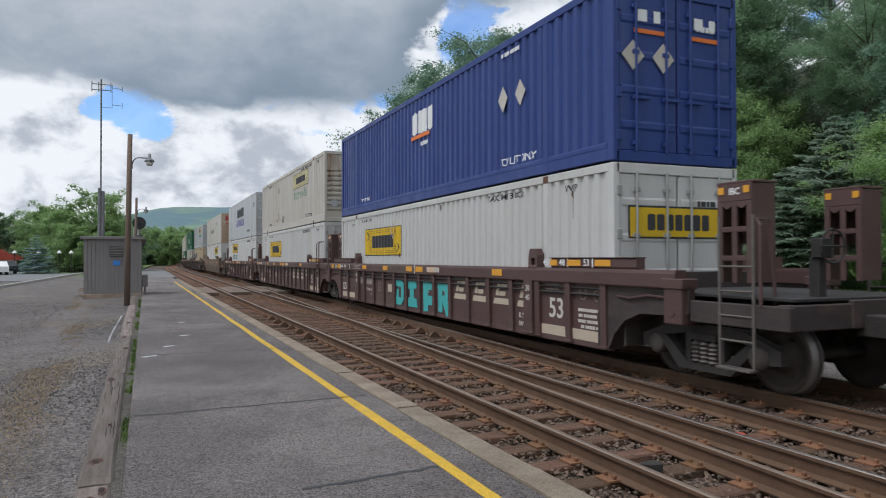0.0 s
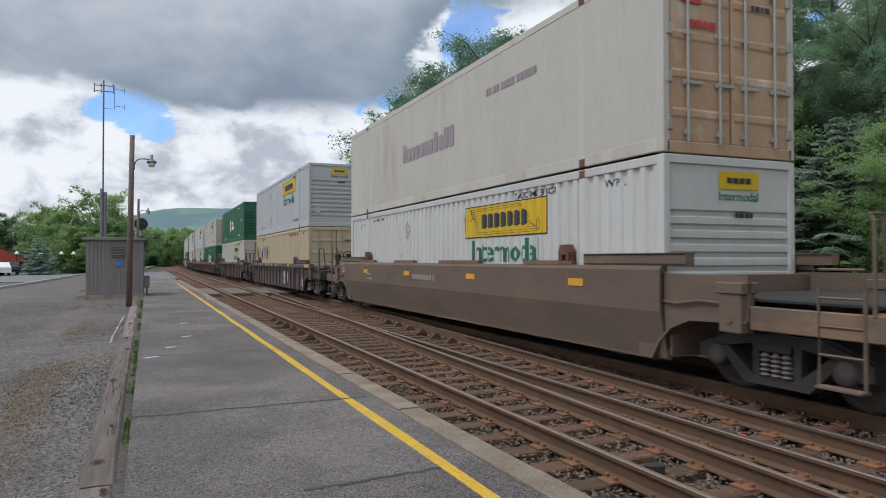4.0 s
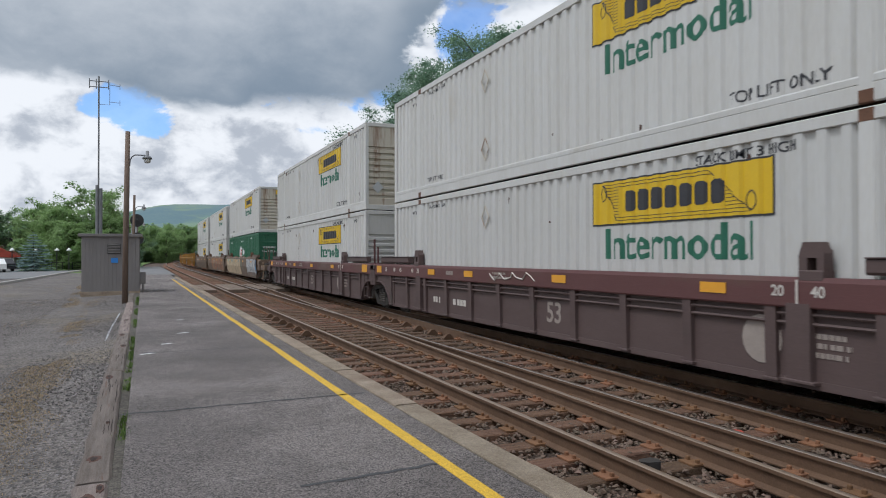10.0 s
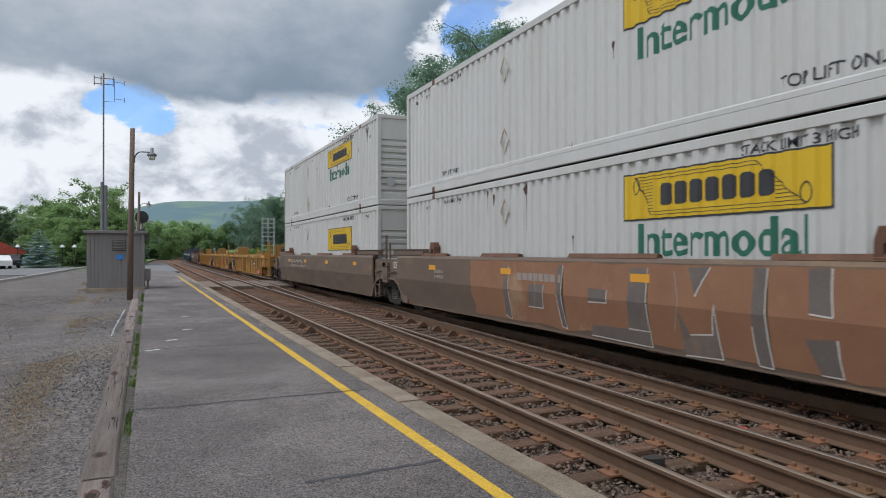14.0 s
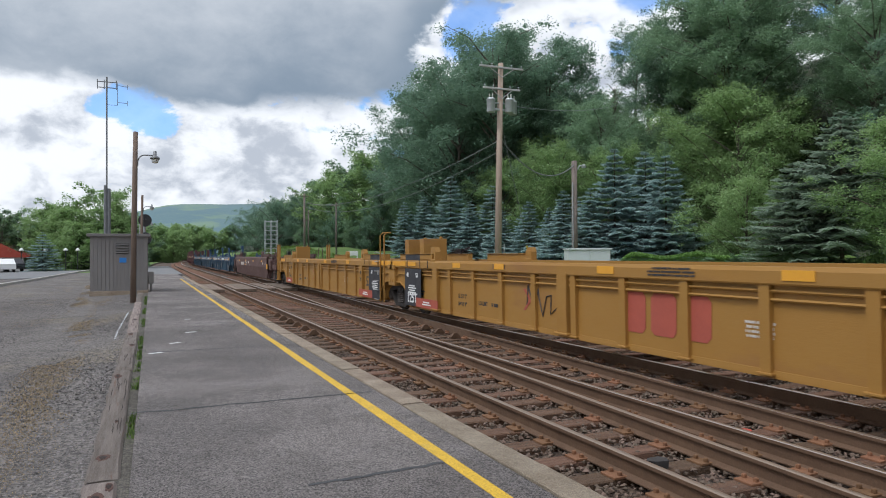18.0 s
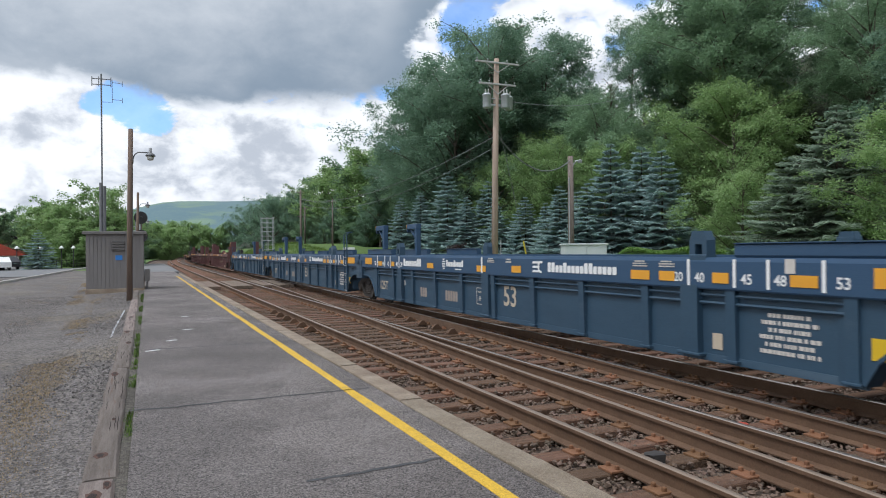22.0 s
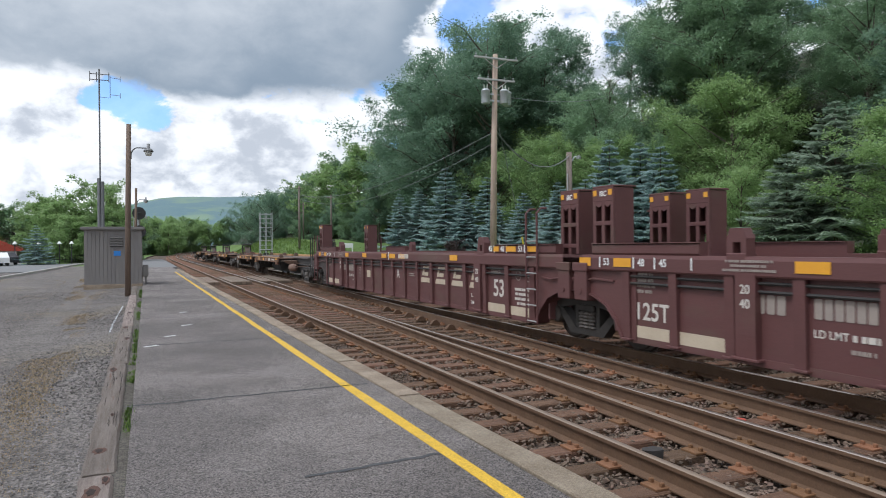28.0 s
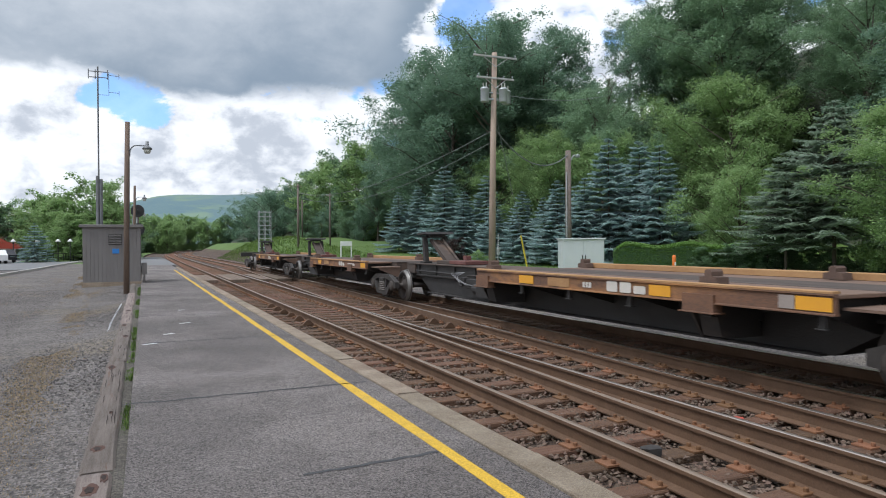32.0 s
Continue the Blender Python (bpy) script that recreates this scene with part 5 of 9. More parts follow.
            part("railway_mark", sl, car, Matrix.Translation((xw, between(y, style), zw + 0.10)) @ SIDE, "faded cream painted mark")
    if style == "maroon":
        bars(car, 0.5, 0.12, 1, "marking", 0.6, zs, xs, seed=7)
        bars(car, 0.7, 0.14, 2, "marking", 1.6, zs, xs, seed=8)
        plaque(car, "notice", 0.2, 0.34, "marking", -7.4, 0.62, xw)
        plaque(car, "reflector", 1.0, 0.13, "reflector", -8.75, zs, xs)
        bars(car, 0.5, 0.2, 2, "marking_dim", 5.6, zw, xw, seed=9)
    if style == "red":
        words(car, "53", 0.5, "marking_dim", -0.9, zw - 0.05, xw)
        for y, tx in ((-5.35, "20"), (-5.85, "40")):
            words(car, tx, 0.17, "marking", y, zs, xs - 0.004)
        plaque(car, "white_tick", 0.025, 0.26, "marking", -5.6, zs, xs - 0.004)
        for y, tx in ((8.1, "53"), (7.4, "48"), (6.9, "45"), (6.0, "40"), (5.6, "20")):
            write(car, tx, 0.16, "marking", y, zs, xs - 0.002)
        plaque(car, "reflector", 0.42, 0.2, "reflector", 8.75, zs, xs)
        plaque(car, "reflector", 0.55, 0.24, "reflector", -8.5, zs, xs)
        stencil(car, 0.7, 0.16, 2, "marking_dim", 1.2, zs, xs, seed=63)
        stencil(car, 0.5, 0.16, 1, "marking_dim", 3.6, zs, xs, seed=64)
        bars(car, 0.5, 0.24, 1, "marking", 4.7, zw - 0.1, xw, seed=10)
        bars(car, 0.9, 0.24, 1, "marking", 3.7, zw - 0.1, xw, seed=11)
        bars(car, 0.6, 0.3, 3, "marking_dim", -5.6, zw, xw, seed=12)
        part("round_mark", kept("roundm", lambda: mesh("round_mark", [prism([(0.28 * math.cos(a * 0.35), 0.28 * math.sin(a * 0.35)) for a in range(18)], "z", 0, 0.005)], "marking_dim")), car, Matrix.Translation((xw, -5.05, zw)) @ SIDE, "faded round painted emblem")
    if style == "yellow":
        write(car, "53", 0.46, "ink", -6.62, zw - 0.02, xw - 0.002)
        for e, kind in ((-1, near_end), (1, far_end)):
            for yy, tx in ((7.42, "53"), (6.9, "48")) if kind != "joint" else ():
                write(car, tx, 0.2, "ink", e * yy, 1.05, xw)
            for yy in (8.0, 7.05, 6.5):
                plaque(car, "seam", 0.025, z2 - z1, "black_paint", e * yy, zs, xs)
            plaque(car, "reflector", 1.1, 0.13, "reflector", e * 8.7, zs, xs)
            bars(car, 0.5, 0.14, 2, "ink", e * 7.3, 0.68, xw, seed=15)
            if kind != "joint":
                plaque(car, "red_band", 1.5, 0.24, "red_band", e * 6.9, 0.42, -1.468, label="faded red warning band")
                bars(car, 0.7, 0.12, 2, "white", e * 6.9, 0.42, -1.474, seed=14)
                badge = kept("hex_badge", lambda: mesh("badge", [prism([(0.058 * math.sin(q * 1.0472), 0.072 * math.cos(q * 1.0472)) for q in range(6)][::-1], "z", 0, 0.004)], "marking"))
                b = part("badge", badge, car, Matrix.Translation((xw, e * 7.39, 0.88)) @ SIDE, "small pale hexagonal badge")
                part("badge_mark", kept("badge_mark", lambda: mesh("badge_mark", [prism([(-0.03, -0.02), (0.03, -0.02), (0.03, 0.02), (-0.03, 0.02)], "z", 0.004, 0.006)], "black_paint")), b)
                stencil(car, 0.16, 0.03, 1, "ink", e * 7.37, 0.77, xw, seed=61)
                stencil(car, 0.42, 0.09, 2, "ink", e * 6.95, 0.60, xw, seed=62)
                stencil(car, 0.34, 0.06, 1, "ink", e * 7.84, 1.06, xw, seed=63)
                plaque(car, "tag", 0.075, 0.15, "logo_yellow", e * 7.69, 0.87, xw, label="bright yellow notice tag")
                continue
            plaque(car, "black_panel", 1.22, 1.0, "black_paint", e * 7.60, 0.80, -1.462, label="black painted end panel")
            plaque(car, "black_panel", 1.1, 0.16, "black_paint", e * 7.65, z2 + 0.08, -1.445)
            words(car, "48", 0.17, "white", e * 7.65 + 0.35, 1.12, -1.470)
            words(car, "53", 0.17, "white", e * 7.65 - 0.35, 1.12, -1.470)
            plaque(car, "reflector", 0.6, 0.11, "reflector", e * 7.65, (z1 + z2) / 2, -1.476)
            plaque(car, "red_band", 1.5, 0.24, "red_band", e * 6.6, 0.42, -1.468, label="faded red warning band")
            bars(car, 0.7, 0.3, 5, "white", e * 7.65, 0.72, -1.470, seed=13)
            bars(car, 0.7, 0.12, 2, "white", e * 6.6, 0.42, -1.474, seed=14)
        words(car, "125T", 0.36, "white", 7.65, 0.5, -1.471) if far_end == "joint" else None
        write(car, "45", 0.17, "ink", -6.82, zw + 0.36, xw)
        write(car, "40", 0.16, "ink", -6.05, zw + 0.26, -1.479)
        write(car, "20", 0.16, "ink", -6.05, zw + 0.04, -1.479)
        if near_end != "joint":
            plaque(car, "black_panel", 1.05, 0.28, "black_paint", between(-4.1, style), zw + 0.12, xw, label="black data panel with white stencils")
            stencil(car, 0.98, 0.2, 1, "white", between(-4.1, style), zw + 0.12, xw - 0.008, seed=15)
        write(car, "IL 53' 1\"", 0.14, "ink", between(5.1, style), zw - 0.1, xw)
        write(car, "IW 8' 9\"", 0.14, "ink", between(5.1, style), zw - 0.28, xw)
        write(car, "LD LMT", 0.13, "ink", between(3.9, style) + 0.25, zw - 0.2, xw)
        stencil(car, 0.45, 0.13, 1, "ink", between(3.9, style) - 0.32, zw - 0.2, xw, seed=88)
        plaque(car, "red_band", 2.3, 0.22, "red_band", -6.75, 0.40, xw, label="faded red warning band")
        stencil(car, 0.6, 0.12, 2, "marking", -6.3, 0.40, xw - 0.007, seed=65)
        plaque(car, "black_panel", 0.34, 0.30, "black_paint", -7.45, zw - 0.02, xw)
        stencil(car, 0.9, 0.16, 1, "ink", 2.6, zs, xs, seed=66)
        stencil(car, 1.3, 0.14, 3, "ink", -2.4, zs, xs, seed=67)
        stencil(car, 0.5, 0.22, 4, "marking", -3.8, zw - 0.04, xw, seed=68)
        x = kept("cross_mark", lambda: mesh("cross_mark", [prism([(-0.26, -0.2), (-0.18, -0.2), (0.26, 0.2), (0.18, 0.2)], "z", 0, 0.004), prism([(-0.26, 0.2), (-0.18, 0.2), (0.26, -0.2), (0.18, -0.2)], "z", 0.004, 0.008)], "red_band"))
        part("cross_mark", x, car, Matrix.Translation((xw, 1.5, zw)) @ SIDE, "faded red painted cross")
    if style == "blue":
        d = {369: -0.22, 388: -0.6}.get(int(mid), 0.0)
        lone = int(mid) == 388
        if not lone:
            write(car, "53", 0.56, "cream_band", -0.62 + d * 0.5, zw, xw)
        plaque(car, "white_tick", 0.06, 0.34, "white", 0.42 + d * 0.5, zs, xs - 0.001)
        glyphs(car, 16, 1.95, 0.17, "white", -3.15 + d, zs, xs - 0.002, seed=18)
        mark = kept("stripes", lambda: mesh("railway_mark", [prism([(-0.2, -0.1 + 0.08 * q), (0.02 + 0.02 * q, -0.1 + 0.08 * q), (0.05 + 0.02 * q, -0.06 + 0.08 * q), (-0.17, -0.06 + 0.08 * q)], "z", 0, 0.004) for q in range(3)] + [prism([(0.10 + 0.11 * math.cos(a), 0.11 * math.sin(a)), (0.10 + 0.11 * math.cos(a + 0.5), 0.11 * math.sin(a + 0.5)), (0.10 + 0.07 * math.cos(a + 0.5), 0.07 * math.sin(a + 0.5)), (0.10 + 0.07 * math.cos(a), 0.07 * math.sin(a))], "z", 0, 0.004) for a in [1.0 + 0.5 * k for k in range(8)]], "white"))
        part("railway_mark", mark, car, Matrix.Translation((xs - 0.002, -1.85 + d, zs)) @ SIDE, "white striped painted mark")
        globe = kept("globe", lambda: mesh("globe_mark", [prism([(-0.10 * c, -0.13 + 0.055 * q), (0.10 * c, -0.13 + 0.055 * q), (0.10 * c, -0.10 + 0.055 * q), (-0.10 * c, -0.10 + 0.055 * q)], "z", 0, 0.004) for q, c in enumerate((0.5, 0.9, 1.0, 0.9, 0.5))], "white"))
        part("globe_mark", globe, car, Matrix.Translation((xs - 0.002, 2.45 + d, zs)) @ SIDE, "white striped globe mark")
        glyphs(car, 11, 0.95, 0.15, "white", 1.82 + d, zs + 0.01, xs - 0.002, seed=20)
        stencil(car, 0.55, 0.05, 1, "white", 1.62 + d, zs - 0.12, xs - 0.002, seed=85)
        glyphs(car, 9, 1.33, 0.20, "white", 4.58 + d, zs, xs - 0.002, seed=19)
        glyphs(car, 3, 0.46, 0.24, "marking_dim", (4.0 if not lone else 3.42), 0.60, xw, seed=86, low=1.0)
        glyphs(car, 5, 0.72, 0.24, "marking_dim", 2.23, 0.60, xw, seed=87, low=1.0)
        if lone:
            for q, tx in ((0.90, "LD LMT 116,300"), (0.77, "LT WT 138,400")):
                write(car, tx, 0.12, "marking", 2.12, q, xw)
            write(car, "PER UNIT", 0.13, "marking", 0.80, 0.93, xw)
        write(car, {350: "B", 369: "C"}.get(int(mid), "A"), 0.18, "marking", 5.4, 0.78, xw)
        plate_box(car, 0.72 if not lone else 0.28, zw - 0.05, xw, 0.30, 0.36, "marking")
        for y, w, d in ((0.45, 0.42, -0.08), (-1.05, 0.36, -0.06), (-4.65, 0.4, -0.06), (-5.2, 0.3, -0.06), (-6.15, 0.26, -0.06), (-7.32, 0.34, -0.06), (-8.55, 0.9, 0.0), (2.95 if int(mid) == 388 else 3.3, 0.4, -0.06), (6.15, 0.26, -0.06), (7.32, 0.34, -0.06), (8.5, 0.7, 0.0)):
            plaque(car, "reflector", w, 0.13 if d else 0.2, "reflector", y, zs + d, xs)
        for e in (-1, 1):
            for y, tx in ((5.42, "20"), (5.80, "40"), (6.55, "45"), (7.02, "48"), (7.78, "53")):
                write(car, tx, 0.17, "white", e * y, zs - 0.07, xs - 0.003)
            for y in (5.61, 6.37, 6.86, 7.56):
                plaque(car, "white_tick", 0.045, 0.34, "white", e * y, zs, xs - 0.001)
        for y, n in ((-0.75, 2), (-4.65, 3), (-5.2, 3), (0.0, 3)):
            stencil(car, 0.34, 0.10, n, "marking", y, zs + 0.10, xs - 0.001, seed=70 + n)
        plaque(car, "notice", 0.16, 0.20, "cream_band", -6.0, 0.5, xw)
        plaque(car, "notice", 0.13, 0.16, "marking", -7.15, zs + 0.1, xs)
        bars(car, 0.9, 0.5, 6, "marking", -7.2, zw - 0.05, xw, seed=21)
        plaque(car, "reflector", 0.20, 0.22, "logo_yellow", -8.12, 0.66, -1.404)
        write(car, "125T", 0.36, "cream_band", 7.25, zw - 0.1, xw) if far_end == "joint" else None
    if style == "sloped":
        glyphs(car, 3, 0.56, 0.24, "marking", 4.35, 1.08, xs, seed=22, low=1.0)
        glyphs(car, 5, 0.80, 0.24, "marking", 3.52, 1.08, xs, seed=23, low=1.0)
        write(car, "B", 0.16, "marking_dim", 5.22, 1.08, xs)
        glyphs(car, 3, 0.22, 0.13, "marking", 0.37, 1.19, xs, seed=24, low=1.0)
        glyphs(car, 5, 0.28, 0.13, "marking", 0.08, 1.19, xs, seed=25, low=1.0)
        write(car, "LD LMT", 0.12, "marking_dim", -0.3, 1.0, xs)
        stencil(car, 0.66, 0.09, 1, "marking", 2.05, 1.20, xs, seed=26)
        ring_mark(car, 1.55, 1.14, xs, 0.20, "marking")
        plaque(car, "reflector", 0.42, 0.12, "reflector", 2.15, 1.02, xs - 0.001)
        for y, tx in ((8.05, "53"), (7.4, "48"), (6.95, "45")):
            write(car, tx, 0.13, "marking_dim", y, 1.25, xs)
            plaque(car, "white_tick", 0.02, 0.16, "marking", y + 0.13, 1.25, xs)
        for q, tx in ((1.33, "40"), (1.18, "20")):
            write(car, tx, 0.14, "marking", 6.12, q, xs)
        stencil(car, 0.42, 0.22, 4, "marking_dim", 6.6, 1.24, xs, seed=27)
        plaque(car, "reflector", 0.5, 0.3, "reflector", -8.35, 1.0, xs)
        write(car, "53", 0.2, "marking", -7.6, 1.15, xs)
        write(car, "48", 0.2, "marking", -6.6, 1.15, xs)
    if style == "tan":
        words(car, "125T", 0.27, "marking", 8.62, 1.30, -1.406)
        if near_end == far_end:
            bars(car, 1.7, 0.24, 1, "marking_dim", 0.6, 1.22, xs, seed=24)
            bars(car, 0.9, 0.26, 2, "marking_dim", 5.2, 1.15, xs, seed=3)
        for y, l in ((5.6, 1.5), (2.2, 1.6), (-1.4, 2.2), (-5.2, 1.6)):
            part("rust_strip", kept(("rstrip", l), lambda: mesh("rust_strip", [prism([(-1.47, z2 + 0.002), (-1.34, z2 + 0.002), (-1.36, z2 + 0.05), (-1.43, z2 + 0.07)], "y", -l / 2, l / 2)], "rust")), car, (0, y, 0))


CY = 2.885  # a container's height


def corrugated(n_len, z0, z1, x, s, pitch, depth):
    """A corrugated wall along y, its waves standing in from x."""
    vs, fs = [], []
    ys = []
    n = int(n_len / pitch)
    p = n_len / n
    for k in range(n):
        a = -n_len / 2 + k * p
        ys += [(a, 0), (a + 0.38 * p, 0), (a + 0.50 * p, 1), (a + 0.88 * p, 1)]
    ys.append((n_len / 2, 0))
    for y, d in ys:
        xx = x - s * depth * d
        vs += [(xx, y, z0), (xx, y, z1)]
    for k in range(len(ys) - 1):
        f = [2 * k, 2 * k + 2, 2 * k + 3, 2 * k + 1]
        fs.append(f if s > 0 else f[::-1])
    return vs, fs


WAVE = (16.15 - 0.24) / int((16.15 - 0.24) / 0.285)


def wave(y):
    """How deep a container's corrugated side lies at a place along it, 0 to 1."""
    t = ((y + (16.15 - 0.24) / 2) / WAVE) % 1.0
    return 0.0 if t < 0.38 else (t - 0.38) / 0.12 if t < 0.5 else 1.0 if t < 0.88 else (1.0 - t) / 0.12


def drape(ob, yc):
    """Lays flat paint onto the corrugated side, folded where the waves fold."""
    def make():
        bm = bmesh.new()
        bm.from_mesh(ob.data)
        xs = [v.co.x for v in bm.verts]
        first = math.floor((yc - max(xs) + 7.955) / WAVE) - 1
        last = math.ceil((yc - min(xs) + 7.955) / WAVE) + 1
        for k in range(first, last):
            for f in (0.0, 0.38, 0.5, 0.88):
                cut = yc - ((k + f) * WAVE - 7.955)
                if min(xs) < cut < max(xs):
                    bmesh.ops.bisect_plane(bm, geom=bm.verts[:] + bm.edges[:] + bm.faces[:], plane_co=(cut, 0, 0), plane_no=(1, 0, 0))
        for v in bm.verts:
            v.co.z -= 0.0125 + 0.043 * wave(yc - v.co.x)
        me = bpy.data.meshes.new(ob.data.name)
        bm.to_mesh(me)
        bm.free()
        for m in ob.data.materials:
            me.materials.append(m)
        return me
    ob.data = kept(("drape", ob.data.name, round(yc, 3)), make)
    return ob


def banner(w, h):
    """The drawn ribbon of thin lines round the name on a company panel."""
    sh = []
    for k in range(13):
        v = -0.40 + 0.80 * k / 12
        a, b = -0.42 + 0.12 * (0.4 - v), 0.20 + 0.20 * (0.4 - v) / 0.8
        runs = [(a, b)] if abs(v) > 0.33 else [(a, -0.31), (0.28, b)]
        for p, q in runs:
            if q - p > 0.01:
                sh.append(prism([(p * w, v * h - 0.004), (q * w, v * h - 0.004), (q * w, v * h + 0.004), (p * w, v * h + 0.004)], "z", 0, 0.013))
    for p0, p1 in (((-0.42, 0.40), (-0.325, -0.40)), ((0.20, 0.40), (0.40, -0.40))):
        sh.append(prism([(p0[0] * w - 0.008, p0[1] * h), (p1[0] * w - 0.008, p1[1] * h), (p1[0] * w + 0.008, p1[1] * h), (p0[0] * w + 0.008, p0[1] * h)], "z", 0, 0.014))
    for cx, cy in ((-0.42, 0.22), (0.40, -0.22)):
        ring = [(cx * w + 0.10 * math.cos(a * 0.5236), cy * h + 0.13 * math.sin(a * 0.5236)) for a in range(13)]
        inner = [(cx * w + 0.085 * math.cos(a * 0.5236), cy * h + 0.112 * math.sin(a * 0.5236)) for a in range(13)]
        sh += [prism([ring[i], ring[i + 1], inner[i + 1], inner[i]], "z", 0, 0.0145) for i in range(12)]
    return mesh("logo_mark", sh, "ink")


def container(u, z, paint, end, length=16.15, flat=False, logo="", ahead=False, end_paint=None, label=""):
    """A 53-foot box; end: 'doors' with lock rods or 'ribbed' pressed wall towards the front of the train."""
    g = thing("shipping_container", None, None, label, "container", "containers on the train")
    ROLLING.append((g, u))
    w, L = 1.28, length / 2
    ep = end_paint or paint
    metal = ep if paint in ("c_blue", "c_green") else "rod"
    for s in (-1, 1):
        if flat:
            part("side_wall", kept(("cflat", s, paint), lambda: mesh("side_wall", [box(s * (w - 0.02), 0, CY / 2, 0.03, length - 0.2, CY - 0.3)], paint)), g)
        else:
            part("side_wall", kept(("cwall", s, paint), lambda: mesh("side_wall", [corrugated(length - 0.24, 0.16, CY - 0.12, s * (w - 0.012), s, 0.285, 0.043)], paint)), g)
        part("top_rail", kept(("ctop", s, paint), lambda: mesh("top_rail", [box(s * (w - 0.03), 0, CY - 0.08, 0.06, length - 0.3, 0.14)], paint)), g)
        part("bottom_rail", kept(("cbot", s, paint), lambda: mesh("bottom_rail", [box(s * (w - 0.035), 0, 0.12, 0.07, length - 0.3, 0.20)], paint)), g)
        if not flat:
            part("rail_lip", kept(("clip", s, paint), lambda: mesh("rail_lip", [prism([(s * (w - 0.02), 0.222), (s * (w - 0.002), 0.222), (s * (w - 0.002), 0.29), (s * (w - 0.014), 0.31), (s * (w - 0.02), 0.31)], "y", -L + 0.17, L - 0.17)], paint)), g)
        for e in (-1, 1):
            part("corner_post", kept(("cpost", s, e, paint), lambda: mesh("corner_post", [box(s * (w - 0.06), e * (L - 0.08), CY / 2, 0.12, 0.16, CY - 0.02)], paint)), g)
            part("lift_post", kept(("clift", s, e, paint), lambda: mesh("lift_post", [box(s * (w - 0.025), e * 6.1, CY / 2, 0.056, 0.17, CY - 0.06)], "rod" if flat else paint)), g)
            for zz in (0.09, CY - 0.09):
                part("corner_casting", kept(("ccast", paint), lambda: mesh("corner_casting", [box(0, 0, 0, 0.18, 0.18, 0.15)], "rust" if paint not in ("c_blue", "c_green") else paint)), g, (s * (w - 0.085), e * 6.1, zz))
    part("roof", kept(("croof", paint), lambda: mesh("roof", [box(0, 0, CY - 0.06, 2 * w - 0.08, length - 0.12, 0.05)], paint)), g)
    part("floor", kept("cfloor", lambda: mesh("floor", [box(0, 0, 0.12, 2 * w - 0.16, length - 0.2, 0.1)], "black_steel")), g)
    part("back_wall", kept(("cback", paint), lambda: mesh("back_wall", [box(0, L - 0.06, CY / 2, 2 * w - 0.24, 0.06, CY - 0.1)], paint)), g)
    if end == "doors":
        for s in (-1, 1):
            d = part("door", kept(("cdoor", s, ep), lambda: mesh("door", [box(s * 0.585, -L + 0.05, CY / 2, 1.14, 0.06, CY - 0.36)], ep)), g)
            for k in range(4):
                part("door_rib", kept(("crib", s, k, ep), lambda: mesh("door_rib", [prism([(-L + 0.022, 0.50 + k * 0.56), (-L + 0.004, 0.54 + k * 0.56), (-L + 0.004, 0.62 + k * 0.56), (-L + 0.022, 0.66 + k * 0.56)], "x", s * 0.585 - 0.53, s * 0.585 + 0.53)], ep)), d)
            for k, x in enumerate((0.25, 0.85)):
                part("lock_rod", kept(("crod", s, k, metal), lambda: mesh("lock_rod", [tube([(s * x, -L - 0.03, 0.16), (s * x, -L - 0.03, CY - 0.14)], 0.02, 6), box(s * x + 0.12, -L - 0.03, 1.02, 0.3, 0.03, 0.05)] + [box(s * x, -L - 0.012, 0.3 + 0.72 * q, 0.14, 0.03, 0.07) for q in range(4)], metal)), d)
            for q in range(4):
                part("hinge", kept(("chinge", s, q, metal), lambda: mesh("hinge", [box(s * 1.17, -L + 0.01, 0.4 + 0.68 * q, 0.10, 0.05, 0.16)], metal)), d)
        part("door_sill", kept(("cdsill", ep), lambda: mesh("door_sill", [box(0, -L + 0.06, 0.09, 2.44, 0.12, 0.17)], ep)), g)
        part("door_header", kept(("cdhead", ep), lambda: mesh("door_header", [box(0, -L + 0.06, CY - 0.09, 2.44, 0.12, 0.17)], ep)), g)
        if ahead:
            e = plaque(g, "logo_panel", 2.0, 0.52, "ink", 0, 0, 0, True, "yellow company panel across the doors")
            e.matrix_basis = Matrix.Translation((0, -L + 0.002, 1.95)) @ END
            plaque(e, "logo_field", 1.94, 0.46, "logo_yellow", 0, 0, 0, thick=0.010).matrix_basis = Matrix.Identity(4)
            blocks(e, 7, 1.3, 0.26, "ink", 0, 0, 0, seed=53, low=1.0, thick=0.014, at=Matrix.Identity(4))
        bars(g, 0.7, 0.16, 1, "ink" if paint not in ("c_green", "c_blue") else "white", 0, 0, 0, True, 31).matrix_basis = Matrix.Translation((0.6, -L + 0.004, CY - 0.62)) @ END
    else:
        def ribbed():
            prof = [(-0.0, 0.12)]
            z0, n = 0.3, 9
            p = (CY - 0.78 - z0) / n
            for k in range(n):
                a = z0 + k * p
                prof += [(0.0, a), (0.0, a + p * 0.42), (0.045, a + p * 0.55), (0.045, a + p * 0.85), (0.0, a + p * 0.97)]
            prof += [(0.0, CY - 0.1)]
            vs = []
            for y, zz in prof:
                vs += [(-w + 0.12, -L + 0.03 + y, zz), (w - 0.12, -L + 0.03 + y, zz)]
            fs = [[2 * i, 2 * i + 1, 2 * i + 3, 2 * i + 2] for i in range(len(prof) - 1)]
            return mesh("front_wall", [(vs, fs)], ep)
        part("front_wall", kept(("cfront", ep), ribbed), g)
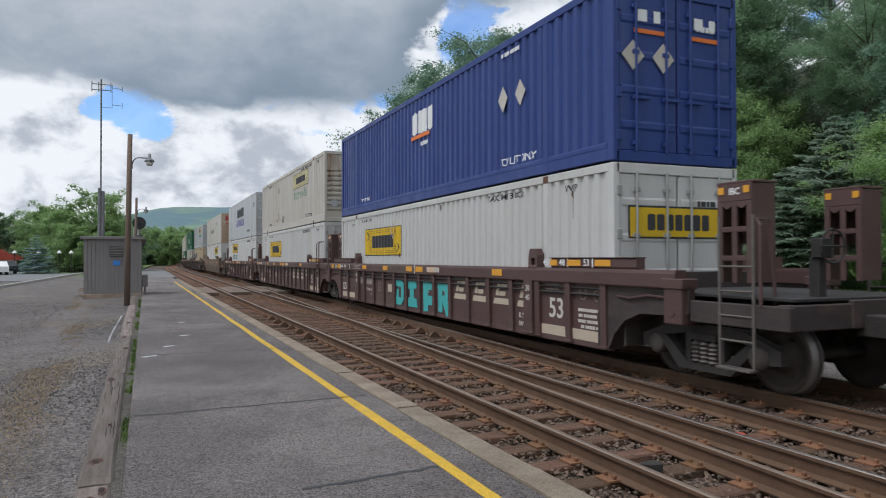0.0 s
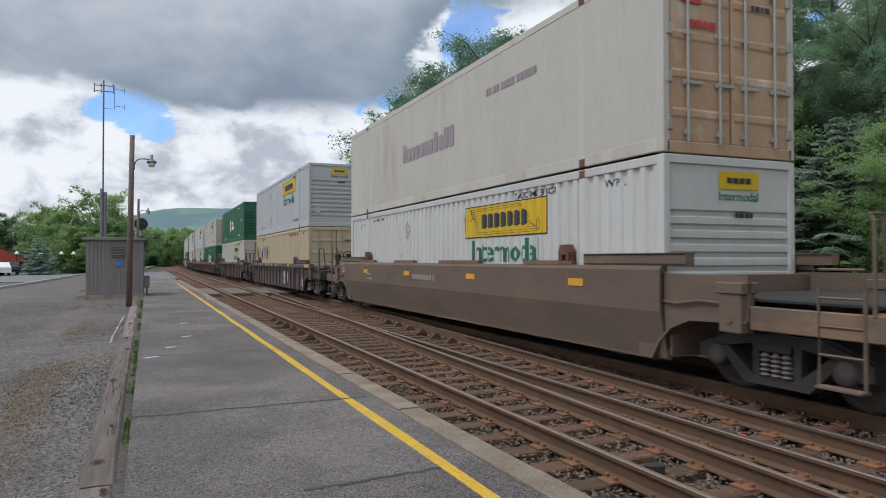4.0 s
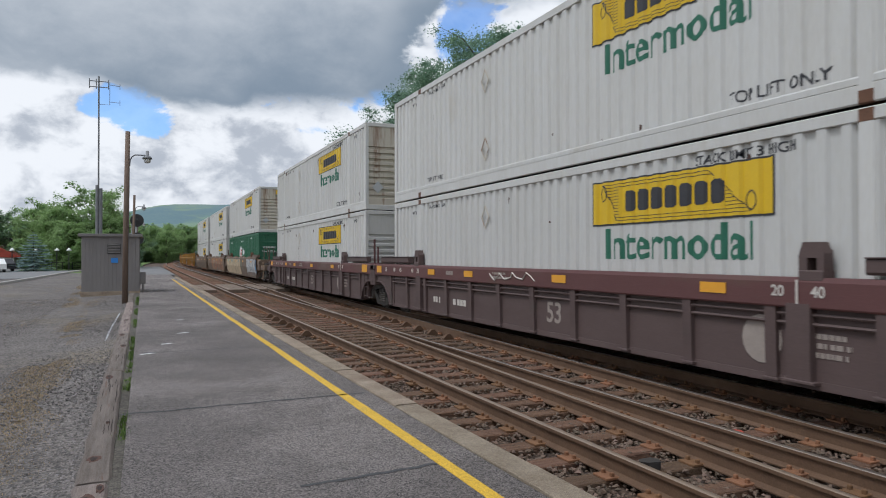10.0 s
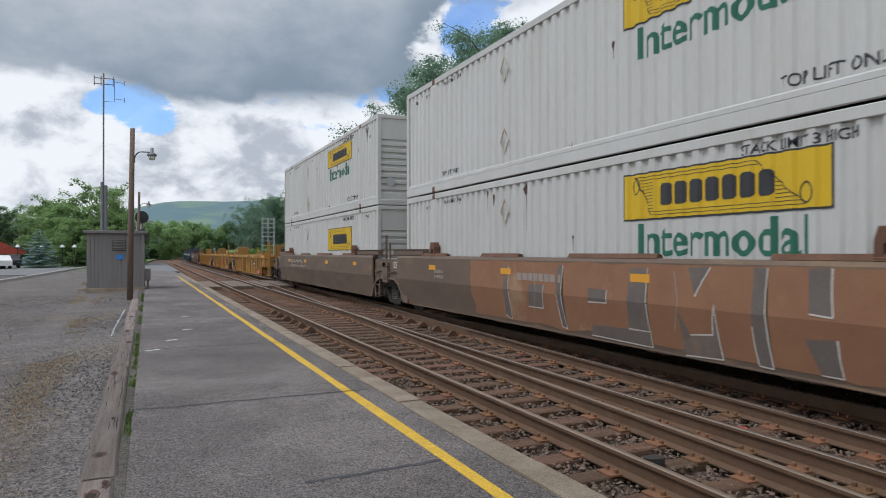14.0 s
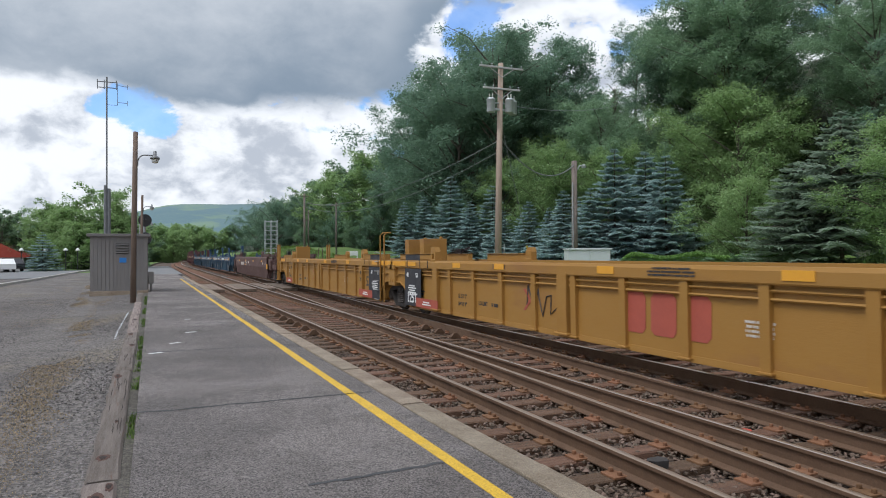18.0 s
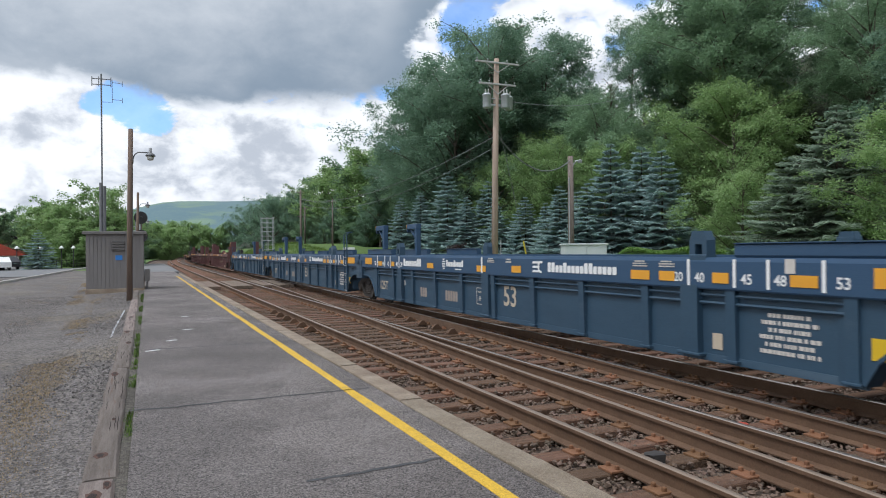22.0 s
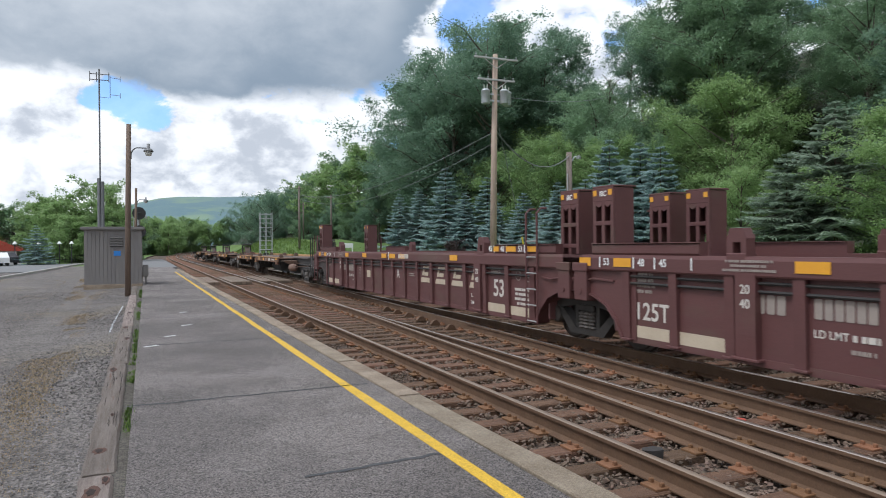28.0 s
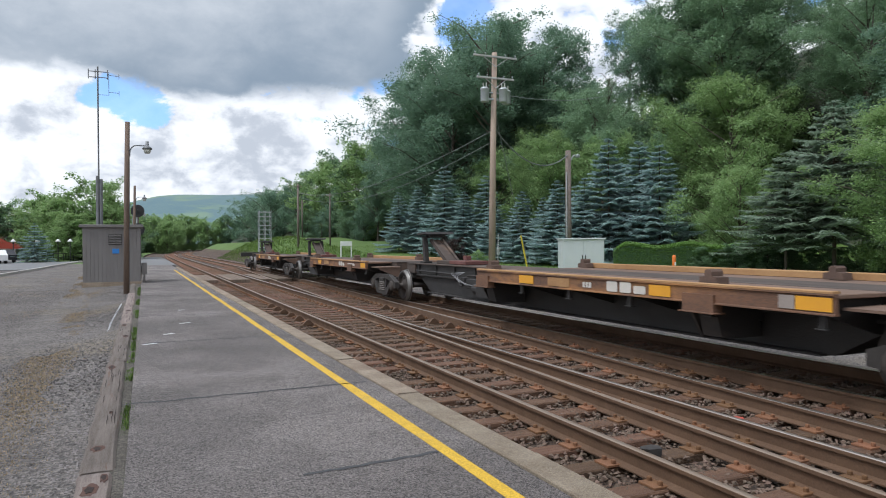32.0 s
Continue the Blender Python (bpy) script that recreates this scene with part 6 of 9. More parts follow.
        part("front_sill", kept(("cfsill", paint), lambda: mesh("front_sill", [box(0, -L + 0.06, 0.09, 2.36, 0.12, 0.17)], paint)), g)
        part("front_header", kept(("cfhead", paint), lambda: mesh("front_header", [box(0, -L + 0.06, CY - 0.07, 2.36, 0.12, 0.13)], paint)), g)
        if paint != "c_green":
            part("placard_holder", kept("diamond", lambda: mesh("placard_holder", [prism([(0.2 * math.cos(a), 0.2 * math.sin(a)) for a in (0, 1.571, 3.142, 4.712)], "z", 0, 0.008)], "c_grey")), g, Matrix.Translation((-0.85, -L + 0.02, 0.75)) @ END)
        bars(g, 0.6, 0.14, 1, "ink" if paint not in ("c_green", "c_blue") else "white", 0, 0, 0, True, 32).matrix_basis = Matrix.Translation((0.25, -L + 0.025, CY - 0.85)) @ END
    x = -w - 0.003

    def words(parent, text, size, mat, y, z, x, end=False):
        ob = write(parent, text, size, mat, y, z, x, end)
        return ob if flat or end else drape(ob, y)

    def glyphs(parent, n, w, h, mat, y, z, x, end=False, low=0.72, seed=1, thick=0.004, at=None):
        ob = blocks(parent, n, w, h, mat, y, z, x, end, low, seed, thick, at)
        return ob if flat or end or at else drape(ob, y)

    dark = paint in ("c_green", "c_blue")
    ink = "white" if dark else "ink"
    if not flat:
        words(g, "TOP LIFT ONLY", 0.2, ink, -5.0, 0.42, x)
        words(g, "TOP LIFT ONLY", 0.15, ink, 5.1, 0.42, x)
        if paint in ("c_white", "c_cream", "c_tan"):
            words(g, "STACK LIMIT 3 HIGH" if paint == "c_white" else "STACKING THREE HIGH ONLY", 0.17, ink, -4.5, CY - 0.27, x)
            words(g, "WTP", 0.17, ink, -6.9, CY - 0.32, x)
            words(g, "STACK LIMIT 3 HIGH" if paint == "c_white" else "STACKING THREE HIGH ONLY", 0.115, ink, 5.0, CY - 0.27, x)
            words(g, "WTP", 0.12, ink, 6.5, CY - 0.36, x)
        else:
            bars(g, 0.9, 0.14, 1, ink, -4.8, CY - 0.3, x, seed=33)
        for yy, zz in ((2.3, 0.75), (2.3, 2.2)) if not dark else ():
            part("placard_holder", kept("sdiamond", lambda: mesh("placard_holder", [prism([(0.18 * cx, 0), (0, 0.26 * cz), (0, 0.22 * cz), (0.15 * cx, 0)], "z", 0, 0.012) for cx in (-1, 1) for cz in (-1, 1)], "c_streak")), g, Matrix.Translation((x, yy, zz)) @ SIDE)
    if logo in ("panel", "panel_word", "panel_pale", "faded"):
        yc, zc = (3.35 if ahead else -3.25), (1.9 if logo == "panel" else 2.2)
        pw, ph = 3.5, 0.86 if logo == "panel" else 0.70
        box_mat = {"panel_pale": "logo_pale", "faded": "logo_pale"}.get(logo, "logo_yellow")
        p = plaque(g, "logo_panel", pw, ph, "ink", yc, zc, x, label="yellow company panel with dark bars")
        fld = plaque(p, "logo_field", pw - 0.05, ph - 0.05, box_mat, 0, 0, 0, thick=0.010)
        mk = tagged(part("logo_mark", kept(("banner", ph), lambda: banner(pw, ph)), p), kind="stuff")
        nm = blocks(p, 7, 2.0, ph * 0.44, "ink", 0, 0, 0, seed=52, low=1.0, thick=0.014)
        for ob in (fld, mk, nm):
            ob.matrix_basis = Matrix.Identity(4)
        for ob in (p, fld, mk, nm):
            if not flat:
                drape(ob, yc)
        if logo != "panel":
            words(g, "Intermodal", 0.66, "ink_green" if logo != "faded" else "faded_green", yc, zc - 0.66, x)
        if end == "ribbed":
            e = plaque(g, "logo_panel", 0.78, 0.26, "logo_yellow", 0.15, CY - 0.36, -L + 0.022, True, "small yellow company panel")
            e.matrix_basis = Matrix.Translation((0.15, -L + 0.022, CY - 0.34)) @ END
            k = bars(g, 0.6, 0.15, 1, "ink", 0, 0, 0, True, 35)
            k.matrix_basis = Matrix.Translation((0.15, -L + 0.014, CY - 0.34)) @ END
            k = words(g, "Intermodal", 0.18, "ink_green", 0, 0, 0, True)
            k.matrix_basis = Matrix.Translation((0.15, -L + 0.026, CY - 0.58)) @ END
    if logo == "barn":
        barn = kept("barn", lambda: mesh("logo_sign", [prism([(-0.61, -0.51), (0.61, -0.51), (0.61, 0.26), (0.32, 0.39), (0.0, 0.55), (-0.32, 0.39), (-0.61, 0.26)], "z", 0, 0.006)], "white"))
        b = part("logo_sign", barn, g, Matrix.Translation((x, 0.75, 1.6)) @ SIDE, "white sign with a red grid mark")
        mk = part("logo_mark", kept("barn_mark", lambda: mesh("logo_mark", [box(a, 0, 0.008, w2, 0.60, 0.006) for a, w2 in ((-0.33, 0.09), (-0.13, 0.10), (0.13, 0.10), (0.33, 0.09))] + [box(0, -0.02, 0.0095, 0.16, 0.10, 0.006), box(0.0, -0.24, 0.0095, 0.74, 0.10, 0.006)], "ink_red")), b)
        drape(b, 0.75), drape(mk, 0.75)
        glyphs(g, 3, 0.85, 0.44, "white", -0.75, 1.72, x, seed=36)
        glyphs(g, 5, 1.30, 0.40, "white", -0.85, 1.28, x, seed=37)
        words(g, "WARNING HIGH CUBE", 0.15, "white", -0.15, 2.45, x)
        words(g, "53'", 0.34, "white", -5.6, 1.2, x)
        bars(g, 0.9, 0.14, 1, "white", 6.2, 2.45, x, seed=38)
        for q, tx in ((-0.95, "WARNING"), (-1.2, "HIGH CUBE")):
            k = words(g, tx, 0.17, "white", 0, 0, 0, True)
            k.matrix_basis = Matrix.Translation((-0.62, -L - 0.004, CY + q)) @ END
    if logo == "hexagon":
        hx = kept("hexagon", lambda: mesh("logo_sign", [prism([(0.50 * math.cos(a + 0.5236), 0.55 * math.sin(a + 0.5236)) for a in [k * 1.0472 for k in range(6)]], "z", 0, 0.006)], "white"))
        b = part("logo_sign", hx, g, Matrix.Translation((x, 0.95, 1.42)) @ SIDE, "white hexagon sign with a red mark")
        mk = part("logo_mark", kept("hex_mark", lambda: mesh("logo_mark", [box(a, 0, 0.008, 0.1, 0.5, 0.006) for a in (-0.15, 0.15)] + [box(0, 0, 0.0095, 0.3, 0.09, 0.006)], "ink_red")), b)
        drape(b, 0.95), drape(mk, 0.95)
        glyphs(g, 3, 0.85, 0.38, "white", -0.55, 1.64, x, seed=40)
        glyphs(g, 5, 1.3, 0.36, "white", -0.7, 1.22, x, seed=41)
        words(g, "53'", 0.34, "white", -6.65, 1.5, x)
    if logo == "blue":
        glyphs(g, 4, 1.5, 0.6, "white", 0.0, 2.1, x, seed=42, low=1.0)
        plaque(g, "logo_stripe", 1.3, 0.1, "orange", 0.1, 1.72, x)
        bars(g, 0.9, 0.18, 1, "white", -0.2, 1.5, x, seed=43)
        for e in (-0.5, 0.5):
            b = bars(g, 0.62, 0.34, 1, "white", 0, 0, 0, True, 44)
            b.matrix_basis = Matrix.Translation((e * 1.15, -L - 0.002, CY - 0.55)) @ END
            p = plaque(g, "logo_stripe", 0.6, 0.07, "orange", 0, 0, 0, True)
            p.matrix_basis = Matrix.Translation((e * 1.15, -L - 0.002, CY - 0.80)) @ END
        for xx in (-0.9, -0.3):
            part("placard", kept("wdiamond", lambda: mesh("placard", [prism([(0.22 * math.cos(a), 0.24 * math.sin(a)) for a in (0, 1.571, 3.142, 4.712)], "z", 0, 0.008)], "c_cream")), g, Matrix.Translation((xx, -L - 0.004, CY - 1.2)) @ END)
        for yy in (-5.2, -4.5):
            part("placard", kept("wdiamond2", lambda: mesh("placard", [prism([(0.2 * math.cos(a), 0.26 * math.sin(a)) for a in (0, 1.571, 3.142, 4.712)], "z", 0, 0.008)], "c_cream")), g, Matrix.Translation((x, yy, 1.7)) @ SIDE)
    if logo == "plate":
        glyphs(g, 9, 3.9, 0.66, "ink", 0.05, 1.98, x, seed=45, low=0.85)
        words(g, "INTERMODAL", 0.76, "ink_violet", 0.05, 1.18, x)
        words(g, "53FT", 0.36, "ink", -7.1, 2.1, x)
        words(g, "TOP LIFT ONLY", 0.22, "ink", -4.4, 0.45, x)
        k = bars(g, 1.5, 0.36, 1, "ink", 0, 0, 0, True, 46)
        k.matrix_basis = Matrix.Translation((0.0, -L - 0.004, CY - 0.5)) @ END
    if logo == "crest":
        glyphs(g, 11, 3.6, 0.5, "faded_ink", 0.9, 1.45, x, seed=47)
        bars(g, 2.6, 0.26, 1, "faded_ink", -3.6, 2.05, x, seed=48)
        k = plaque(g, "notice", 0.34, 0.42, "ink_red", 0, 0, 0, True)
        k.matrix_basis = Matrix.Translation((-0.75, -L - 0.004, CY - 0.5)) @ END
        k = bars(g, 0.9, 0.2, 1, "ink_red", 0, 0, 0, True, 49)
        k.matrix_basis = Matrix.Translation((-0.55, -L - 0.006, CY - 1.0)) @ END
    RISE[g.name] = z
    return g


RISE = {}


def spine_car(near_truck, far_truck, deck0, deck1, hitch, first, last, marks=()):
    """One skeleton unit: a deep centre beam, a rusty deck for wheels or boxes, a folding hitch."""
    mid, gap = (near_truck + far_truck) / 2, far_truck - near_truck
    car = thing("spine_car", None, None, "empty black skeleton flat car with rusty orange decks", "railcar", "cars of the freight train")
    ROLLING.append((car, mid))
    h = gap / 2
    a, b = (-h - (2.0 if first else -0.5)), (h + (2.0 if last else -0.5))
    part("centre_beam", mesh("centre_beam", [prism([(-h + 1.25, 0.80), (-h + 2.1, 0.32), (h - 2.2, 0.32), (h - 1.25, 0.80)], "x", -0.43, 0.43), box(0, (a + b) / 2, 0.95, 0.92, b - a, 0.30)], "black_steel"), car)
    for s in (-1, 1):
        part("beam_flange", mesh("beam_flange", [box(s * 0.46, 0, 0.32, 0.20, gap - 4.4, 0.03), box(s * 0.47, 0, 0.79, 0.10, gap - 2.6, 0.05)], "black_steel"), car)
    part("beam_top", mesh("beam_top", [box(0, (a + b) / 2, 1.115, 1.08, b - a + 0.04, 0.03)], "beam_dust"), car, label="rust-dusted top flange of the beam")
    d0, d1 = deck0 - mid, deck1 - mid
    for k in range(5):
        y = d1 + 0.7 + k * (h - 0.9 - d1) / 5
        part("stiffener", kept("stiffener", lambda: mesh("stiffener", [prism([(-0.52, 1.10), (-0.46, 1.10), (-0.46, 0.80), (-0.49, 0.80)], "y", -0.015, 0.015)], "black_steel")), car, (0, y, 0))
    for e in (-1, 1):
        part("end_block", kept(("eblock", e), lambda: mesh("end_block", [box(0, e * -0.32, 0.96, 1.04, 0.66, 0.27), box(0, e * -0.30, 0.72, 0.5, 0.5, 0.2)], "beam_dust")), car, (0, b if e > 0 else a, 0), "dusty brown end casting over the wheel truck")
    for s in (-1, 1):
        part("deck", mesh("deck", [box(s * 0.94, (d0 + d1) / 2, 1.10, 0.84, d1 - d0, 0.05)], "deck_rust"), car, label="rust-brown steel deck")
        part("deck_edge", mesh("deck_edge", [prism([(s * 1.43, 1.13), (s * 1.36, 1.13), (s * 1.36, 1.10), (s * 1.39, 1.09), (s * 1.39, 0.925), (s * 1.34, 0.925), (s * 1.34, 0.90), (s * 1.43, 0.90), (s * 1.43, 0.915), (s * 1.405, 0.925), (s * 1.405, 1.10), (s * 1.43, 1.11)][::s], "y", d0, d1), box(s * 1.375, d0 + 0.02, 1.0, 0.06, 0.03, 0.19), box(s * 1.375, d1 - 0.02, 1.0, 0.06, 0.03, 0.19)], "deck_edge"), car)
        part("side_curb", mesh("side_curb", [prism([(s * 1.30, 1.131), (s * 1.425, 1.131), (s * 1.425, 1.15 if s < 0 else 1.22), (s * 1.415, 1.158 if s < 0 else 1.235), (s * 1.31, 1.158 if s < 0 else 1.235), (s * 1.30, 1.15 if s < 0 else 1.22)][::s], "y", d0 + 0.02, d1 - 0.02)], "deck_plank"), car, label="worn tan-orange side curb")
        part("low_step", kept(("low_step", s), lambda: mesh("low_step", [prism([(s * 0.5, 0.93), (s * 1.22, 0.95), (s * 1.22, 0.98), (s * 0.5, 0.99)][::s], "y", -0.72, 0.06), prism([(s * 0.5, 0.62), (s * 1.18, 0.90), (s * 1.18, 0.95), (s * 0.5, 0.95)][::s], "y", -0.70, -0.66)], "deck_rust")), car, (0, d0, 0), "low dusty plate beyond the end of the deck")
        n = int((d1 - d0) / 1.5)
        for k in range(n + 1):
            y = d0 + 0.2 + k * (d1 - d0 - 0.4) / n
            part("outrigger", kept(("outrigger", s), lambda: mesh("outrigger", [prism([(s * 0.4, 0.62), (s * 1.30, 0.88), (s * 1.36, 0.92), (s * 1.36, 1.05), (s * 0.4, 1.05)][::s], "y", -0.035, 0.035), box(s * 1.33, 0, 0.82, 0.05, 0.09, 0.16), box(s * 1.33, 0, 0.74, 0.10, 0.14, 0.015)], "black_steel")), car, (0, y, 0))
        for y in (d0 + (0.45 if first else 1.9), d1 - 0.3):
            part("corner_guide", kept(("fguide", s), lambda: mesh("corner_guide", [prism([(-0.16, 1.135), (0.16, 1.135), (0.15, 1.23), (0.06, 1.24), (0.06, 1.30), (0.035, 1.33), (-0.035, 1.33), (-0.06, 1.30), (-0.06, 1.24), (-0.15, 1.23)], "x", s * 1.16 - 0.10, s * 1.16 + 0.10)], "guide_rust")), car, (0, y, 0))
            part("corner_leg", kept(("fleg", s), lambda: mesh("corner_leg", [prism([(s * 0.9, 0.93), (s * 1.32, 0.93), (s * 1.28, 0.80), (s * 1.18, 0.46), (s * 1.0, 0.44), (s * 0.5, 0.44), (s * 0.5, 0.62)][::s], "y", -0.16, 0.16), prism([(s * 1.20, 0.80), (s * 1.33, 0.80), (s * 1.12, 0.42), (s * 1.02, 0.42)][::s], "y", 0.22, 0.27)], "black_steel")), car, (0, y, 0))
            part("bracket", kept(("fbracket", s), lambda: mesh("bracket", [prism([(-0.27, 0.79), (0.27, 0.79), (0.27, 1.02), (-0.27, 1.02)], "x", s * 1.37 - 0.075, s * 1.37 + 0.075), box(s * 1.38, 0, 0.785, 0.2, 0.62, 0.018)], "deck_edge")), car, (0, y, 0))
    for kind, lo, hi in marks:
        y, w = (lo + hi) / 2 - mid, hi - lo
        if kind == "glyph":
            glyphs(car, 3, w, 0.16, "marking", y, 1.02, -1.412, seed=97)
        elif kind == "number":
            bars(car, w, 0.15, 1, "marking", y, 1.01, -1.412, seed=50)
        elif kind == "size":
            words(car, "53", 0.17, "marking", y, 1.01, -1.412)
        else:
            plaque(car, "reflector" if kind == "reflector" else "paint_patch", w, 0.15, {"reflector": "reflector", "pale": "marking_dim", "tan": "deck_plank"}[kind], y, 1.015, -1.412)
    if first:
        part("air_tank", mesh("air_tank", [lathe([(0.0, -0.50), (0.13, -0.50), (0.185, -0.42), (0.20, -0.32), (0.20, 0.32), (0.185, 0.42), (0.13, 0.50), (0.0, 0.50)], "y", 20, (-0.78, d0 - 0.85, 0.62)), box(-0.60, d0 - 0.85, 0.85, 0.3, 0.5, 0.04), box(-0.72, d0 - 1.5, 0.68, 0.1, 0.12, 0.1), tube([(-0.7, d0 - 1.3, 0.68), (-0.66, d0 - 2.6, 0.72), (-0.5, d0 - 3.2, 0.74)], 0.015, 6)], "tank_rust", True), car, label="dusty brown air tank with rods")
    else:
        gear = part("brake_gear", kept("brake_gear", lambda: mesh("brake_gear", [box(-0.62, 0, 0.72, 0.3, 0.62, 0.24), box(-0.70, 0.5, 0.78, 0.16, 0.22, 0.16), lathe([(0.0, -0.16), (0.13, -0.16), (0.13, 0.16), (0.0, 0.16)], "y", 14, (-0.76, -0.4, 0.62)), box(-0.7, -0.95, 0.66, 0.5, 0.7, 0.4)], "black_steel")), car, (0, d1 + 1.6, 0), "black brake valve gear hung on the beam")
        for k in range(4):
            part("hose", kept(("hose", k), lambda: mesh("hose", [tube([(-0.62, -0.2 - 0.1 * k, 0.62 + 0.02 * k), (-0.84, 0.1 * k - 0.1, 0.70), (-0.86, 0.55 + 0.12 * k, 0.76 + 0.05 * k), (-0.78, 0.8 + 0.12 * k, 0.88 + 0.02 * k), (-0.62, 0.7, 0.98)], 0.010, 6)], "hose_grey")), gear)
    part("brake_pipe", mesh("brake_pipe", [tube([(-0.53, d1, 0.90), (-0.53, d1 + 2.25, 0.90), (-0.53, d1 + 2.42, 0.84), (-0.53, d1 + 2.62, 0.62), (-0.53, d1 + 2.76, 0.62), (-0.53, d1 + 2.98, 0.84), (-0.53, d1 + 3.15, 0.90), (-0.53, h - 1.3, 0.92)], 0.024, 6)], "black_steel"), car)
    y = hitch - mid
    e = -1 if y > 0 else 1
    t = part("hitch", kept(("hitch", e), lambda: mesh("hitch", [prism([(-0.36, 1.98), (-0.30, 2.05), (0.30, 2.02), (0.36, 1.96), (0.30, 1.96), (-0.30, 1.99)], "x", -0.45, 0.45), box(0, 0, 1.93, 0.5, 0.36, 0.10)] + [prism([(-0.16, 1.12), (0.02, 1.12), (0.10, 1.92), (-0.02, 1.92)], "x", q * 0.32 - 0.06, q * 0.32 + 0.06) for q in (-1, 1)] + [box(q * 0.32, -0.06, 1.16, 0.26, 0.34, 0.07) for q in (-1, 1)], "black_steel")), car, (0, y, 0), "raised black trailer hitch")
    part("strut", kept(("strut", e), lambda: mesh("strut", [prism([(e * 1.22, 1.13), (e * 1.50, 1.13), (e * 0.14, 1.86), (e * 0.02, 1.78)], "x", q * 0.16 - 0.035, q * 0.16 + 0.035) for q in (-1, 1)] + [prism([(e * 1.22, 1.13), (e * 1.40, 1.13), (e * 0.06, 1.82), (e * 0.02, 1.78)], "x", -0.13, 0.13), box(0, e * 1.25, 1.18, 0.6, 0.9, 0.10)], "beam_dust")), t, label="dusty sloping strut")
    if not first:
        part("lock_box", kept(("lock_box", e), lambda: mesh("lock_box", [box(0, e * 2.3, 1.19, 0.7, 1.0, 0.10), box(0.1, e * 2.0, 1.30, 0.16, 0.2, 0.14)], "lock_red")), t, label="faded red lock box")
    bogie(car, h)
    if first:
        bogie(car, -h)
        part("coupler", kept("fcoup", lambda: mesh("coupler", [box(0, -h - 2.2, 0.86, 0.3, 0.7, 0.28)], "truck")), car)
        part("end_sill", mesh("end_sill", [box(0, -h - 1.85, 1.05, 2.7, 0.3, 0.3), box(0, -h - 1.2, 1.2, 2.5, 1.2, 0.05), box(-0.6, -h - 1.6, 1.6, 0.5, 0.3, 0.7)], "black_steel"), car)
        for s in (-1, 1):
            part("handrail", mesh("handrail", [tube([(s * 1.3, -h - 1.9, 0.4), (s * 1.3, -h - 1.9, 2.1)], 0.025, 6), tube([(s * 1.3, -h - 1.5, 0.4), (s * 1.3, -h - 1.5, 2.1)], 0.025, 6), tube([(s * 1.3, -h - 1.9, 0.5), (s * 1.3, -h - 1.5, 0.5)], 0.02, 6), tube([(s * 1.3, -h - 1.9, 0.85), (s * 1.3, -h - 1.5, 0.85)], 0.02, 6)], "black_steel"), car)
    if last:
        part("end_sill", mesh("end_sill", [box(0, h + 1.85, 1.05, 2.7, 0.3, 0.3)], "black_steel"), car)
    return car


# the train from its front to its rear; places are metres along it
well_car("brown", -16.0, 2.8, "joint", "coupler", "ibc")
well_car("brown", 7.0, 26.3, "coupler", "joint", "ibc")
well_car("brown", 26.3, 45.1, "joint", "joint", "ibc", own_near=False)
well_car("brown", 45.1, 64.0, "joint", "coupler", "ibc", own_near=False)
well_car("tan", 67.7, 87.3, "coupler", "coupler")
well_car("maroon", 91.5, 110.4, "coupler", "coupler")
well_car("maroon", 114.4, 133.1, "coupler", "coupler")
well_car("red", 137.2, 155.8, "coupler", "joint")
well_car("red", 155.8, 174.5, "joint", "joint", own_near=False)
well_car("red", 174.5, 193.3, "joint", "coupler", own_near=False)
well_car("tan", 197.3, 216.1, "coupler", "joint")
well_car("tan", 216.1, 234.8, "joint", "joint", own_near=False)
well_car("tan", 234.8, 253.6, "joint", "coupler", own_near=False)
well_car("yellow", 258.0, 276.8, "coupler", "joint", "boxy", False)
well_car("yellow", 276.8, 295.6, "joint", "joint", "boxy", False, own_near=False)
well_car("yellow", 295.6, 314.1, "joint", "coupler", "boxy", False, own_near=False)
well_car("sloped", 318.1, 336.6, "coupler", "coupler", "", False)
well_car("blue", 340.6, 359.7, "coupler", "joint", "gallows", False)
well_car("blue", 359.7, 378.8, "joint", "joint", "gallows", False, own_near=False)
well_car("blue", 378.8, 397.2, "joint", "coupler", "gallows", False, own_near=False)
well_car("plum", 401.2, 419.5, "coupler", "joint", "ibc", False)
well_car("plum", 419.5, 437.9, "joint", "joint", "ibc", False, own_near=False)
well_car("plum", 437.9, 456.2, "joint", "coupler", "ibc", False, own_near=False)
spine_car(459.8, 475.2, 465.86, 474.2, 461.2, True, False, (("reflector", 466.24, 466.74), ("number", 466.87, 468.05), ("glyph", 468.34, 469.09), ("reflector", 470.6, 471.1), ("size", 469.8, 470.0), ("tan", 472.2, 472.9)))
spine_car(475.2, 490.25, 476.0, 483.9, 489.3, False, False, (("reflector", 476.1, 476.55), ("reflector", 478.56, 479.0), ("size", 480.0, 480.3), ("reflector", 481.68, 482.25), ("pale", 482.35, 482.8), ("glyph", 482.9, 483.6)))
spine_car(490.25, 507.1, 491.61, 499.95, 505.6, False, False, (("reflector", 491.64, 492.08), ("pale", 492.09, 492.3), ("reflector", 494.03, 494.46), ("glyph", 494.51, 495.46), ("number", 495.8, 496.1), ("tan", 496.45, 497.12), ("reflector", 497.61, 498.13)))
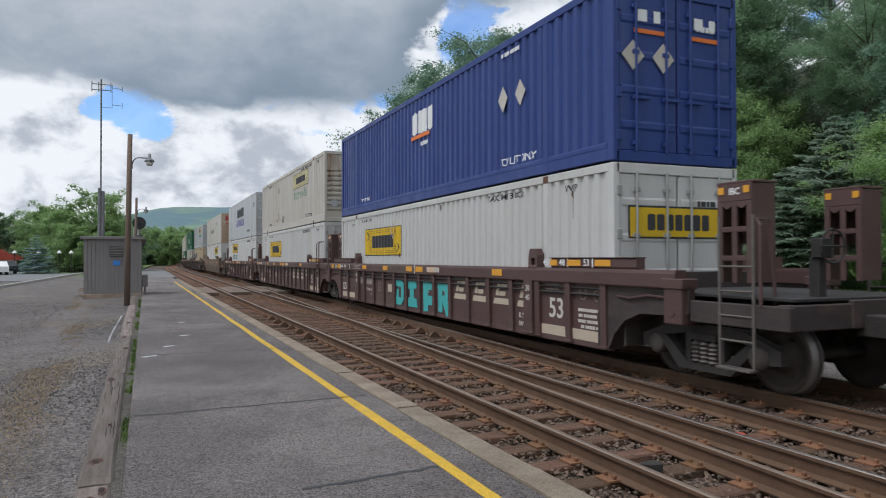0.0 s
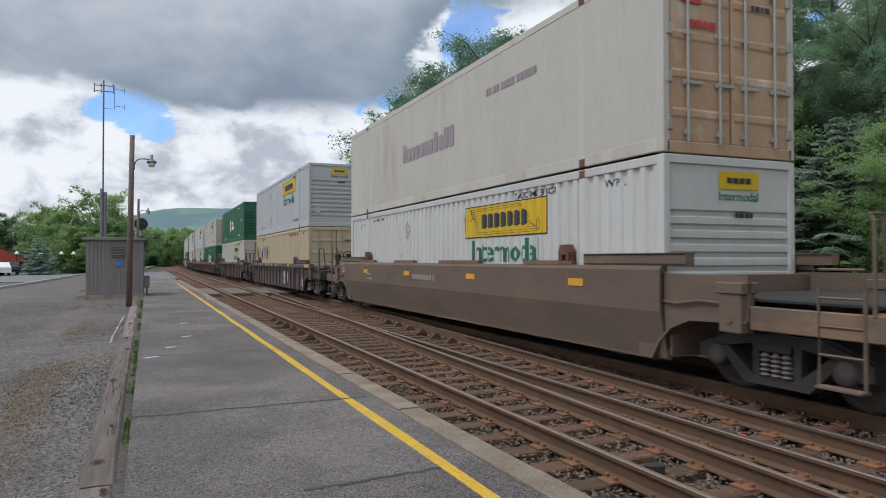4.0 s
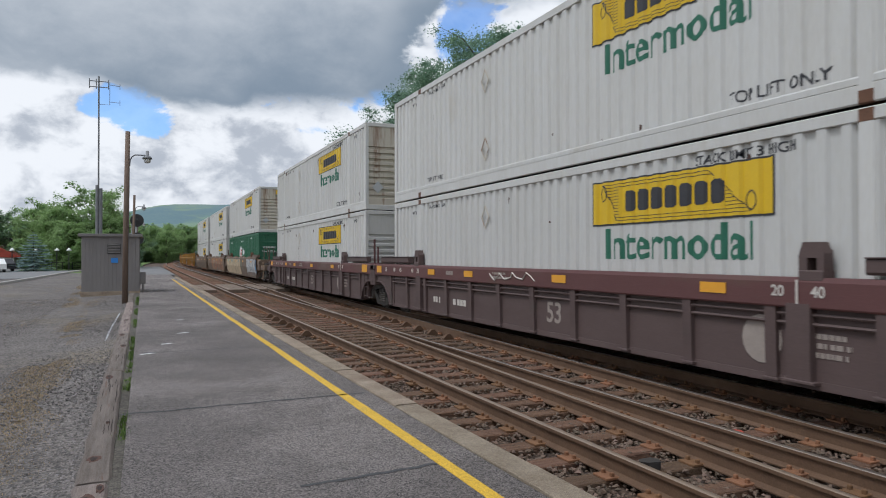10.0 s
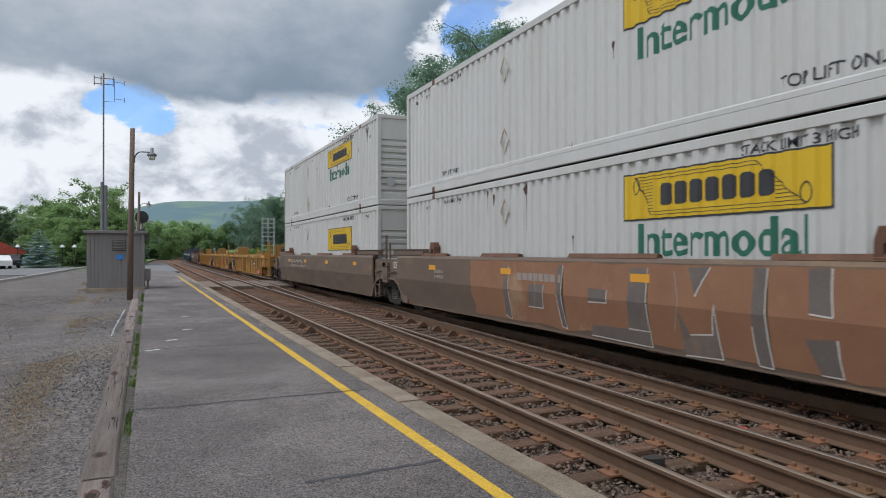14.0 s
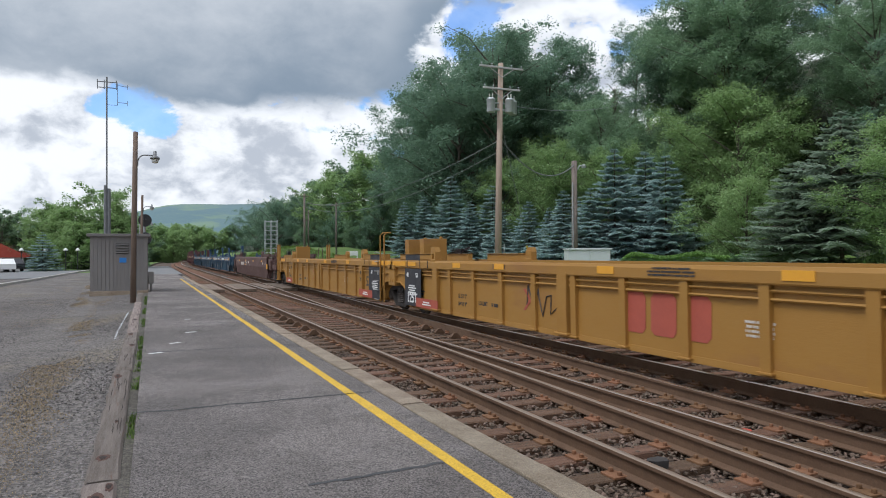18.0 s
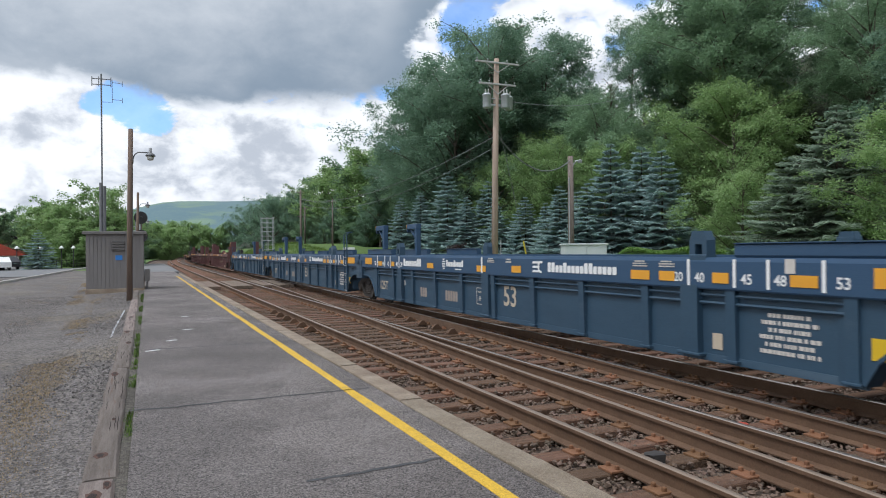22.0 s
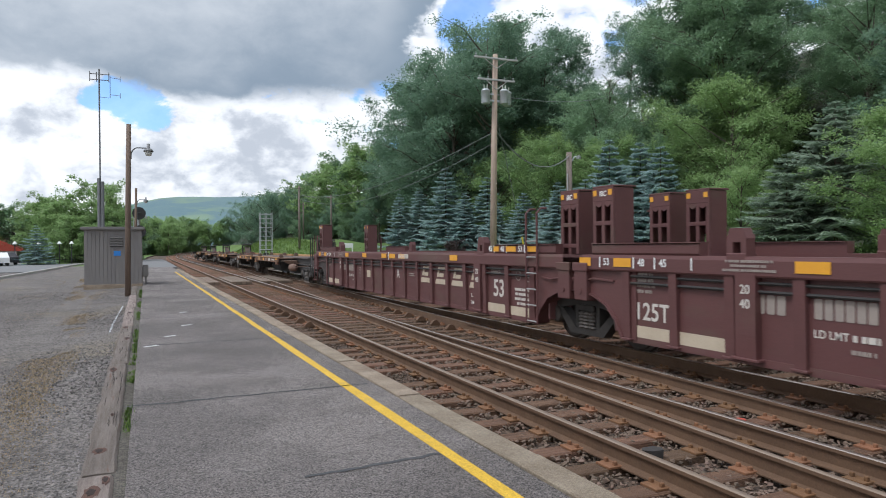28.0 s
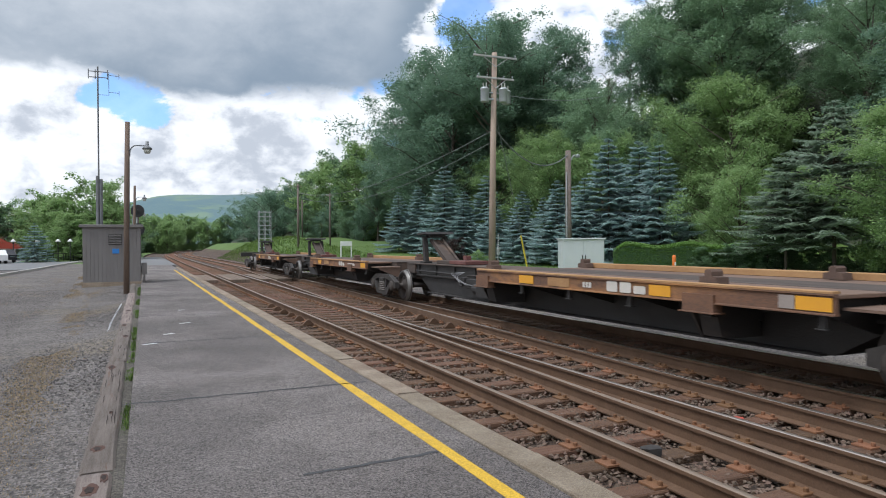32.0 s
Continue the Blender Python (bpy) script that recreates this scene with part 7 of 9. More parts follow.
spine_car(507.1, 522.7, 508.0, 516.1, 521.2, False, False, (("reflector", 508.1, 508.6), ("number", 509.2, 510.3), ("glyph", 510.6, 511.4), ("tan", 512.9, 513.6), ("reflector", 514.1, 514.6)))
spine_car(522.7, 538.0, 523.6, 531.6, 536.5, False, True, (("reflector", 523.7, 524.2), ("glyph", 526.2, 527.0), ("tan", 528.4, 529.2), ("reflector", 530.1, 530.6)))

LOW, HIGH = 0.285, 3.18
WHITE = "white corrugated container with a yellow company panel"
for c, lower, upper in (
    (16.82, ("c_white", "doors", "panel", {"ahead": True}), ("c_blue", "doors", "blue", {})),
    (35.64, ("c_white", "doors", "panel", {"ahead": True}), ("c_cream", "ribbed", "faded", {"end_paint": "c_streak"})),
    (54.54, ("c_white", "doors", "panel_word", {"ahead": True}), ("c_grey", "doors", "plate", {"flat": True})),
    (77.53, ("c_white", "ribbed", "panel_word", {}), ("c_cream", "doors", "crest", {"flat": True, "end_paint": "c_rust"})),
    (100.76, ("c_tan", "doors", "", {}), ("c_grey", "ribbed", "panel_word", {})),
    (123.56, ("c_cream", "ribbed", "panel_pale", {"end_paint": "c_streak"}), ("c_green", "ribbed", "hexagon", {})),
    (146.5, ("c_green", "doors", "barn", {}), ("c_cream", "ribbed", "faded", {"end_paint": "c_streak"})),
    (165.0, ("c_white", "ribbed", "panel_word", {}), ("c_white", "ribbed", "panel_word", {})),
    (184.0, ("c_white", "ribbed", "panel_word", {}), ("c_white", "ribbed", "panel_word", {"end_paint": "c_streak"})),
    (206.7, ("c_green", "doors", "barn", {}), ("c_white", "ribbed", "panel_word", {"end_paint": "c_streak"})),
    (225.4, ("c_white", "ribbed", "panel_word", {}), ("c_white", "ribbed", "panel_word", {})),
    (244.2, ("c_white", "ribbed", "panel", {}), ("c_white", "ribbed", "panel_word", {})),
):
    for z, (paint, end, logo, more) in ((LOW, lower), (HIGH, upper)):
        what = {"c_white": "white", "c_blue": "dark blue", "c_cream": "cream", "c_grey": "pale grey", "c_tan": "tan", "c_green": "green"}[paint]
        dec = {"panel": " with a yellow company panel", "panel_word": " with a yellow panel over green lettering", "faded": " with faded company markings and rust streaks", "panel_pale": " with a pale company panel", "blue": " with white markings and an orange stripe", "plate": " with smooth sides and dark lettering", "crest": " with smooth sides and a stained door end", "barn": " with a white and red sign", "hexagon": " with a white hexagon sign", "": " with scribbled tags"}[logo]
        container(c, z, paint, end, logo=logo, label=what + (" corrugated" if not more.get("flat") else "") + " container" + dec, **more)


# ---- graffiti ----
def tag_letters(parent, y0, y1, z0, z1, x, fill, edge, n, seed, lean=0.1):
    """Big rounded painted shapes with a dark outline, side by side along the platform side."""
    rnd = random.Random(seed)
    w = (y0 - y1) / n
    for k in range(n):
        c = y0 - (k + 0.5) * w
        h = z1 - z0
        shape = []
        arms = rnd.choice((5, 6, 7))
        m = 30
        for i in range(m):
            a = 2 * math.pi * i / m
            r = 0.40 + 0.10 * math.sin(arms * 0.5 * a + rnd.uniform(-0.05, 0.05) + k) + 0.07 * math.sin(3 * a + seed + k)
            e = 1.0 / max(abs(math.cos(a)), abs(math.sin(a)))
            r *= 0.72 + 0.28 * e
            shape.append((r * math.cos(a) * w * 1.12 + lean * math.sin(a) * h * 0.4, r * math.sin(a) * h * 1.12))
        at = Matrix.Translation((x, c, (z0 + z1) / 2)) @ SIDE
        if edge:
            o = part("painted_outline", mesh("painted_outline", [prism([(p * 1.12, q * 1.10) for p, q in shape], "z", 0.0, 0.003)], edge), parent, at)
        else:
            o = part("painted_shape", mesh("painted_shape", [prism(shape, "z", 0.0, 0.003)], fill), parent, at)
            continue
        part("painted_shape", mesh("painted_shape", [prism(shape, "z", 0.0, 0.005)], fill), o)
        for j in range(rnd.choice((1, 2))):
            p, q = rnd.uniform(-0.15, 0.15) * w, rnd.uniform(-0.25, 0.25) * h
            a, b = rnd.uniform(0.03, 0.05) * w + 0.015, rnd.uniform(0.10, 0.2) * h
            part("painted_gap", mesh("painted_gap", [prism([(p - a, q - b), (p + a, q - b * 0.8), (p + a * 1.4, q + b), (p - a * 0.6, q + b * 0.9)], "z", 0.0, 0.007)], edge), o)


def scribble(parent, y0, y1, z0, z1, x, mat, n, seed, r=0.012):
    """A thin sprayed or chalked line."""
    rnd = random.Random(seed)
    pts = []
    for k in range(n):
        t = k / (n - 1)
        pts.append((x, y0 + (y1 - y0) * t + rnd.uniform(-0.08, 0.08), z0 + (z1 - z0) * (0.5 + 0.5 * math.sin(k * 1.9 + seed) * rnd.uniform(0.5, 1.0))))
    sm = []
    for i in range(len(pts) - 1):
        for q in range(4):
            sm.append(Vector(pts[i]).lerp(Vector(pts[i + 1]), q / 4))
    part("sprayed_line", mesh("sprayed_line", [tube(sm, r, 4)], mat), parent)


CARS = [o for o, _ in ROLLING if o.name.startswith("well_car")]
BOXES = [o for o, _ in ROLLING if o.name.startswith("shipping_container")]
STROKES = {
    "D": ([(-0.26, -0.34), (-0.04, -0.34), (-0.04, 0.06), (-0.20, 0.10), (-0.22, 0.0)], [(-0.36, 0.16), (-0.04, 0.14), (0.14, 0.14), (0.20, 0.36), (-0.36, 0.36)], [(0.14, 0.14), (0.14, -0.16), (0.36, -0.20), (0.36, 0.22), (0.20, 0.36)], [(-0.36, -0.36), (0.16, -0.36), (0.36, -0.20), (0.14, -0.16), (-0.04, -0.14), (-0.36, -0.14)]),
    "I": ([(-0.36, 0.10), (0.34, 0.14), (0.34, 0.36), (-0.34, 0.36)], [(-0.13, -0.12), (0.15, -0.12), (0.15, 0.12), (-0.13, 0.11)], [(-0.38, -0.36), (0.42, -0.36), (0.36, -0.12), (-0.34, -0.12)]),
    "F": ([(-0.32, -0.42), (0.02, -0.40), (-0.02, 0.36), (-0.36, 0.36)], [(0.0, 0.14), (0.36, 0.14), (0.36, 0.36), (-0.02, 0.36)], [(0.0, -0.24), (0.40, -0.24), (0.40, 0.0), (0.0, 0.0)]),
    "R": ([(-0.30, -0.36), (-0.04, -0.36), (-0.06, 0.36), (-0.34, 0.36)], [(-0.05, 0.16), (0.08, 0.16), (0.30, 0.28), (0.16, 0.36), (-0.06, 0.36)], [(0.08, 0.16), (0.12, 0.06), (0.34, 0.0), (0.34, 0.22), (0.30, 0.28)], [(-0.05, -0.12), (0.10, -0.06), (0.34, 0.0), (0.12, 0.06), (-0.05, 0.04)], [(-0.04, -0.12), (0.24, -0.48), (0.44, -0.34), (0.26, -0.02), (0.10, -0.06)]),
}
for ch, y, w in (("D", 1.62, 1.0), ("I", 0.64, 1.02), ("F", -0.51, 0.92), ("R", -1.48, 0.96)):
    for k, (grow, mat) in enumerate(((1.08, "black_paint"), (1.0, "teal_paint"))):
        cut = [prism([((p - sum(a for a, _ in o) / len(o)) * grow + sum(a for a, _ in o) / len(o), (q - sum(b for _, b in o) / len(o)) * grow + sum(b for _, b in o) / len(o)) for p, q in o], "z", 0, 0.003 + 0.004 * k + 0.0004 * i) for i, o in enumerate(STROKES[ch])]
        part("painted_letter", mesh("painted_letter", cut, mat), CARS[1], Matrix.Translation((-1.383, y, 0.73)) @ SIDE @ Matrix.Diagonal((w, 1.0, 1, 1)))
tag_letters(CARS[5], -2.45, -3.15, 0.36, 1.15, -1.385, "silver_paint", "black_paint", 1, 5)
tag_letters(CARS[5], -3.35, -4.0, 0.40, 1.15, -1.385, "silver_paint", "black_paint", 1, 9)


def skin(z):
    """How far out the smooth side of a tan car stands at a height."""
    return -1.5015 - 0.0008 if z > 0.95 else -1.5023 + (0.95 - z) * 0.2154


def field(parent, y0, y1, z0, z1, mat, seed, lift=0.002, label="", wander=0.10):
    """A sprayed area with wavering ends and edges that lies on the smooth side."""
    n, rows = 28, [z0 + (z1 - z0) * k / 6 for k in range(7)]
    rows = sorted(set(rows + ([0.95] if z0 < 0.95 < z1 else [])))
    vs, fs = [], []
    for i in range(n + 1):
        for j, z in enumerate(rows):
            y = y0 + (y1 - y0) * i / n + (wander * noise.noise((z * 3.0, i * 0.9, seed)) if i in (0, n) else 0)
            zz = z + (0.07 * noise.noise((i * 0.5, seed, 1.0)) if j == 0 else 0.03 * noise.noise((i * 0.5, seed, 2.0)) if j == len(rows) - 1 else 0)
            vs.append((skin(zz) - lift, y, zz))
    m = len(rows)
    for i in range(n):
        for j in range(m - 1):
            fs.append([i * m + j, i * m + m + j, i * m + m + j + 1, i * m + j + 1])
    return part("painted_field", mesh("painted_field", [(vs, fs)], mat), parent, None, label)


def stroke(parent, pts, w, mat, lift=0.004):
    """A sprayed line on the smooth side through (y, z) points."""
    fine = []
    for (a, b), (c, d) in zip(pts, pts[1:]):
        fine += [(a + (c - a) * q / 6, b + (d - b) * q / 6) for q in range(6)]
    fine.append(pts[-1])
    vs = []
    for i, (y, z) in enumerate(fine):
        p, q = fine[max(0, i - 1)], fine[min(len(fine) - 1, i + 1)]
        dy, dz = q[0] - p[0], q[1] - p[1]
        l = math.hypot(dy, dz) or 1.0
        k = w * (0.8 + 0.35 * noise.noise((y * 2, z * 2, 4)))
        for sgn in (-1, 1):
            yy, zz = y - sgn * dz / l * k, z + sgn * dy / l * k
            vs.append((skin(zz) - lift, yy, zz))
    fs = [[2 * i, 2 * i + 1, 2 * i + 3, 2 * i + 2] for i in range(len(fine) - 1)]
    part("sprayed_line", mesh("sprayed_line", [(vs, fs)], mat), parent)


T = CARS[10]
field(T, 8.15, -0.75, 0.36, 1.46, "sand_paint", 3, label="large cream graffiti lettering with dark outlines")
for y0, y1 in ((7.3, 6.2), (5.1, 3.4), (4.5, 4.0), (0.5, 0.1)):
    field(T, y0, y1, 1.24, 1.42, "faded_green", y0, 0.003, wander=0.3)
for y in (6.0, 4.75, 3.25, 1.95, 0.75):
    stroke(T, [(y + 0.5, 1.48), (y + 0.12, 1.1), (y + 0.05, 0.8), (y - 0.3, 0.42)], 0.022, "graphite")
    stroke(T, [(y - 0.1, 1.48), (y + 0.1, 1.2), (y + 0.45, 0.9), (y + 0.75, 0.45)], 0.018, "moss_paint")
for pts, w in (([(7.7, 0.92), (7.0, 0.98), (6.8, 0.9), (7.1, 0.55)], 0.06), ([(6.0, 1.2), (5.5, 1.25), (5.3, 1.16), (5.9, 1.08)], 0.03), ([(4.35, 1.3), (4.15, 1.15), (4.2, 0.95), (4.35, 1.12)], 0.035), ([(2.75, 1.4), (2.6, 1.15), (2.3, 1.1), (2.25, 1.4)], 0.022), ([(2.55, 0.9), (2.35, 0.7), (2.15, 0.45), (2.1, 0.4)], 0.05),
                ([(1.7, 1.47), (1.1, 1.44), (1.05, 1.2), (1.5, 1.05), (1.2, 0.8), (1.0, 0.45)], 0.03), ([(1.35, 0.85), (1.2, 0.7), (1.1, 0.45)], 0.05), ([(0.35, 1.45), (0.3, 1.0), (0.15, 0.82), (0.05, 1.0), (0.0, 1.4)], 0.05), ([(-0.75, 1.48), (-0.65, 1.25), (-0.35, 1.2), (-0.55, 0.95), (-0.85, 0.5)], 0.03), ([(8.0, 1.49), (4.0, 1.49), (0.6, 1.47), (-0.7, 1.48)], 0.012)):
    stroke(T, pts, w, "graphite")
stroke(T, [(0.55, 1.46), (0.5, 1.2), (0.75, 1.0)], 0.012, "marking")
for pts in ([(-0.95, 1.42), (-1.0, 0.95)], [(-1.3, 1.42), (-1.32, 0.98)], [(-0.97, 1.18), (-1.3, 1.18)], [(-1.6, 1.3), (-1.45, 0.75)], [(-1.62, 1.3), (-1.95, 0.6)], [(-1.5, 0.92), (-1.8, 0.9)]):
    stroke(T, pts, 0.055, "moss_paint", 0.005)
field(T, -4.0, -7.9, 0.45, 1.46, "silver_paint", 5, label="silver graffiti lettering with black outlines", wander=0.3)
for pts in ([(-4.15, 1.3), (-4.5, 1.34), (-5.0, 0.95), (-5.35, 1.42), (-5.7, 1.42)], [(-4.25, 0.9), (-4.05, 0.5)], [(-5.55, 1.25), (-5.75, 1.40), (-5.95, 1.2), (-5.9, 0.8), (-5.7, 0.7), (-5.55, 0.95), (-5.55, 1.25)], [(-6.15, 1.22), (-6.35, 1.40), (-6.6, 1.2), (-6.5, 0.78), (-6.3, 0.7), (-6.15, 0.95), (-6.15, 1.22)], [(-6.8, 1.4), (-6.95, 1.0), (-7.2, 1.44), (-7.7, 1.42), (-7.75, 1.1)], [(-7.05, 0.9), (-7.0, 0.5)], [(-5.3, 0.6), (-5.45, 0.45)], [(-6.0, 0.55), (-6.1, 0.42)], [(-7.8, 1.1), (-8.0, 0.7), (-7.75, 0.42)]):
    stroke(T, pts, 0.035, "black_paint")
field(T, -4.1, -7.7, 0.36, 0.62, "worn_grey", 12, 0.003, wander=0.2)
field(T, -7.95, -8.15, 0.6, 1.4, "sky_paint", 6, 0.003)
def patch(parent, pts, mat, lift=0.004):
    """A sprayed flat shape with corners (y, z), folded over the bend of the smooth side."""
    bm = bmesh.new()
    bm.faces.new([bm.verts.new((0, y, z)) for y, z in pts])
    bmesh.ops.triangulate(bm, faces=bm.faces[:], ngon_method="EAR_CLIP")
    bmesh.ops.bisect_plane(bm, geom=bm.verts[:] + bm.edges[:] + bm.faces[:], plane_co=(0, 0, 0.95), plane_no=(0, 0, 1))
    for v in bm.verts:
        v.co.x = skin(v.co.z) - lift
    me = bpy.data.meshes.new("painted_shape")
    bm.to_mesh(me)
    bm.free()
    me.materials.append(M[mat])
    part("painted_shape", me, parent)


U = CARS[11]
field(U, 3.4, -7.3, 0.36, 1.50, "rust_paint", 8, label="faded orange graffiti with pale outlines", wander=0.3)
for pts in (((-1.97, 1.44), (-2.37, 1.45), (-2.31, 0.73), (-2.33, 0.545), (-1.85, 0.545)), ((-0.93, 0.51), (-1.85, 0.54), (-2.33, 0.54), (-2.33, 0.32), (-0.87, 0.34)), ((-3.16, 1.47), (-3.55, 1.48), (-3.27, 1.1)), ((-2.93, 0.92), (-3.11, 0.59), (-3.51, 0.63), (-3.6, 1.02), (-3.62, 0.33), (-2.97, 0.3)),
            ((-4.21, 1.49), (-4.41, 1.49), (-4.36, 0.91), (-4.37, 0.33), (-4.17, 0.34), (-4.15, 0.8)), ((-4.93, 1.49), (-5.21, 1.5), (-5.21, 0.99), (-4.93, 1.01)), ((-4.84, 0.73), (-5.23, 0.76), (-5.24, 0.36), (-4.98, 0.36)),
            ((1.85, 1.41), (1.68, 1.41), (1.74, 0.36), (1.98, 0.43)), ((-0.06, 1.44), (-0.23, 1.45), (-0.14, 0.82), (-0.18, 0.37), (-0.04, 0.39), (0.0, 0.95)), ((0.9, 1.09), (0.4, 1.09), (0.5, 0.67), (1.01, 0.67)), ((-0.95, 1.1), (-1.43, 1.09), (-1.41, 0.89), (-0.93, 0.88)), ((-6.1, 1.46), (-6.4, 1.46), (-6.35, 0.8), (-6.5, 0.36), (-6.2, 0.36))):
    patch(U, pts, "worn_grey", 0.005)
    ring = list(pts) + [pts[0]]
    for p, q in zip(ring[1:-2], ring[2:-1]):
        stroke(U, [p, ((p[0] + q[0]) / 2 + 0.012, (p[1] + q[1]) / 2), q], 0.012, "marking", 0.007)
for y in (-2.9, -6.6, 0.75):
    stroke(U, [(y, 1.42), (y - 0.06, 1.0), (y + 0.08, 0.6)], 0.010, "marking_dim", 0.006)
glyphs(CARS[14], 3, 1.9, 0.6, "red_band", -2.15, 0.82, -1.379, seed=54, low=1.0)
scribble(CARS[14], 1.7, 0.5, 0.45, 1.15, -1.385, "ink", 12, 31, 0.012)
for i, g in enumerate(BOXES):
    if g["label"].split()[0] in ("white", "cream", "pale", "tan") and i not in (5, 7):
        nr = random.Random(i)
        sh = []
        for k in range(nr.randint(6, 12)):
            y, z, r = nr.uniform(-7.6, 7.6), nr.choice((nr.uniform(0.25, 0.7), nr.uniform(1.4, 2.6), nr.uniform(2.45, 2.7))), nr.uniform(0.015, 0.06) * (2.0 if nr.random() < 0.2 else 1.0)
            sh.append(prism([(y + r * nr.uniform(0.4, 1.1) * math.cos(a * 0.9), z + 1.5 * r * nr.uniform(0.5, 1.2) * math.sin(a * 0.9)) for a in range(7)], "x", -1.2835, -1.276))
            if nr.random() < 0.5:
                sh.append(prism([(y - 0.006, z - r * nr.uniform(3, 9)), (y + 0.006, z - r * 2.0), (y + 0.012, z), (y - 0.012, z)], "x", -1.283, -1.276))
        me = mesh("rust_stain", sh, "rust_spot")
        for v in me.vertices if "smooth" not in g["label"] else ():
            v.co.x += 0.012 + 0.043 * wave(v.co.y)
        tagged(part("rust_stain", me, g), kind="stuff")
for y, z, r in ((1.29, 0.55, 0.14), (1.04, 0.57, 0.17), (0.87, 0.56, 0.17), (0.66, 0.40, 0.09), (3.03, 0.57, 0.06), (2.96, 1.32, 0.10), (2.35, 1.28, 0.05), (0.05, 0.70, 0.05), (3.4, 1.9, 0.05), (-1.8, 0.62, 0.05)):
    nr = random.Random(int(abs(y) * 100))
    blot = mesh("rust_blot", [prism([(y + r * 0.45 * nr.uniform(0.6, 1.1) * math.cos(a * 0.7), z + r * 1.3 * nr.uniform(0.7, 1.2) * math.sin(a * 0.7)) for a in range(9)], "x", -1.2845, -1.276)], "rust_spot")
    for v in blot.vertices:
        v.co.x += 0.012 + 0.043 * wave(v.co.y)
    part("rust_blot", blot, BOXES[3], None, "dark brown rust blot with a run below it")
w = part("brake_wheel", mesh("brake_wheel", [tube([(0.36 * math.cos(a * math.pi / 10), 0, 0.36 * math.sin(a * math.pi / 10)) for a in range(21)], 0.03, 6), lathe([(0.0, -0.04), (0.09, -0.04), (0.09, 0.04), (0.0, 0.04)], "y", 12)]
    + [tube([(0.08 * math.cos(a), 0, 0.08 * math.sin(a)), (0.35 * math.cos(a), 0, 0.35 * math.sin(a))], 0.022, 5) for a in [k * math.pi / 3 for k in range(6)]], "orange_worn"), CARS[7], (-0.62, -9.95, 1.92), "worn orange spoked brake wheel")
part("wheel_box", mesh("wheel_box", [box(0.25, 0.16, -0.05, 0.34, 0.26, 0.42), box(0.05, 0.2, -0.55, 0.3, 0.2, 0.6)], "orange_worn"), w)
scribble(CARS[3], 5.6, 3.3, 0.4, 1.1, -1.39, "marking", 9, 2)
scribble(CARS[3], 3.0, 1.6, 0.4, 0.7, -1.39, "marking", 7, 4)
scribble(CARS[12], 5.6, 2.6, 1.15, 1.42, -1.508, "marking", 14, 5, 0.010)
scribble(CARS[12], 5.2, 1.6, 0.98, 1.12, -1.508, "marking", 16, 6, 0.009)
scribble(CARS[8], 1.6, -0.2, 1.17, 1.38, -1.48, "marking", 12, 9, 0.012)
scribble(CARS[7], -5.6, -7.4, 1.17, 1.38, -1.48, "marking", 12, 10, 0.012)
for k in range(5):
    scribble(BOXES[8], 7.6 - k * 0.95, 6.9 - k * 0.95, 1.35, 2.35, -1.285, ("ink", "faded_ink", "ink", "sign_blue", "ink")[k], 7, 20 + k, 0.010)


# ---- beside the platform ----
def foliage(points, size, name, mat, seed=1, up=0.7, slim=0.34):
    """One mesh of many small folded leaves, set at points, most of them facing the sky; size: leaf length."""
    rnd = np.random.RandomState(seed)
    n = len(points)
    p = np.asarray(points, float)
    q = rnd.normal(size=(n, 3)) * 0.6
    q[:, 2] += up
    q /= np.linalg.norm(q, axis=1)[:, None]
    d = np.cross(q, rnd.normal(size=(n, 3)))
    d /= np.linalg.norm(d, axis=1)[:, None]
    e = np.cross(q, d)
    s = size * rnd.uniform(0.55, 1.4, (n, 1))
    a, b, c, f = p - d * s * 0.5, p + e * s * slim, p + d * s * 0.5, p - e * s * slim
    f = f + q * s * 0.12
    return quads(np.stack([a, b, c, f], 1), name, mat)


def quads(corners, name, mat):
    n = len(corners)
    me = bpy.data.meshes.new(name)
    me.vertices.add(4 * n)
    me.vertices.foreach_set("co", corners.ravel())
    me.loops.add(4 * n)
    me.loops.foreach_set("vertex_index", np.arange(4 * n, dtype=np.int32))
    me.polygons.add(n)
    me.polygons.foreach_set("loop_start", np.arange(0, 4 * n, 4, dtype=np.int32))
    me.polygons.foreach_set("loop_total", np.full(n, 4, dtype=np.int32))
    me.materials.append(M[mat])
    me.update()
    me.validate()
    return me


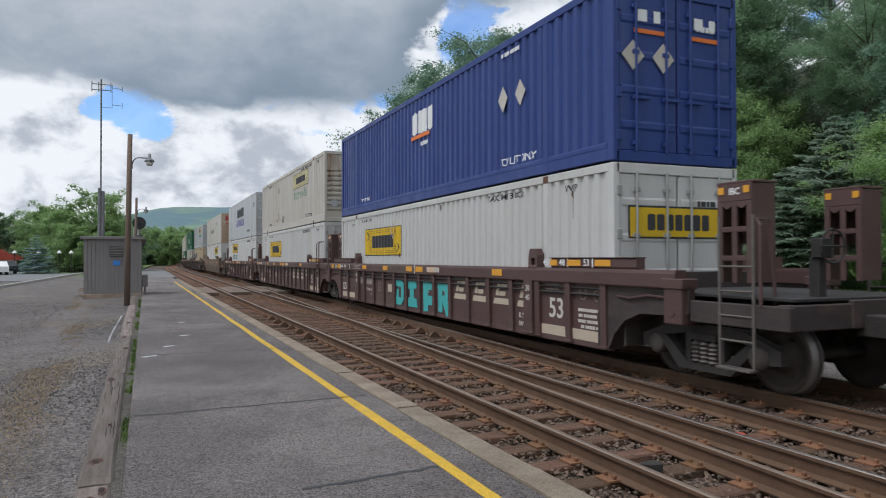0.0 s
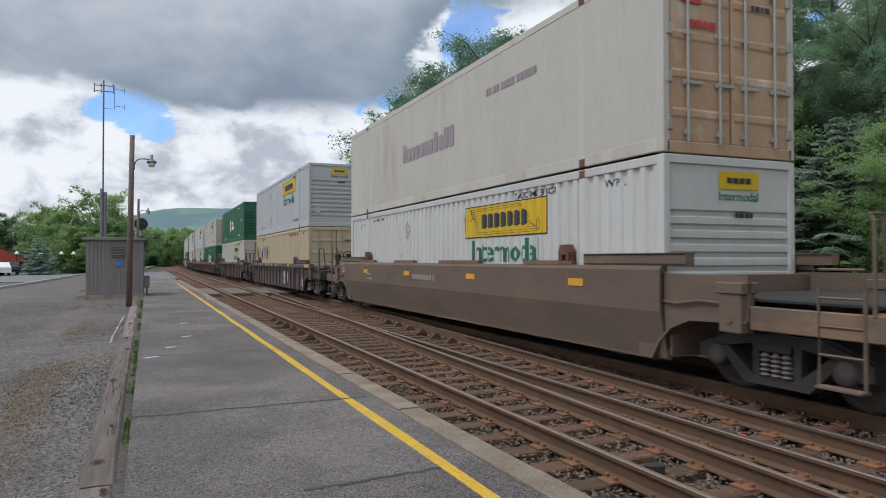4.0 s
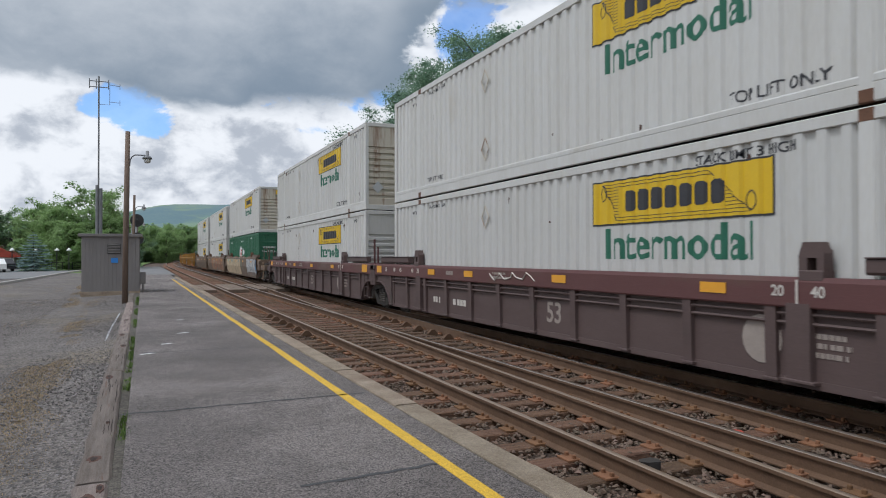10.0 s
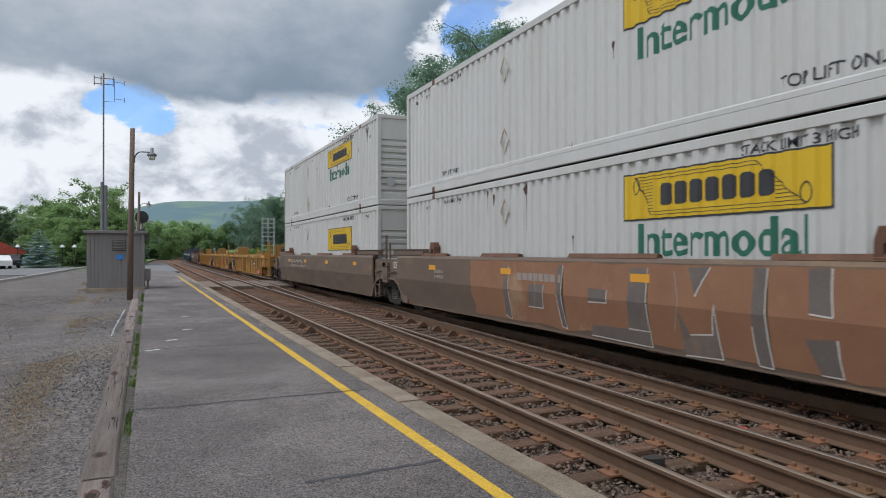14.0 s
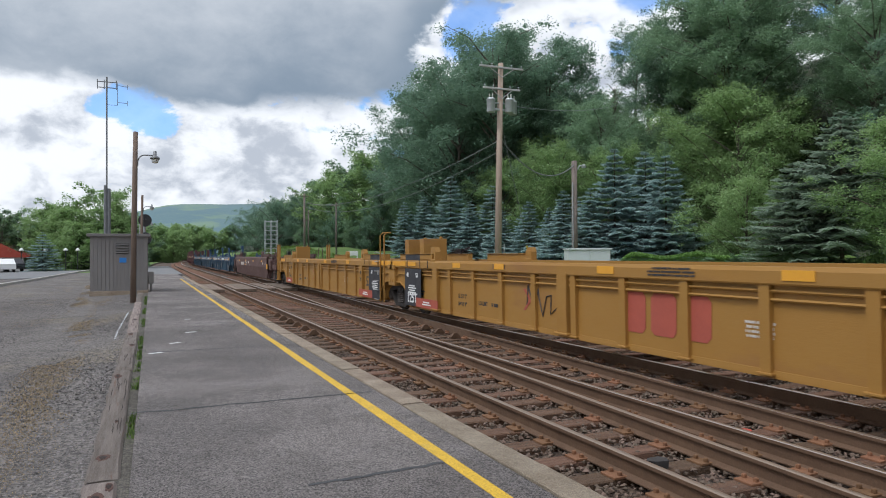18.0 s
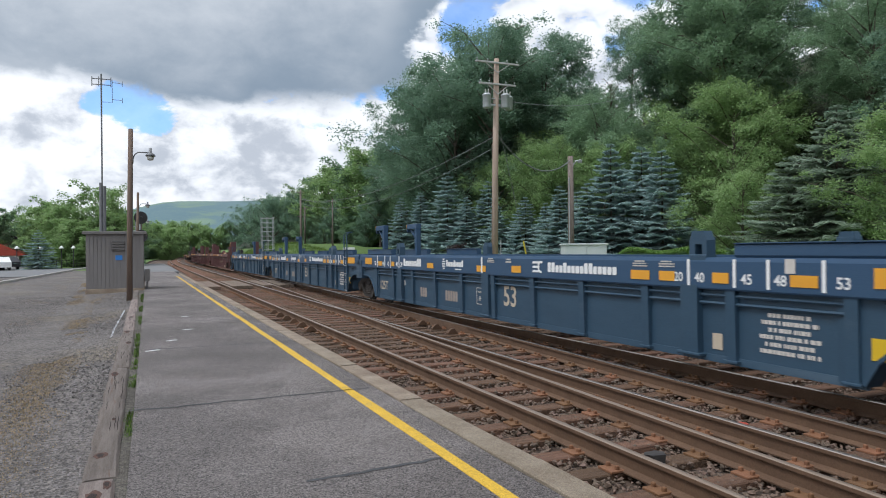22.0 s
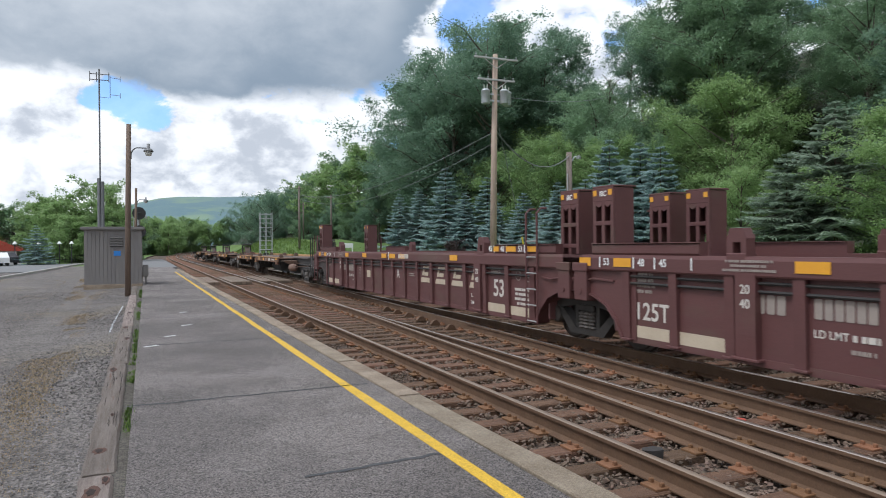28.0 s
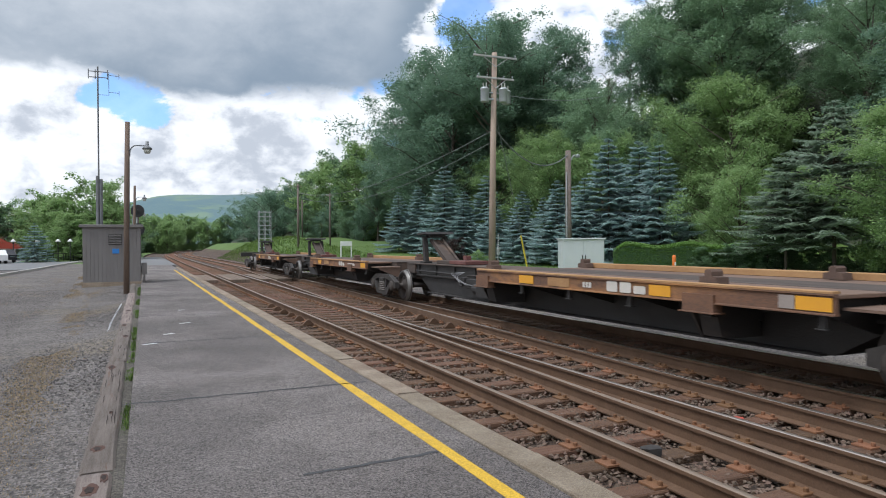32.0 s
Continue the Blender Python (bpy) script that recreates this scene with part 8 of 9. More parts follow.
def tree_parts(seed, tall, wide, leaves, size, base=0.28, limbs=26):
    """Trunk with limbs and twigs, and the places of its leaves in loose sprays along the twigs."""
    rnd = random.Random(seed)
    sway = [0.03 * tall * rnd.uniform(-1, 1) for _ in range(4)]
    shapes = [tube([(0, 0, -0.5), (sway[0], sway[1], tall * 0.4), (sway[2], sway[3], tall * 0.9)], tall * 0.014 + 0.03, 7, 0.03)]
    sprays = []
    for k in range(limbs):
        a, t = k * 2.4 + rnd.uniform(-0.6, 0.6), (k + 0.5) / limbs
        z = tall * (base + (0.90 - base) * t)
        reach = wide * 0.5 * (0.42 + 0.75 * math.sin(math.pi * (0.14 + 0.74 * t))) * rnd.uniform(0.55, 1.2)
        tip = Vector((reach * math.cos(a), reach * math.sin(a), z + reach * rnd.uniform(0.0, 0.5)))
        root = Vector((sway[0] * 0.7, sway[1] * 0.7, z - reach * 0.45))
        shapes.append(tube([root, root.lerp(tip, 0.55) + Vector((0, 0, 0.04 * tall)), tip], tall * 0.004 + 0.012, 5, 0.01))
        for j in range(13):
            q = root.lerp(tip, rnd.uniform(0.4, 1.08)) + Vector((rnd.uniform(-1, 1), rnd.uniform(-1, 1), rnd.uniform(-0.5, 0.8))) * wide * 0.10
            sprays.append((q, wide * rnd.uniform(0.025, 0.080), rnd.uniform(0.40, 0.9)))
    for j in range(6):
        sprays.append((Vector((sway[2] + rnd.uniform(-1, 1) * wide * 0.12, sway[3] + rnd.uniform(-1, 1) * wide * 0.12, tall * rnd.uniform(0.88, 1.0))), wide * 0.06, 0.7))
    w = np.array([r ** 1.6 for _, r, _ in sprays])
    nr = np.random.RandomState(seed)
    pick = nr.choice(len(sprays), leaves, p=w / w.sum())
    dirs = nr.normal(size=(leaves, 3))
    dirs *= (nr.rand(leaves) ** 0.75 * 1.45 / np.linalg.norm(dirs, axis=1))[:, None]
    cen = np.array([tuple(c) for c, _, _ in sprays])[pick]
    rr = np.array([r for _, r, _ in sprays])[pick][:, None]
    fl = np.array([f for _, _, f in sprays])[pick]
    off = dirs * rr * 1.25
    off[:, 2] *= fl
    off[:, 2] -= 0.22 * np.hypot(off[:, 0], off[:, 1])
    return shapes, cen + off


TREES = {}


def broadleaf(kind, x, y, z, turn, grow, label="leafy green broadleaf tree on the slope", group="woods on the slope", squash=1.0):
    """A tree of one of a few grown kinds: (seed, height, width, leaves, leaf size, leaf colour, bare stem, limbs)."""
    if kind not in TREES:
        seed, tall, wide, leaves, size, mat, base, limbs = KINDS[kind]
        shapes, pts = tree_parts(seed, tall, wide, leaves, size, base, limbs)
        TREES[kind] = (mesh("trunk", shapes, "bark"), foliage(pts, size, "crown", mat, seed, 1.2) if leaves else None)
    t = thing("tree", None, Matrix.LocRotScale((x, y, z), Euler((0, 0, turn)), (grow, grow, grow * squash)), label, "tree", group)
    part("trunk", TREES[kind][0], t)
    if TREES[kind][1]:
        part("crown", TREES[kind][1], t)
    return t


KINDS = {
    "a": (11, 13.0, 8.5, 66000, 0.135, "leaf", 0.22, 30), "b": (12, 15.0, 8.0, 66000, 0.135, "leaf_dark", 0.3, 30), "c": (13, 11.0, 8.0, 60000, 0.13, "leaf_light", 0.12, 30),
    "d": (14, 17.0, 9.0, 70000, 0.14, "leaf", 0.35, 32), "e": (15, 7.0, 6.5, 40000, 0.115, "leaf_light", 0.03, 28), "f": (16, 13.0, 9.5, 70000, 0.135, "leaf_dark", 0.15, 32),
    "g": (17, 17.0, 7.5, 26000, 0.135, "leaf_dark", 0.55, 18), "h": (18, 16.0, 6.0, 0, 0.2, "leaf", 0.45, 22), "i": (19, 3.0, 3.2, 9000, 0.12, "leaf_maroon", 0.03, 16),
    # distant kinds: yellowish-green leaves, picked lighter so that their colour carries haze
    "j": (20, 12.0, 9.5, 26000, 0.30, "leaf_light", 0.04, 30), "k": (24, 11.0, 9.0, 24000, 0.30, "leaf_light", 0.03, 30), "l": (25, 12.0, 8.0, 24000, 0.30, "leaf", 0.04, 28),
}


def spruce(kind, x, y, z, tall, turn, label="blue spruce with drooping layered branches"):
    """Whorls of drooping boughs, each a flat fan of narrow needle sprays."""
    if ("s", kind) not in TREES:
        mat, seed, wide, whorls, bare, full = {"blue": ("needle", 21, 0.82, 20, 0.10, 1.0), "blue_b": ("needle", 22, 0.76, 18, 0.12, 1.0), "green": ("needle_green", 23, 0.98, 17, 0.30, 0.8), "wide": ("needle", 26, 1.1, 15, 0.06, 1.3)}[kind]
        rnd = random.Random(seed)
        shapes = [tube([(0, 0, -0.1), (0, 0, 0.5), (0, 0, 0.97)], 0.013, 7, 0.002)]
        cards = []

        def spray(at, along, size, width):
            n = Vector((rnd.uniform(-0.8, 0.8), rnd.uniform(-0.8, 0.8), 1.0))
            e = along.cross(n).normalized() * width
            c = at + along * size
            m = at + along * size * 0.45
            cards.append((tuple(at), tuple(m + e), tuple(c), tuple(m - e)))

        for k in range(whorls):
            t = k / (whorls - 1)
            zz = bare + (0.97 - bare) * t ** 0.95
            reach = wide * 0.5 * (1 - t) ** 0.80 * rnd.uniform(0.88, 1.06) + 0.022
            n = max(5, int(10 - 4 * t))
            for j in range(n):
                a = j * 2 * math.pi / n + k * 0.9 + rnd.uniform(-0.22, 0.22)
                r = reach * rnd.uniform(0.70, 1.14)
                d = Vector((math.cos(a), math.sin(a), 0))
                side = Vector((-d.y, d.x, 0))
                root = Vector((0, 0, zz + rnd.uniform(-0.010, 0.010)))
                drop = rnd.uniform(0.16, 0.30) * (1.15 - t)
                lift = rnd.uniform(0.02, 0.12)

                def bough(s):
                    return root + d * (r * s) + Vector((0, 0, -drop * r * s * (2 - s) * 0.75 + lift * r * s * s))

                if r > 0.04:
                    shapes.append(tube([root, bough(0.5), bough(0.98)], 0.0022, 3, 0.0006))
                m = int((9 + 46 * r) * full)
                for q in range(m):
                    s = 0.10 + 0.90 * q / m
                    here, on = bough(s), (bough(min(1.0, s + 0.04)) - bough(s - 0.04)).normalized()
                    for w in (-1, 1):
                        l = min(0.42 * r * (1.06 - s) + 0.022, 0.085) * rnd.uniform(0.7, 1.25)
                        way = (on * rnd.uniform(0.5, 1.0) + side * w + Vector((0, 0, rnd.uniform(-0.28, 0.02)))).normalized()
                        spray(here, way, l, 0.0062)
                        if l > 0.035:
                            spray(here + way * l * 0.4, (way + on * 0.8).normalized(), l * 0.6, 0.0055)
                            spray(here + way * l * 0.5, (way - on * 0.4 + Vector((0, 0, -0.25))).normalized(), l * 0.5, 0.0055)
                    spray(here, (on + Vector((0, 0, 0.25))).normalized(), 0.022, 0.005)
        TREES["s", kind] = (mesh("trunk", shapes, "bark"), quads(np.array(cards), "needles", mat))
    t = thing("spruce_tree", None, Matrix.LocRotScale((x, y, z), Euler((0, 0, turn)), (tall, tall, tall)), label, "conifer tree", "spruces behind the track")
    part("trunk", TREES["s", kind][0], t)
    part("needles", TREES["s", kind][1], t)
    return t


for i, (x, y, zt) in enumerate(((21.0, 58.5, 6.5), (22.6, 57.8, 7.0), (23.2, 53.2, 8.4), (23.8, 50.7, 6.1), (25.5, 50.0, 7.4), (25.2, 43.6, 5.6), (25.5, 41.3, 5.0), (25.3, 39.2, 6.0), (26.3, 38.7, 5.6), (25.8, 36.8, 6.0), (27.2, 36.2, 8.5), (30.3, 37.0, 8.6), (28.8, 33.3, 7.8), (24.6, 47.0, 5.2))):
    z = height(x, y)
    spruce("blue" if i % 2 else "blue_b", x, y, z, zt - z, i * 1.3)
spruce("green", 28.1, 21.2, 0.0, 8.1, 0.4, "tall dark green spruce with bare lower trunk")
spruce("green", 27.0, 22.8, 0.0, 5.9, 1.9, "dark green spruce beside the hedge")

rnd = random.Random(5)
for row in range(8):
    for k in range(24):
        y = -16 + 7.0 * k + rnd.uniform(-2.6, 2.6) + (row % 2) * 3.5
        x = foot(y) + 1.5 + row * 5.0 + rnd.uniform(-2.0, 2.0)
        kind = rnd.choice("adcadb" if y < 40 and row > 1 else "abdfadb" if row > 1 else "abfadc")
        turn, spread = rnd.uniform(0, 6.3), rnd.uniform(0.62, 0.98)
        z = height(x, y) - 0.3
        grow = min((min(canopy(x, y), canopy(x - 3.4, y + 1.2), canopy(x + 2.6, y - 1.0) * 1.03) * spread - z) / KINDS[kind][1], 1.35)
        if y < 12 and row > 5 or grow < 0.45:
            continue
        broadleaf(kind, x, y, z, turn, max(0.5, grow))
# thin tall trees that stand out over the rest, and a dead one
for kind, x, y, over in (("g", 41.0, 61.0, 1.5), ("g", 44.5, 55.5, 0.6), ("h", 46.5, 62.0, 0.4), ("g", 33.5, 63.5, 2.0), ("a", 36.0, 69.0, 1.6), ("g", 50.0, 60.5, 1.0), ("g", 32.0, 78.0, 1.2)):
    z = height(x, y) - 0.3
    broadleaf(kind, x, y, z, x, min(1.5, (canopy(x, y) + over - z) / KINDS[kind][1]), "bare dead tree standing above the woods" if kind == "h" else "tall thin-crowned tree rising above the woods", "tall trees on the slope")
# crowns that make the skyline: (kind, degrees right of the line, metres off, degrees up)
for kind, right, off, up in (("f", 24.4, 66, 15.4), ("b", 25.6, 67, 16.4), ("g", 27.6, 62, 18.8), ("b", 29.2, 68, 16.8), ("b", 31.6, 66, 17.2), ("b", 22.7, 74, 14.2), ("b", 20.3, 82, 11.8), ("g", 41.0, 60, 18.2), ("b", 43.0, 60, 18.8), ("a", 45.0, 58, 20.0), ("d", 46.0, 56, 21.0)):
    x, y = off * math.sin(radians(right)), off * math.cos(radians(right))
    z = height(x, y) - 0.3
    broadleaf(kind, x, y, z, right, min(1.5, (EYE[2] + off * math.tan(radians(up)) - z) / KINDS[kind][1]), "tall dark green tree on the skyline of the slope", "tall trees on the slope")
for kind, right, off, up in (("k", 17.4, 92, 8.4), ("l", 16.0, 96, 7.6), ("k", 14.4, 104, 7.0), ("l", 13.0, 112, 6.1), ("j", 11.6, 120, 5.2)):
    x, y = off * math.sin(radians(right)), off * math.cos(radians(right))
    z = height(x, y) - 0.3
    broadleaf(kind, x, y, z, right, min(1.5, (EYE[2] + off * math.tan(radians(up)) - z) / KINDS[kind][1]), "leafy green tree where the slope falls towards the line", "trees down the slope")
# undergrowth behind the lawn
for k in range(18):
    a, off = radians(44.0 + k * 1.15), 37.0 + rnd.uniform(-0.8, 1.2)
    x, y = off * math.sin(a), off * math.cos(a)
    broadleaf("l", x, y, height(x, y) - 0.15, rnd.uniform(0, 6.3), rnd.uniform(0.13, 0.18), "low dark leafy shrub behind the lawn", "shrubs behind the lawn", 0.75)
# undergrowth along the foot of the slope
for k in range(20):
    y = 6 + k * 5.0 + rnd.uniform(-1.5, 1.5)
    x = foot(y) + 0.3 + rnd.uniform(-1.2, 1.2)
    broadleaf(rnd.choice("fb"), x, y, height(x, y) - 0.4, rnd.uniform(0, 6.3), rnd.uniform(0.22, 0.4), "low leafy shrub at the foot of the slope", "shrubs at the foot of the slope")
broadleaf("c", 27.3, 17.4, 0.1, 2.0, 0.68, "bright green young tree by the lawn", "young trees")
broadleaf("e", 31.0, 29.1, 0.1, 2.0, 0.85, "bright green bushy young tree by the hedge", "young trees")
broadleaf("e", 32.6, 31.5, 0.1, 0.6, 0.5, "bright green bushy young tree by the hedge", "young trees")
broadleaf("c", 29.5, 46.0, 1.0, 0.5, 0.85, "light green tree between the spruces", "young trees")
broadleaf("c", 31.0, 42.0, 1.0, 1.5, 0.8, "light green tree between the spruces", "young trees")
broadleaf("c", 28.5, 54.0, 1.0, 2.5, 0.8, "light green tree between the spruces", "young trees")
broadleaf("i", 20.6, 45.6, height(20.6, 45.6) - 0.1, 1.0, 0.62, "dark maroon-leaved ornamental bush", "garden bushes")
broadleaf("e", 19.6, 39.6, height(19.6, 39.6) - 0.1, 2.0, 0.17, "small bright green weedy bush", "garden bushes")
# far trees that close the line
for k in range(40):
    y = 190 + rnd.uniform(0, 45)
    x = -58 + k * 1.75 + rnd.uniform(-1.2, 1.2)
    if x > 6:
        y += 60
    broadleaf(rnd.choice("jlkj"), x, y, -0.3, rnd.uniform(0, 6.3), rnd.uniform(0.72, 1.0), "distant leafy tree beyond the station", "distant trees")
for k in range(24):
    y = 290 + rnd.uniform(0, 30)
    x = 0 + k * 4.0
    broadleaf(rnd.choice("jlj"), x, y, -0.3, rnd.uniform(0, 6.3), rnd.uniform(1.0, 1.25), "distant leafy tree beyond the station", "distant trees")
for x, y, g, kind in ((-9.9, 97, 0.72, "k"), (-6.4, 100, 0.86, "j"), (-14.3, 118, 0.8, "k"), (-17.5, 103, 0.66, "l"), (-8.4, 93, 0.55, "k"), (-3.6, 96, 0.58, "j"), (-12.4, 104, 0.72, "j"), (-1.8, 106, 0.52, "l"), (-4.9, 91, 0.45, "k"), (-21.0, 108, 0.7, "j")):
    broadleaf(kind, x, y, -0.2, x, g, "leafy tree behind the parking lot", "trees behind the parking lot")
spruce("wide", -10.9, 86, 0, 4.4, 0.3, "broad blue spruce behind the parking lot")


def mountain():
    vs, fs, n = [], [], 40
    for i in range(n + 1):
        x = -420 + i * 30
        t = (x - 260) / 440
        top = 104 * math.exp(-t ** 4) * (1 + 0.03 * noise.noise((x * 0.01, 0, 0))) + 2 * noise.noise((x * 0.02, 3, 0))
        for k in range(7):
            q = k / 6
            vs.append((x, 1000 + 700 * q, -2 + top * 1.18 * math.sin(q * math.pi * 0.5)))
    for i in range(n):
        for k in range(6):
            fs.append([i * 7 + k, i * 7 + 7 + k, i * 7 + 8 + k, i * 7 + 1 + k])
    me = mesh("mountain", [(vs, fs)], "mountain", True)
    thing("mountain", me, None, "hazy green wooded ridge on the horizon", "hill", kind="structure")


mountain()


# ---- shed, poles and mast ----
def shed():
    g = thing("signal_shed", None, (0, 0, 0), "grey-brown board equipment shed with flat roof", "shed")
    x0, x1, y0, y1, z1 = -2.33, -0.16, 31.7, 34.4, 2.52
    part("plinth", mesh("plinth", [box((x0 + x1) / 2, (y0 + y1) / 2, 0.1, x1 - x0 + 0.06, y1 - y0 + 0.06, 0.24)], "concrete"), g)
    part("wall", mesh("wall", [box((x0 + x1) / 2, (y0 + y1) / 2, 1.36, x1 - x0 - 0.04, y1 - y0 - 0.04, 2.3)], "shed_wall"), g)
    n = 15
    bd = mesh("board", [box(0, 0, 1.36, (x1 - x0) / n - 0.007, 0.022, 2.28)], "shed_wall")
    for k in range(n):
        part("board", bd, g, (x0 + (k + 0.5) * (x1 - x0) / n, y0, 0))
        part("board", bd, g, pose(x1, y0 + 0.09 + k * (y1 - y0 - 0.15) / n, 0, 0, 0, 90))
    part("roof", mesh("roof", [box((x0 + x1) / 2, (y0 + y1) / 2, z1 + 0.02, x1 - x0 + 0.24, y1 - y0 + 0.24, 0.12)], "shed_trim"), g)
    v = part("vent", mesh("vent", [box(-1.12, y0 - 0.03, 1.98, 0.5, 0.04, 0.42)], "black"), g)
    for k in range(6):
        part("louvre", kept("louvre", lambda: mesh("louvre", [box(0, 0, 0, 0.48, 0.05, 0.035)], "shed_trim")), v, pose(-1.12, y0 - 0.06, 1.82 + k * 0.066, 30))
    part("notice", mesh("notice", [box(-1.1, y0 - 0.025, 1.5, 0.26, 0.02, 0.2)], "sign_blue"), g, label="small blue notice")
    part("meter_box", mesh("meter_box", [box(-0.02, y0 + 0.25, 0.75, 0.22, 0.3, 0.5), tube([(-0.02, y0 + 0.2, 0.1), (-0.02, y0 + 0.2, 0.6)], 0.04, 6)], "shed_trim"), g)


shed()


def lamp_pole(x, y, tall):
    p = thing("platform_lamp", None, (x, y, 0.1), "leaning brown wooden lamp pole with a gooseneck yard lamp", "street lamp", "platform lamps")
    part("pole", kept("lpole", lambda: mesh("pole", [tube([(0, 0, -0.2), (0.03, 0, tall * 0.5), (0.08, 0, tall)], 0.095, 10, 0.075)], "pole_dark", True)), p)
    part("gooseneck", kept("neck", lambda: mesh("gooseneck", [tube([(0.14, 0, tall - 1.15)] + [(0.14 + 0.22 * (1 - math.cos(a * 0.157)), 0, tall - 1.05 + 0.28 * math.sin(a * 0.157)) for a in range(11)] + [(0.62, 0, tall - 0.77)], 0.022, 6), tube([(0.10, 0, 0.2), (0.13, 0, tall - 1.2)], 0.014, 5)], "mast_grey")), p)
    h = part("lamp_head", kept("lhead", lambda: mesh("lamp_head", [lathe([(0.0, 0.20), (0.05, 0.20), (0.055, 0.05), (0.09, 0.03), (0.15, -0.02), (0.16, -0.07), (0.145, -0.07), (0.0, -0.03)][::-1], "z", 14, (0.68, 0, tall - 0.82))], "mast_grey", True)), p)
    part("lamp_glass", kept("lglass", lambda: mesh("lamp_glass", [lathe([(0.0, -0.22), (0.09, -0.20), (0.13, -0.07), (0.0, -0.07)], "z", 14, (0.68, 0, tall - 0.82))], "lamp_glass", True)), h)


lamp_pole(-0.57, 25.3, 5.74)
lamp_pole(-0.66, 51.5, 5.72)
lamp_pole(-0.66, 78.0, 5.72)


def antenna():
    x, y = -1.93, 34.9
    a = thing("antenna_mast", None, (x, y, 0), "tall thin steel radio mast behind the shed", "antenna")
    part("mast", mesh("mast", [tube([(0, 0, -0.1), (0, 0, 4.9)], 0.075, 8), tube([(0.05, 0, 4.6), (0.05, 0, 9.85)], 0.035, 8), tube([(0.14, 0, -0.1), (0.14, 0, 4.75)], 0.075, 8)], "mast_grey"), a)
    for z in (9.62, 9.36):
        part("aerial_arm", mesh("aerial_arm", [tube([(-0.33, 0, z), (0.45, 0, z)], 0.022, 5)], "mast_grey"), a)
    for q in (-0.33, -0.05, 0.45):
        part("aerial_rod", mesh("aerial_rod", [tube([(q, 0, 9.28), (q, 0, 9.72)], 0.02, 5)], "mast_grey"), a)
    part("side_aerial", mesh("side_aerial", [tube([(0.05, 0, 8.58), (0.50, 0, 8.58), (0.50, 0, 9.64)], 0.014, 5), tube([(0.50, 0, 9.50), (0.92, 0, 9.46)], 0.012, 5), tube([(0.50, 0, 8.72), (0.92, 0, 8.70)], 0.012, 5), tube([(0.92, 0, 9.34), (0.92, 0, 9.58)], 0.012, 5), tube([(0.92, 0, 8.58), (0.92, 0, 8.82)], 0.012, 5)], "mast_grey"), a)


antenna()


def signal(x, y):
    s = thing("railway_signal", None, (x, y, 0), "railway colour-light signal with black target on a silver mast", "signal")
    part("mast", mesh("mast", [tube([(0, 0, -0.1), (0, 0, 4.9)], 0.08, 8)], "galvanised"), s)
    part("ladder", mesh("ladder", [tube([(-0.35, 0.1, 0.1), (-0.35, 0.1, 4.6)], 0.03, 5), tube([(-0.62, 0.1, 0.1), (-0.62, 0.1, 4.6)], 0.03, 5)] + [tube([(-0.62, 0.1, 0.4 + 0.35 * k), (-0.35, 0.1, 0.4 + 0.35 * k)], 0.022, 5) for k in range(12)], "galvanised"), s)
    for z in (3.1, 4.6):
        h = part("signal_head", kept("sighead", lambda: mesh("signal_head", [lathe([(0.0, -0.02), (0.52, -0.02), (0.52, 0.03), (0.0, 0.03)], "y", 20, (0, -0.2, 0)), box(0, 0, 0, 0.5, 0.4, 0.8)], "black")), s, (0.05, 0, z))
        part("lens_hood", kept("hood", lambda: mesh("lens_hood", [tube([(0, -0.22, 0), (0, -0.5, -0.03)], 0.13, 10)], "black")), h)


signal(-0.55, 62.0)


def gantry():
    x, y = 12.0, 76.5
    g = thing("signal_gantry", None, (x, y, height(x, y)), "silver lattice signal mast with railed platform", "signal mast")
    for dx in (-0.62, 0.0, 0.62):
        for dy in (-0.4, 0.4):
            part("leg", kept("gleg", lambda: mesh("leg", [tube([(0, 0, -0.2), (0, 0, 5.2)], 0.04, 6)], "galvanised")), g, (dx, dy, 0))
    for k in range(9):
        part("lattice_ring", kept("gring", lambda: mesh("lattice_ring", [tube([(-0.64, -0.42, 0), (0.64, -0.42, 0), (0.64, 0.42, 0), (-0.64, 0.42, 0), (-0.64, -0.42, 0)], 0.032, 5)], "galvanised")), g, (0, 0, 1.2 + 0.48 * k))
    part("cage", mesh("cage", [tube([(-0.65, -0.5, 1.1), (0.65, -0.5, 1.1), (0.65, 0.5, 1.1)], 0.03, 5), box(0, 0, 0.4, 0.5, 0.5, 0.9)], "black"), g)


gantry()


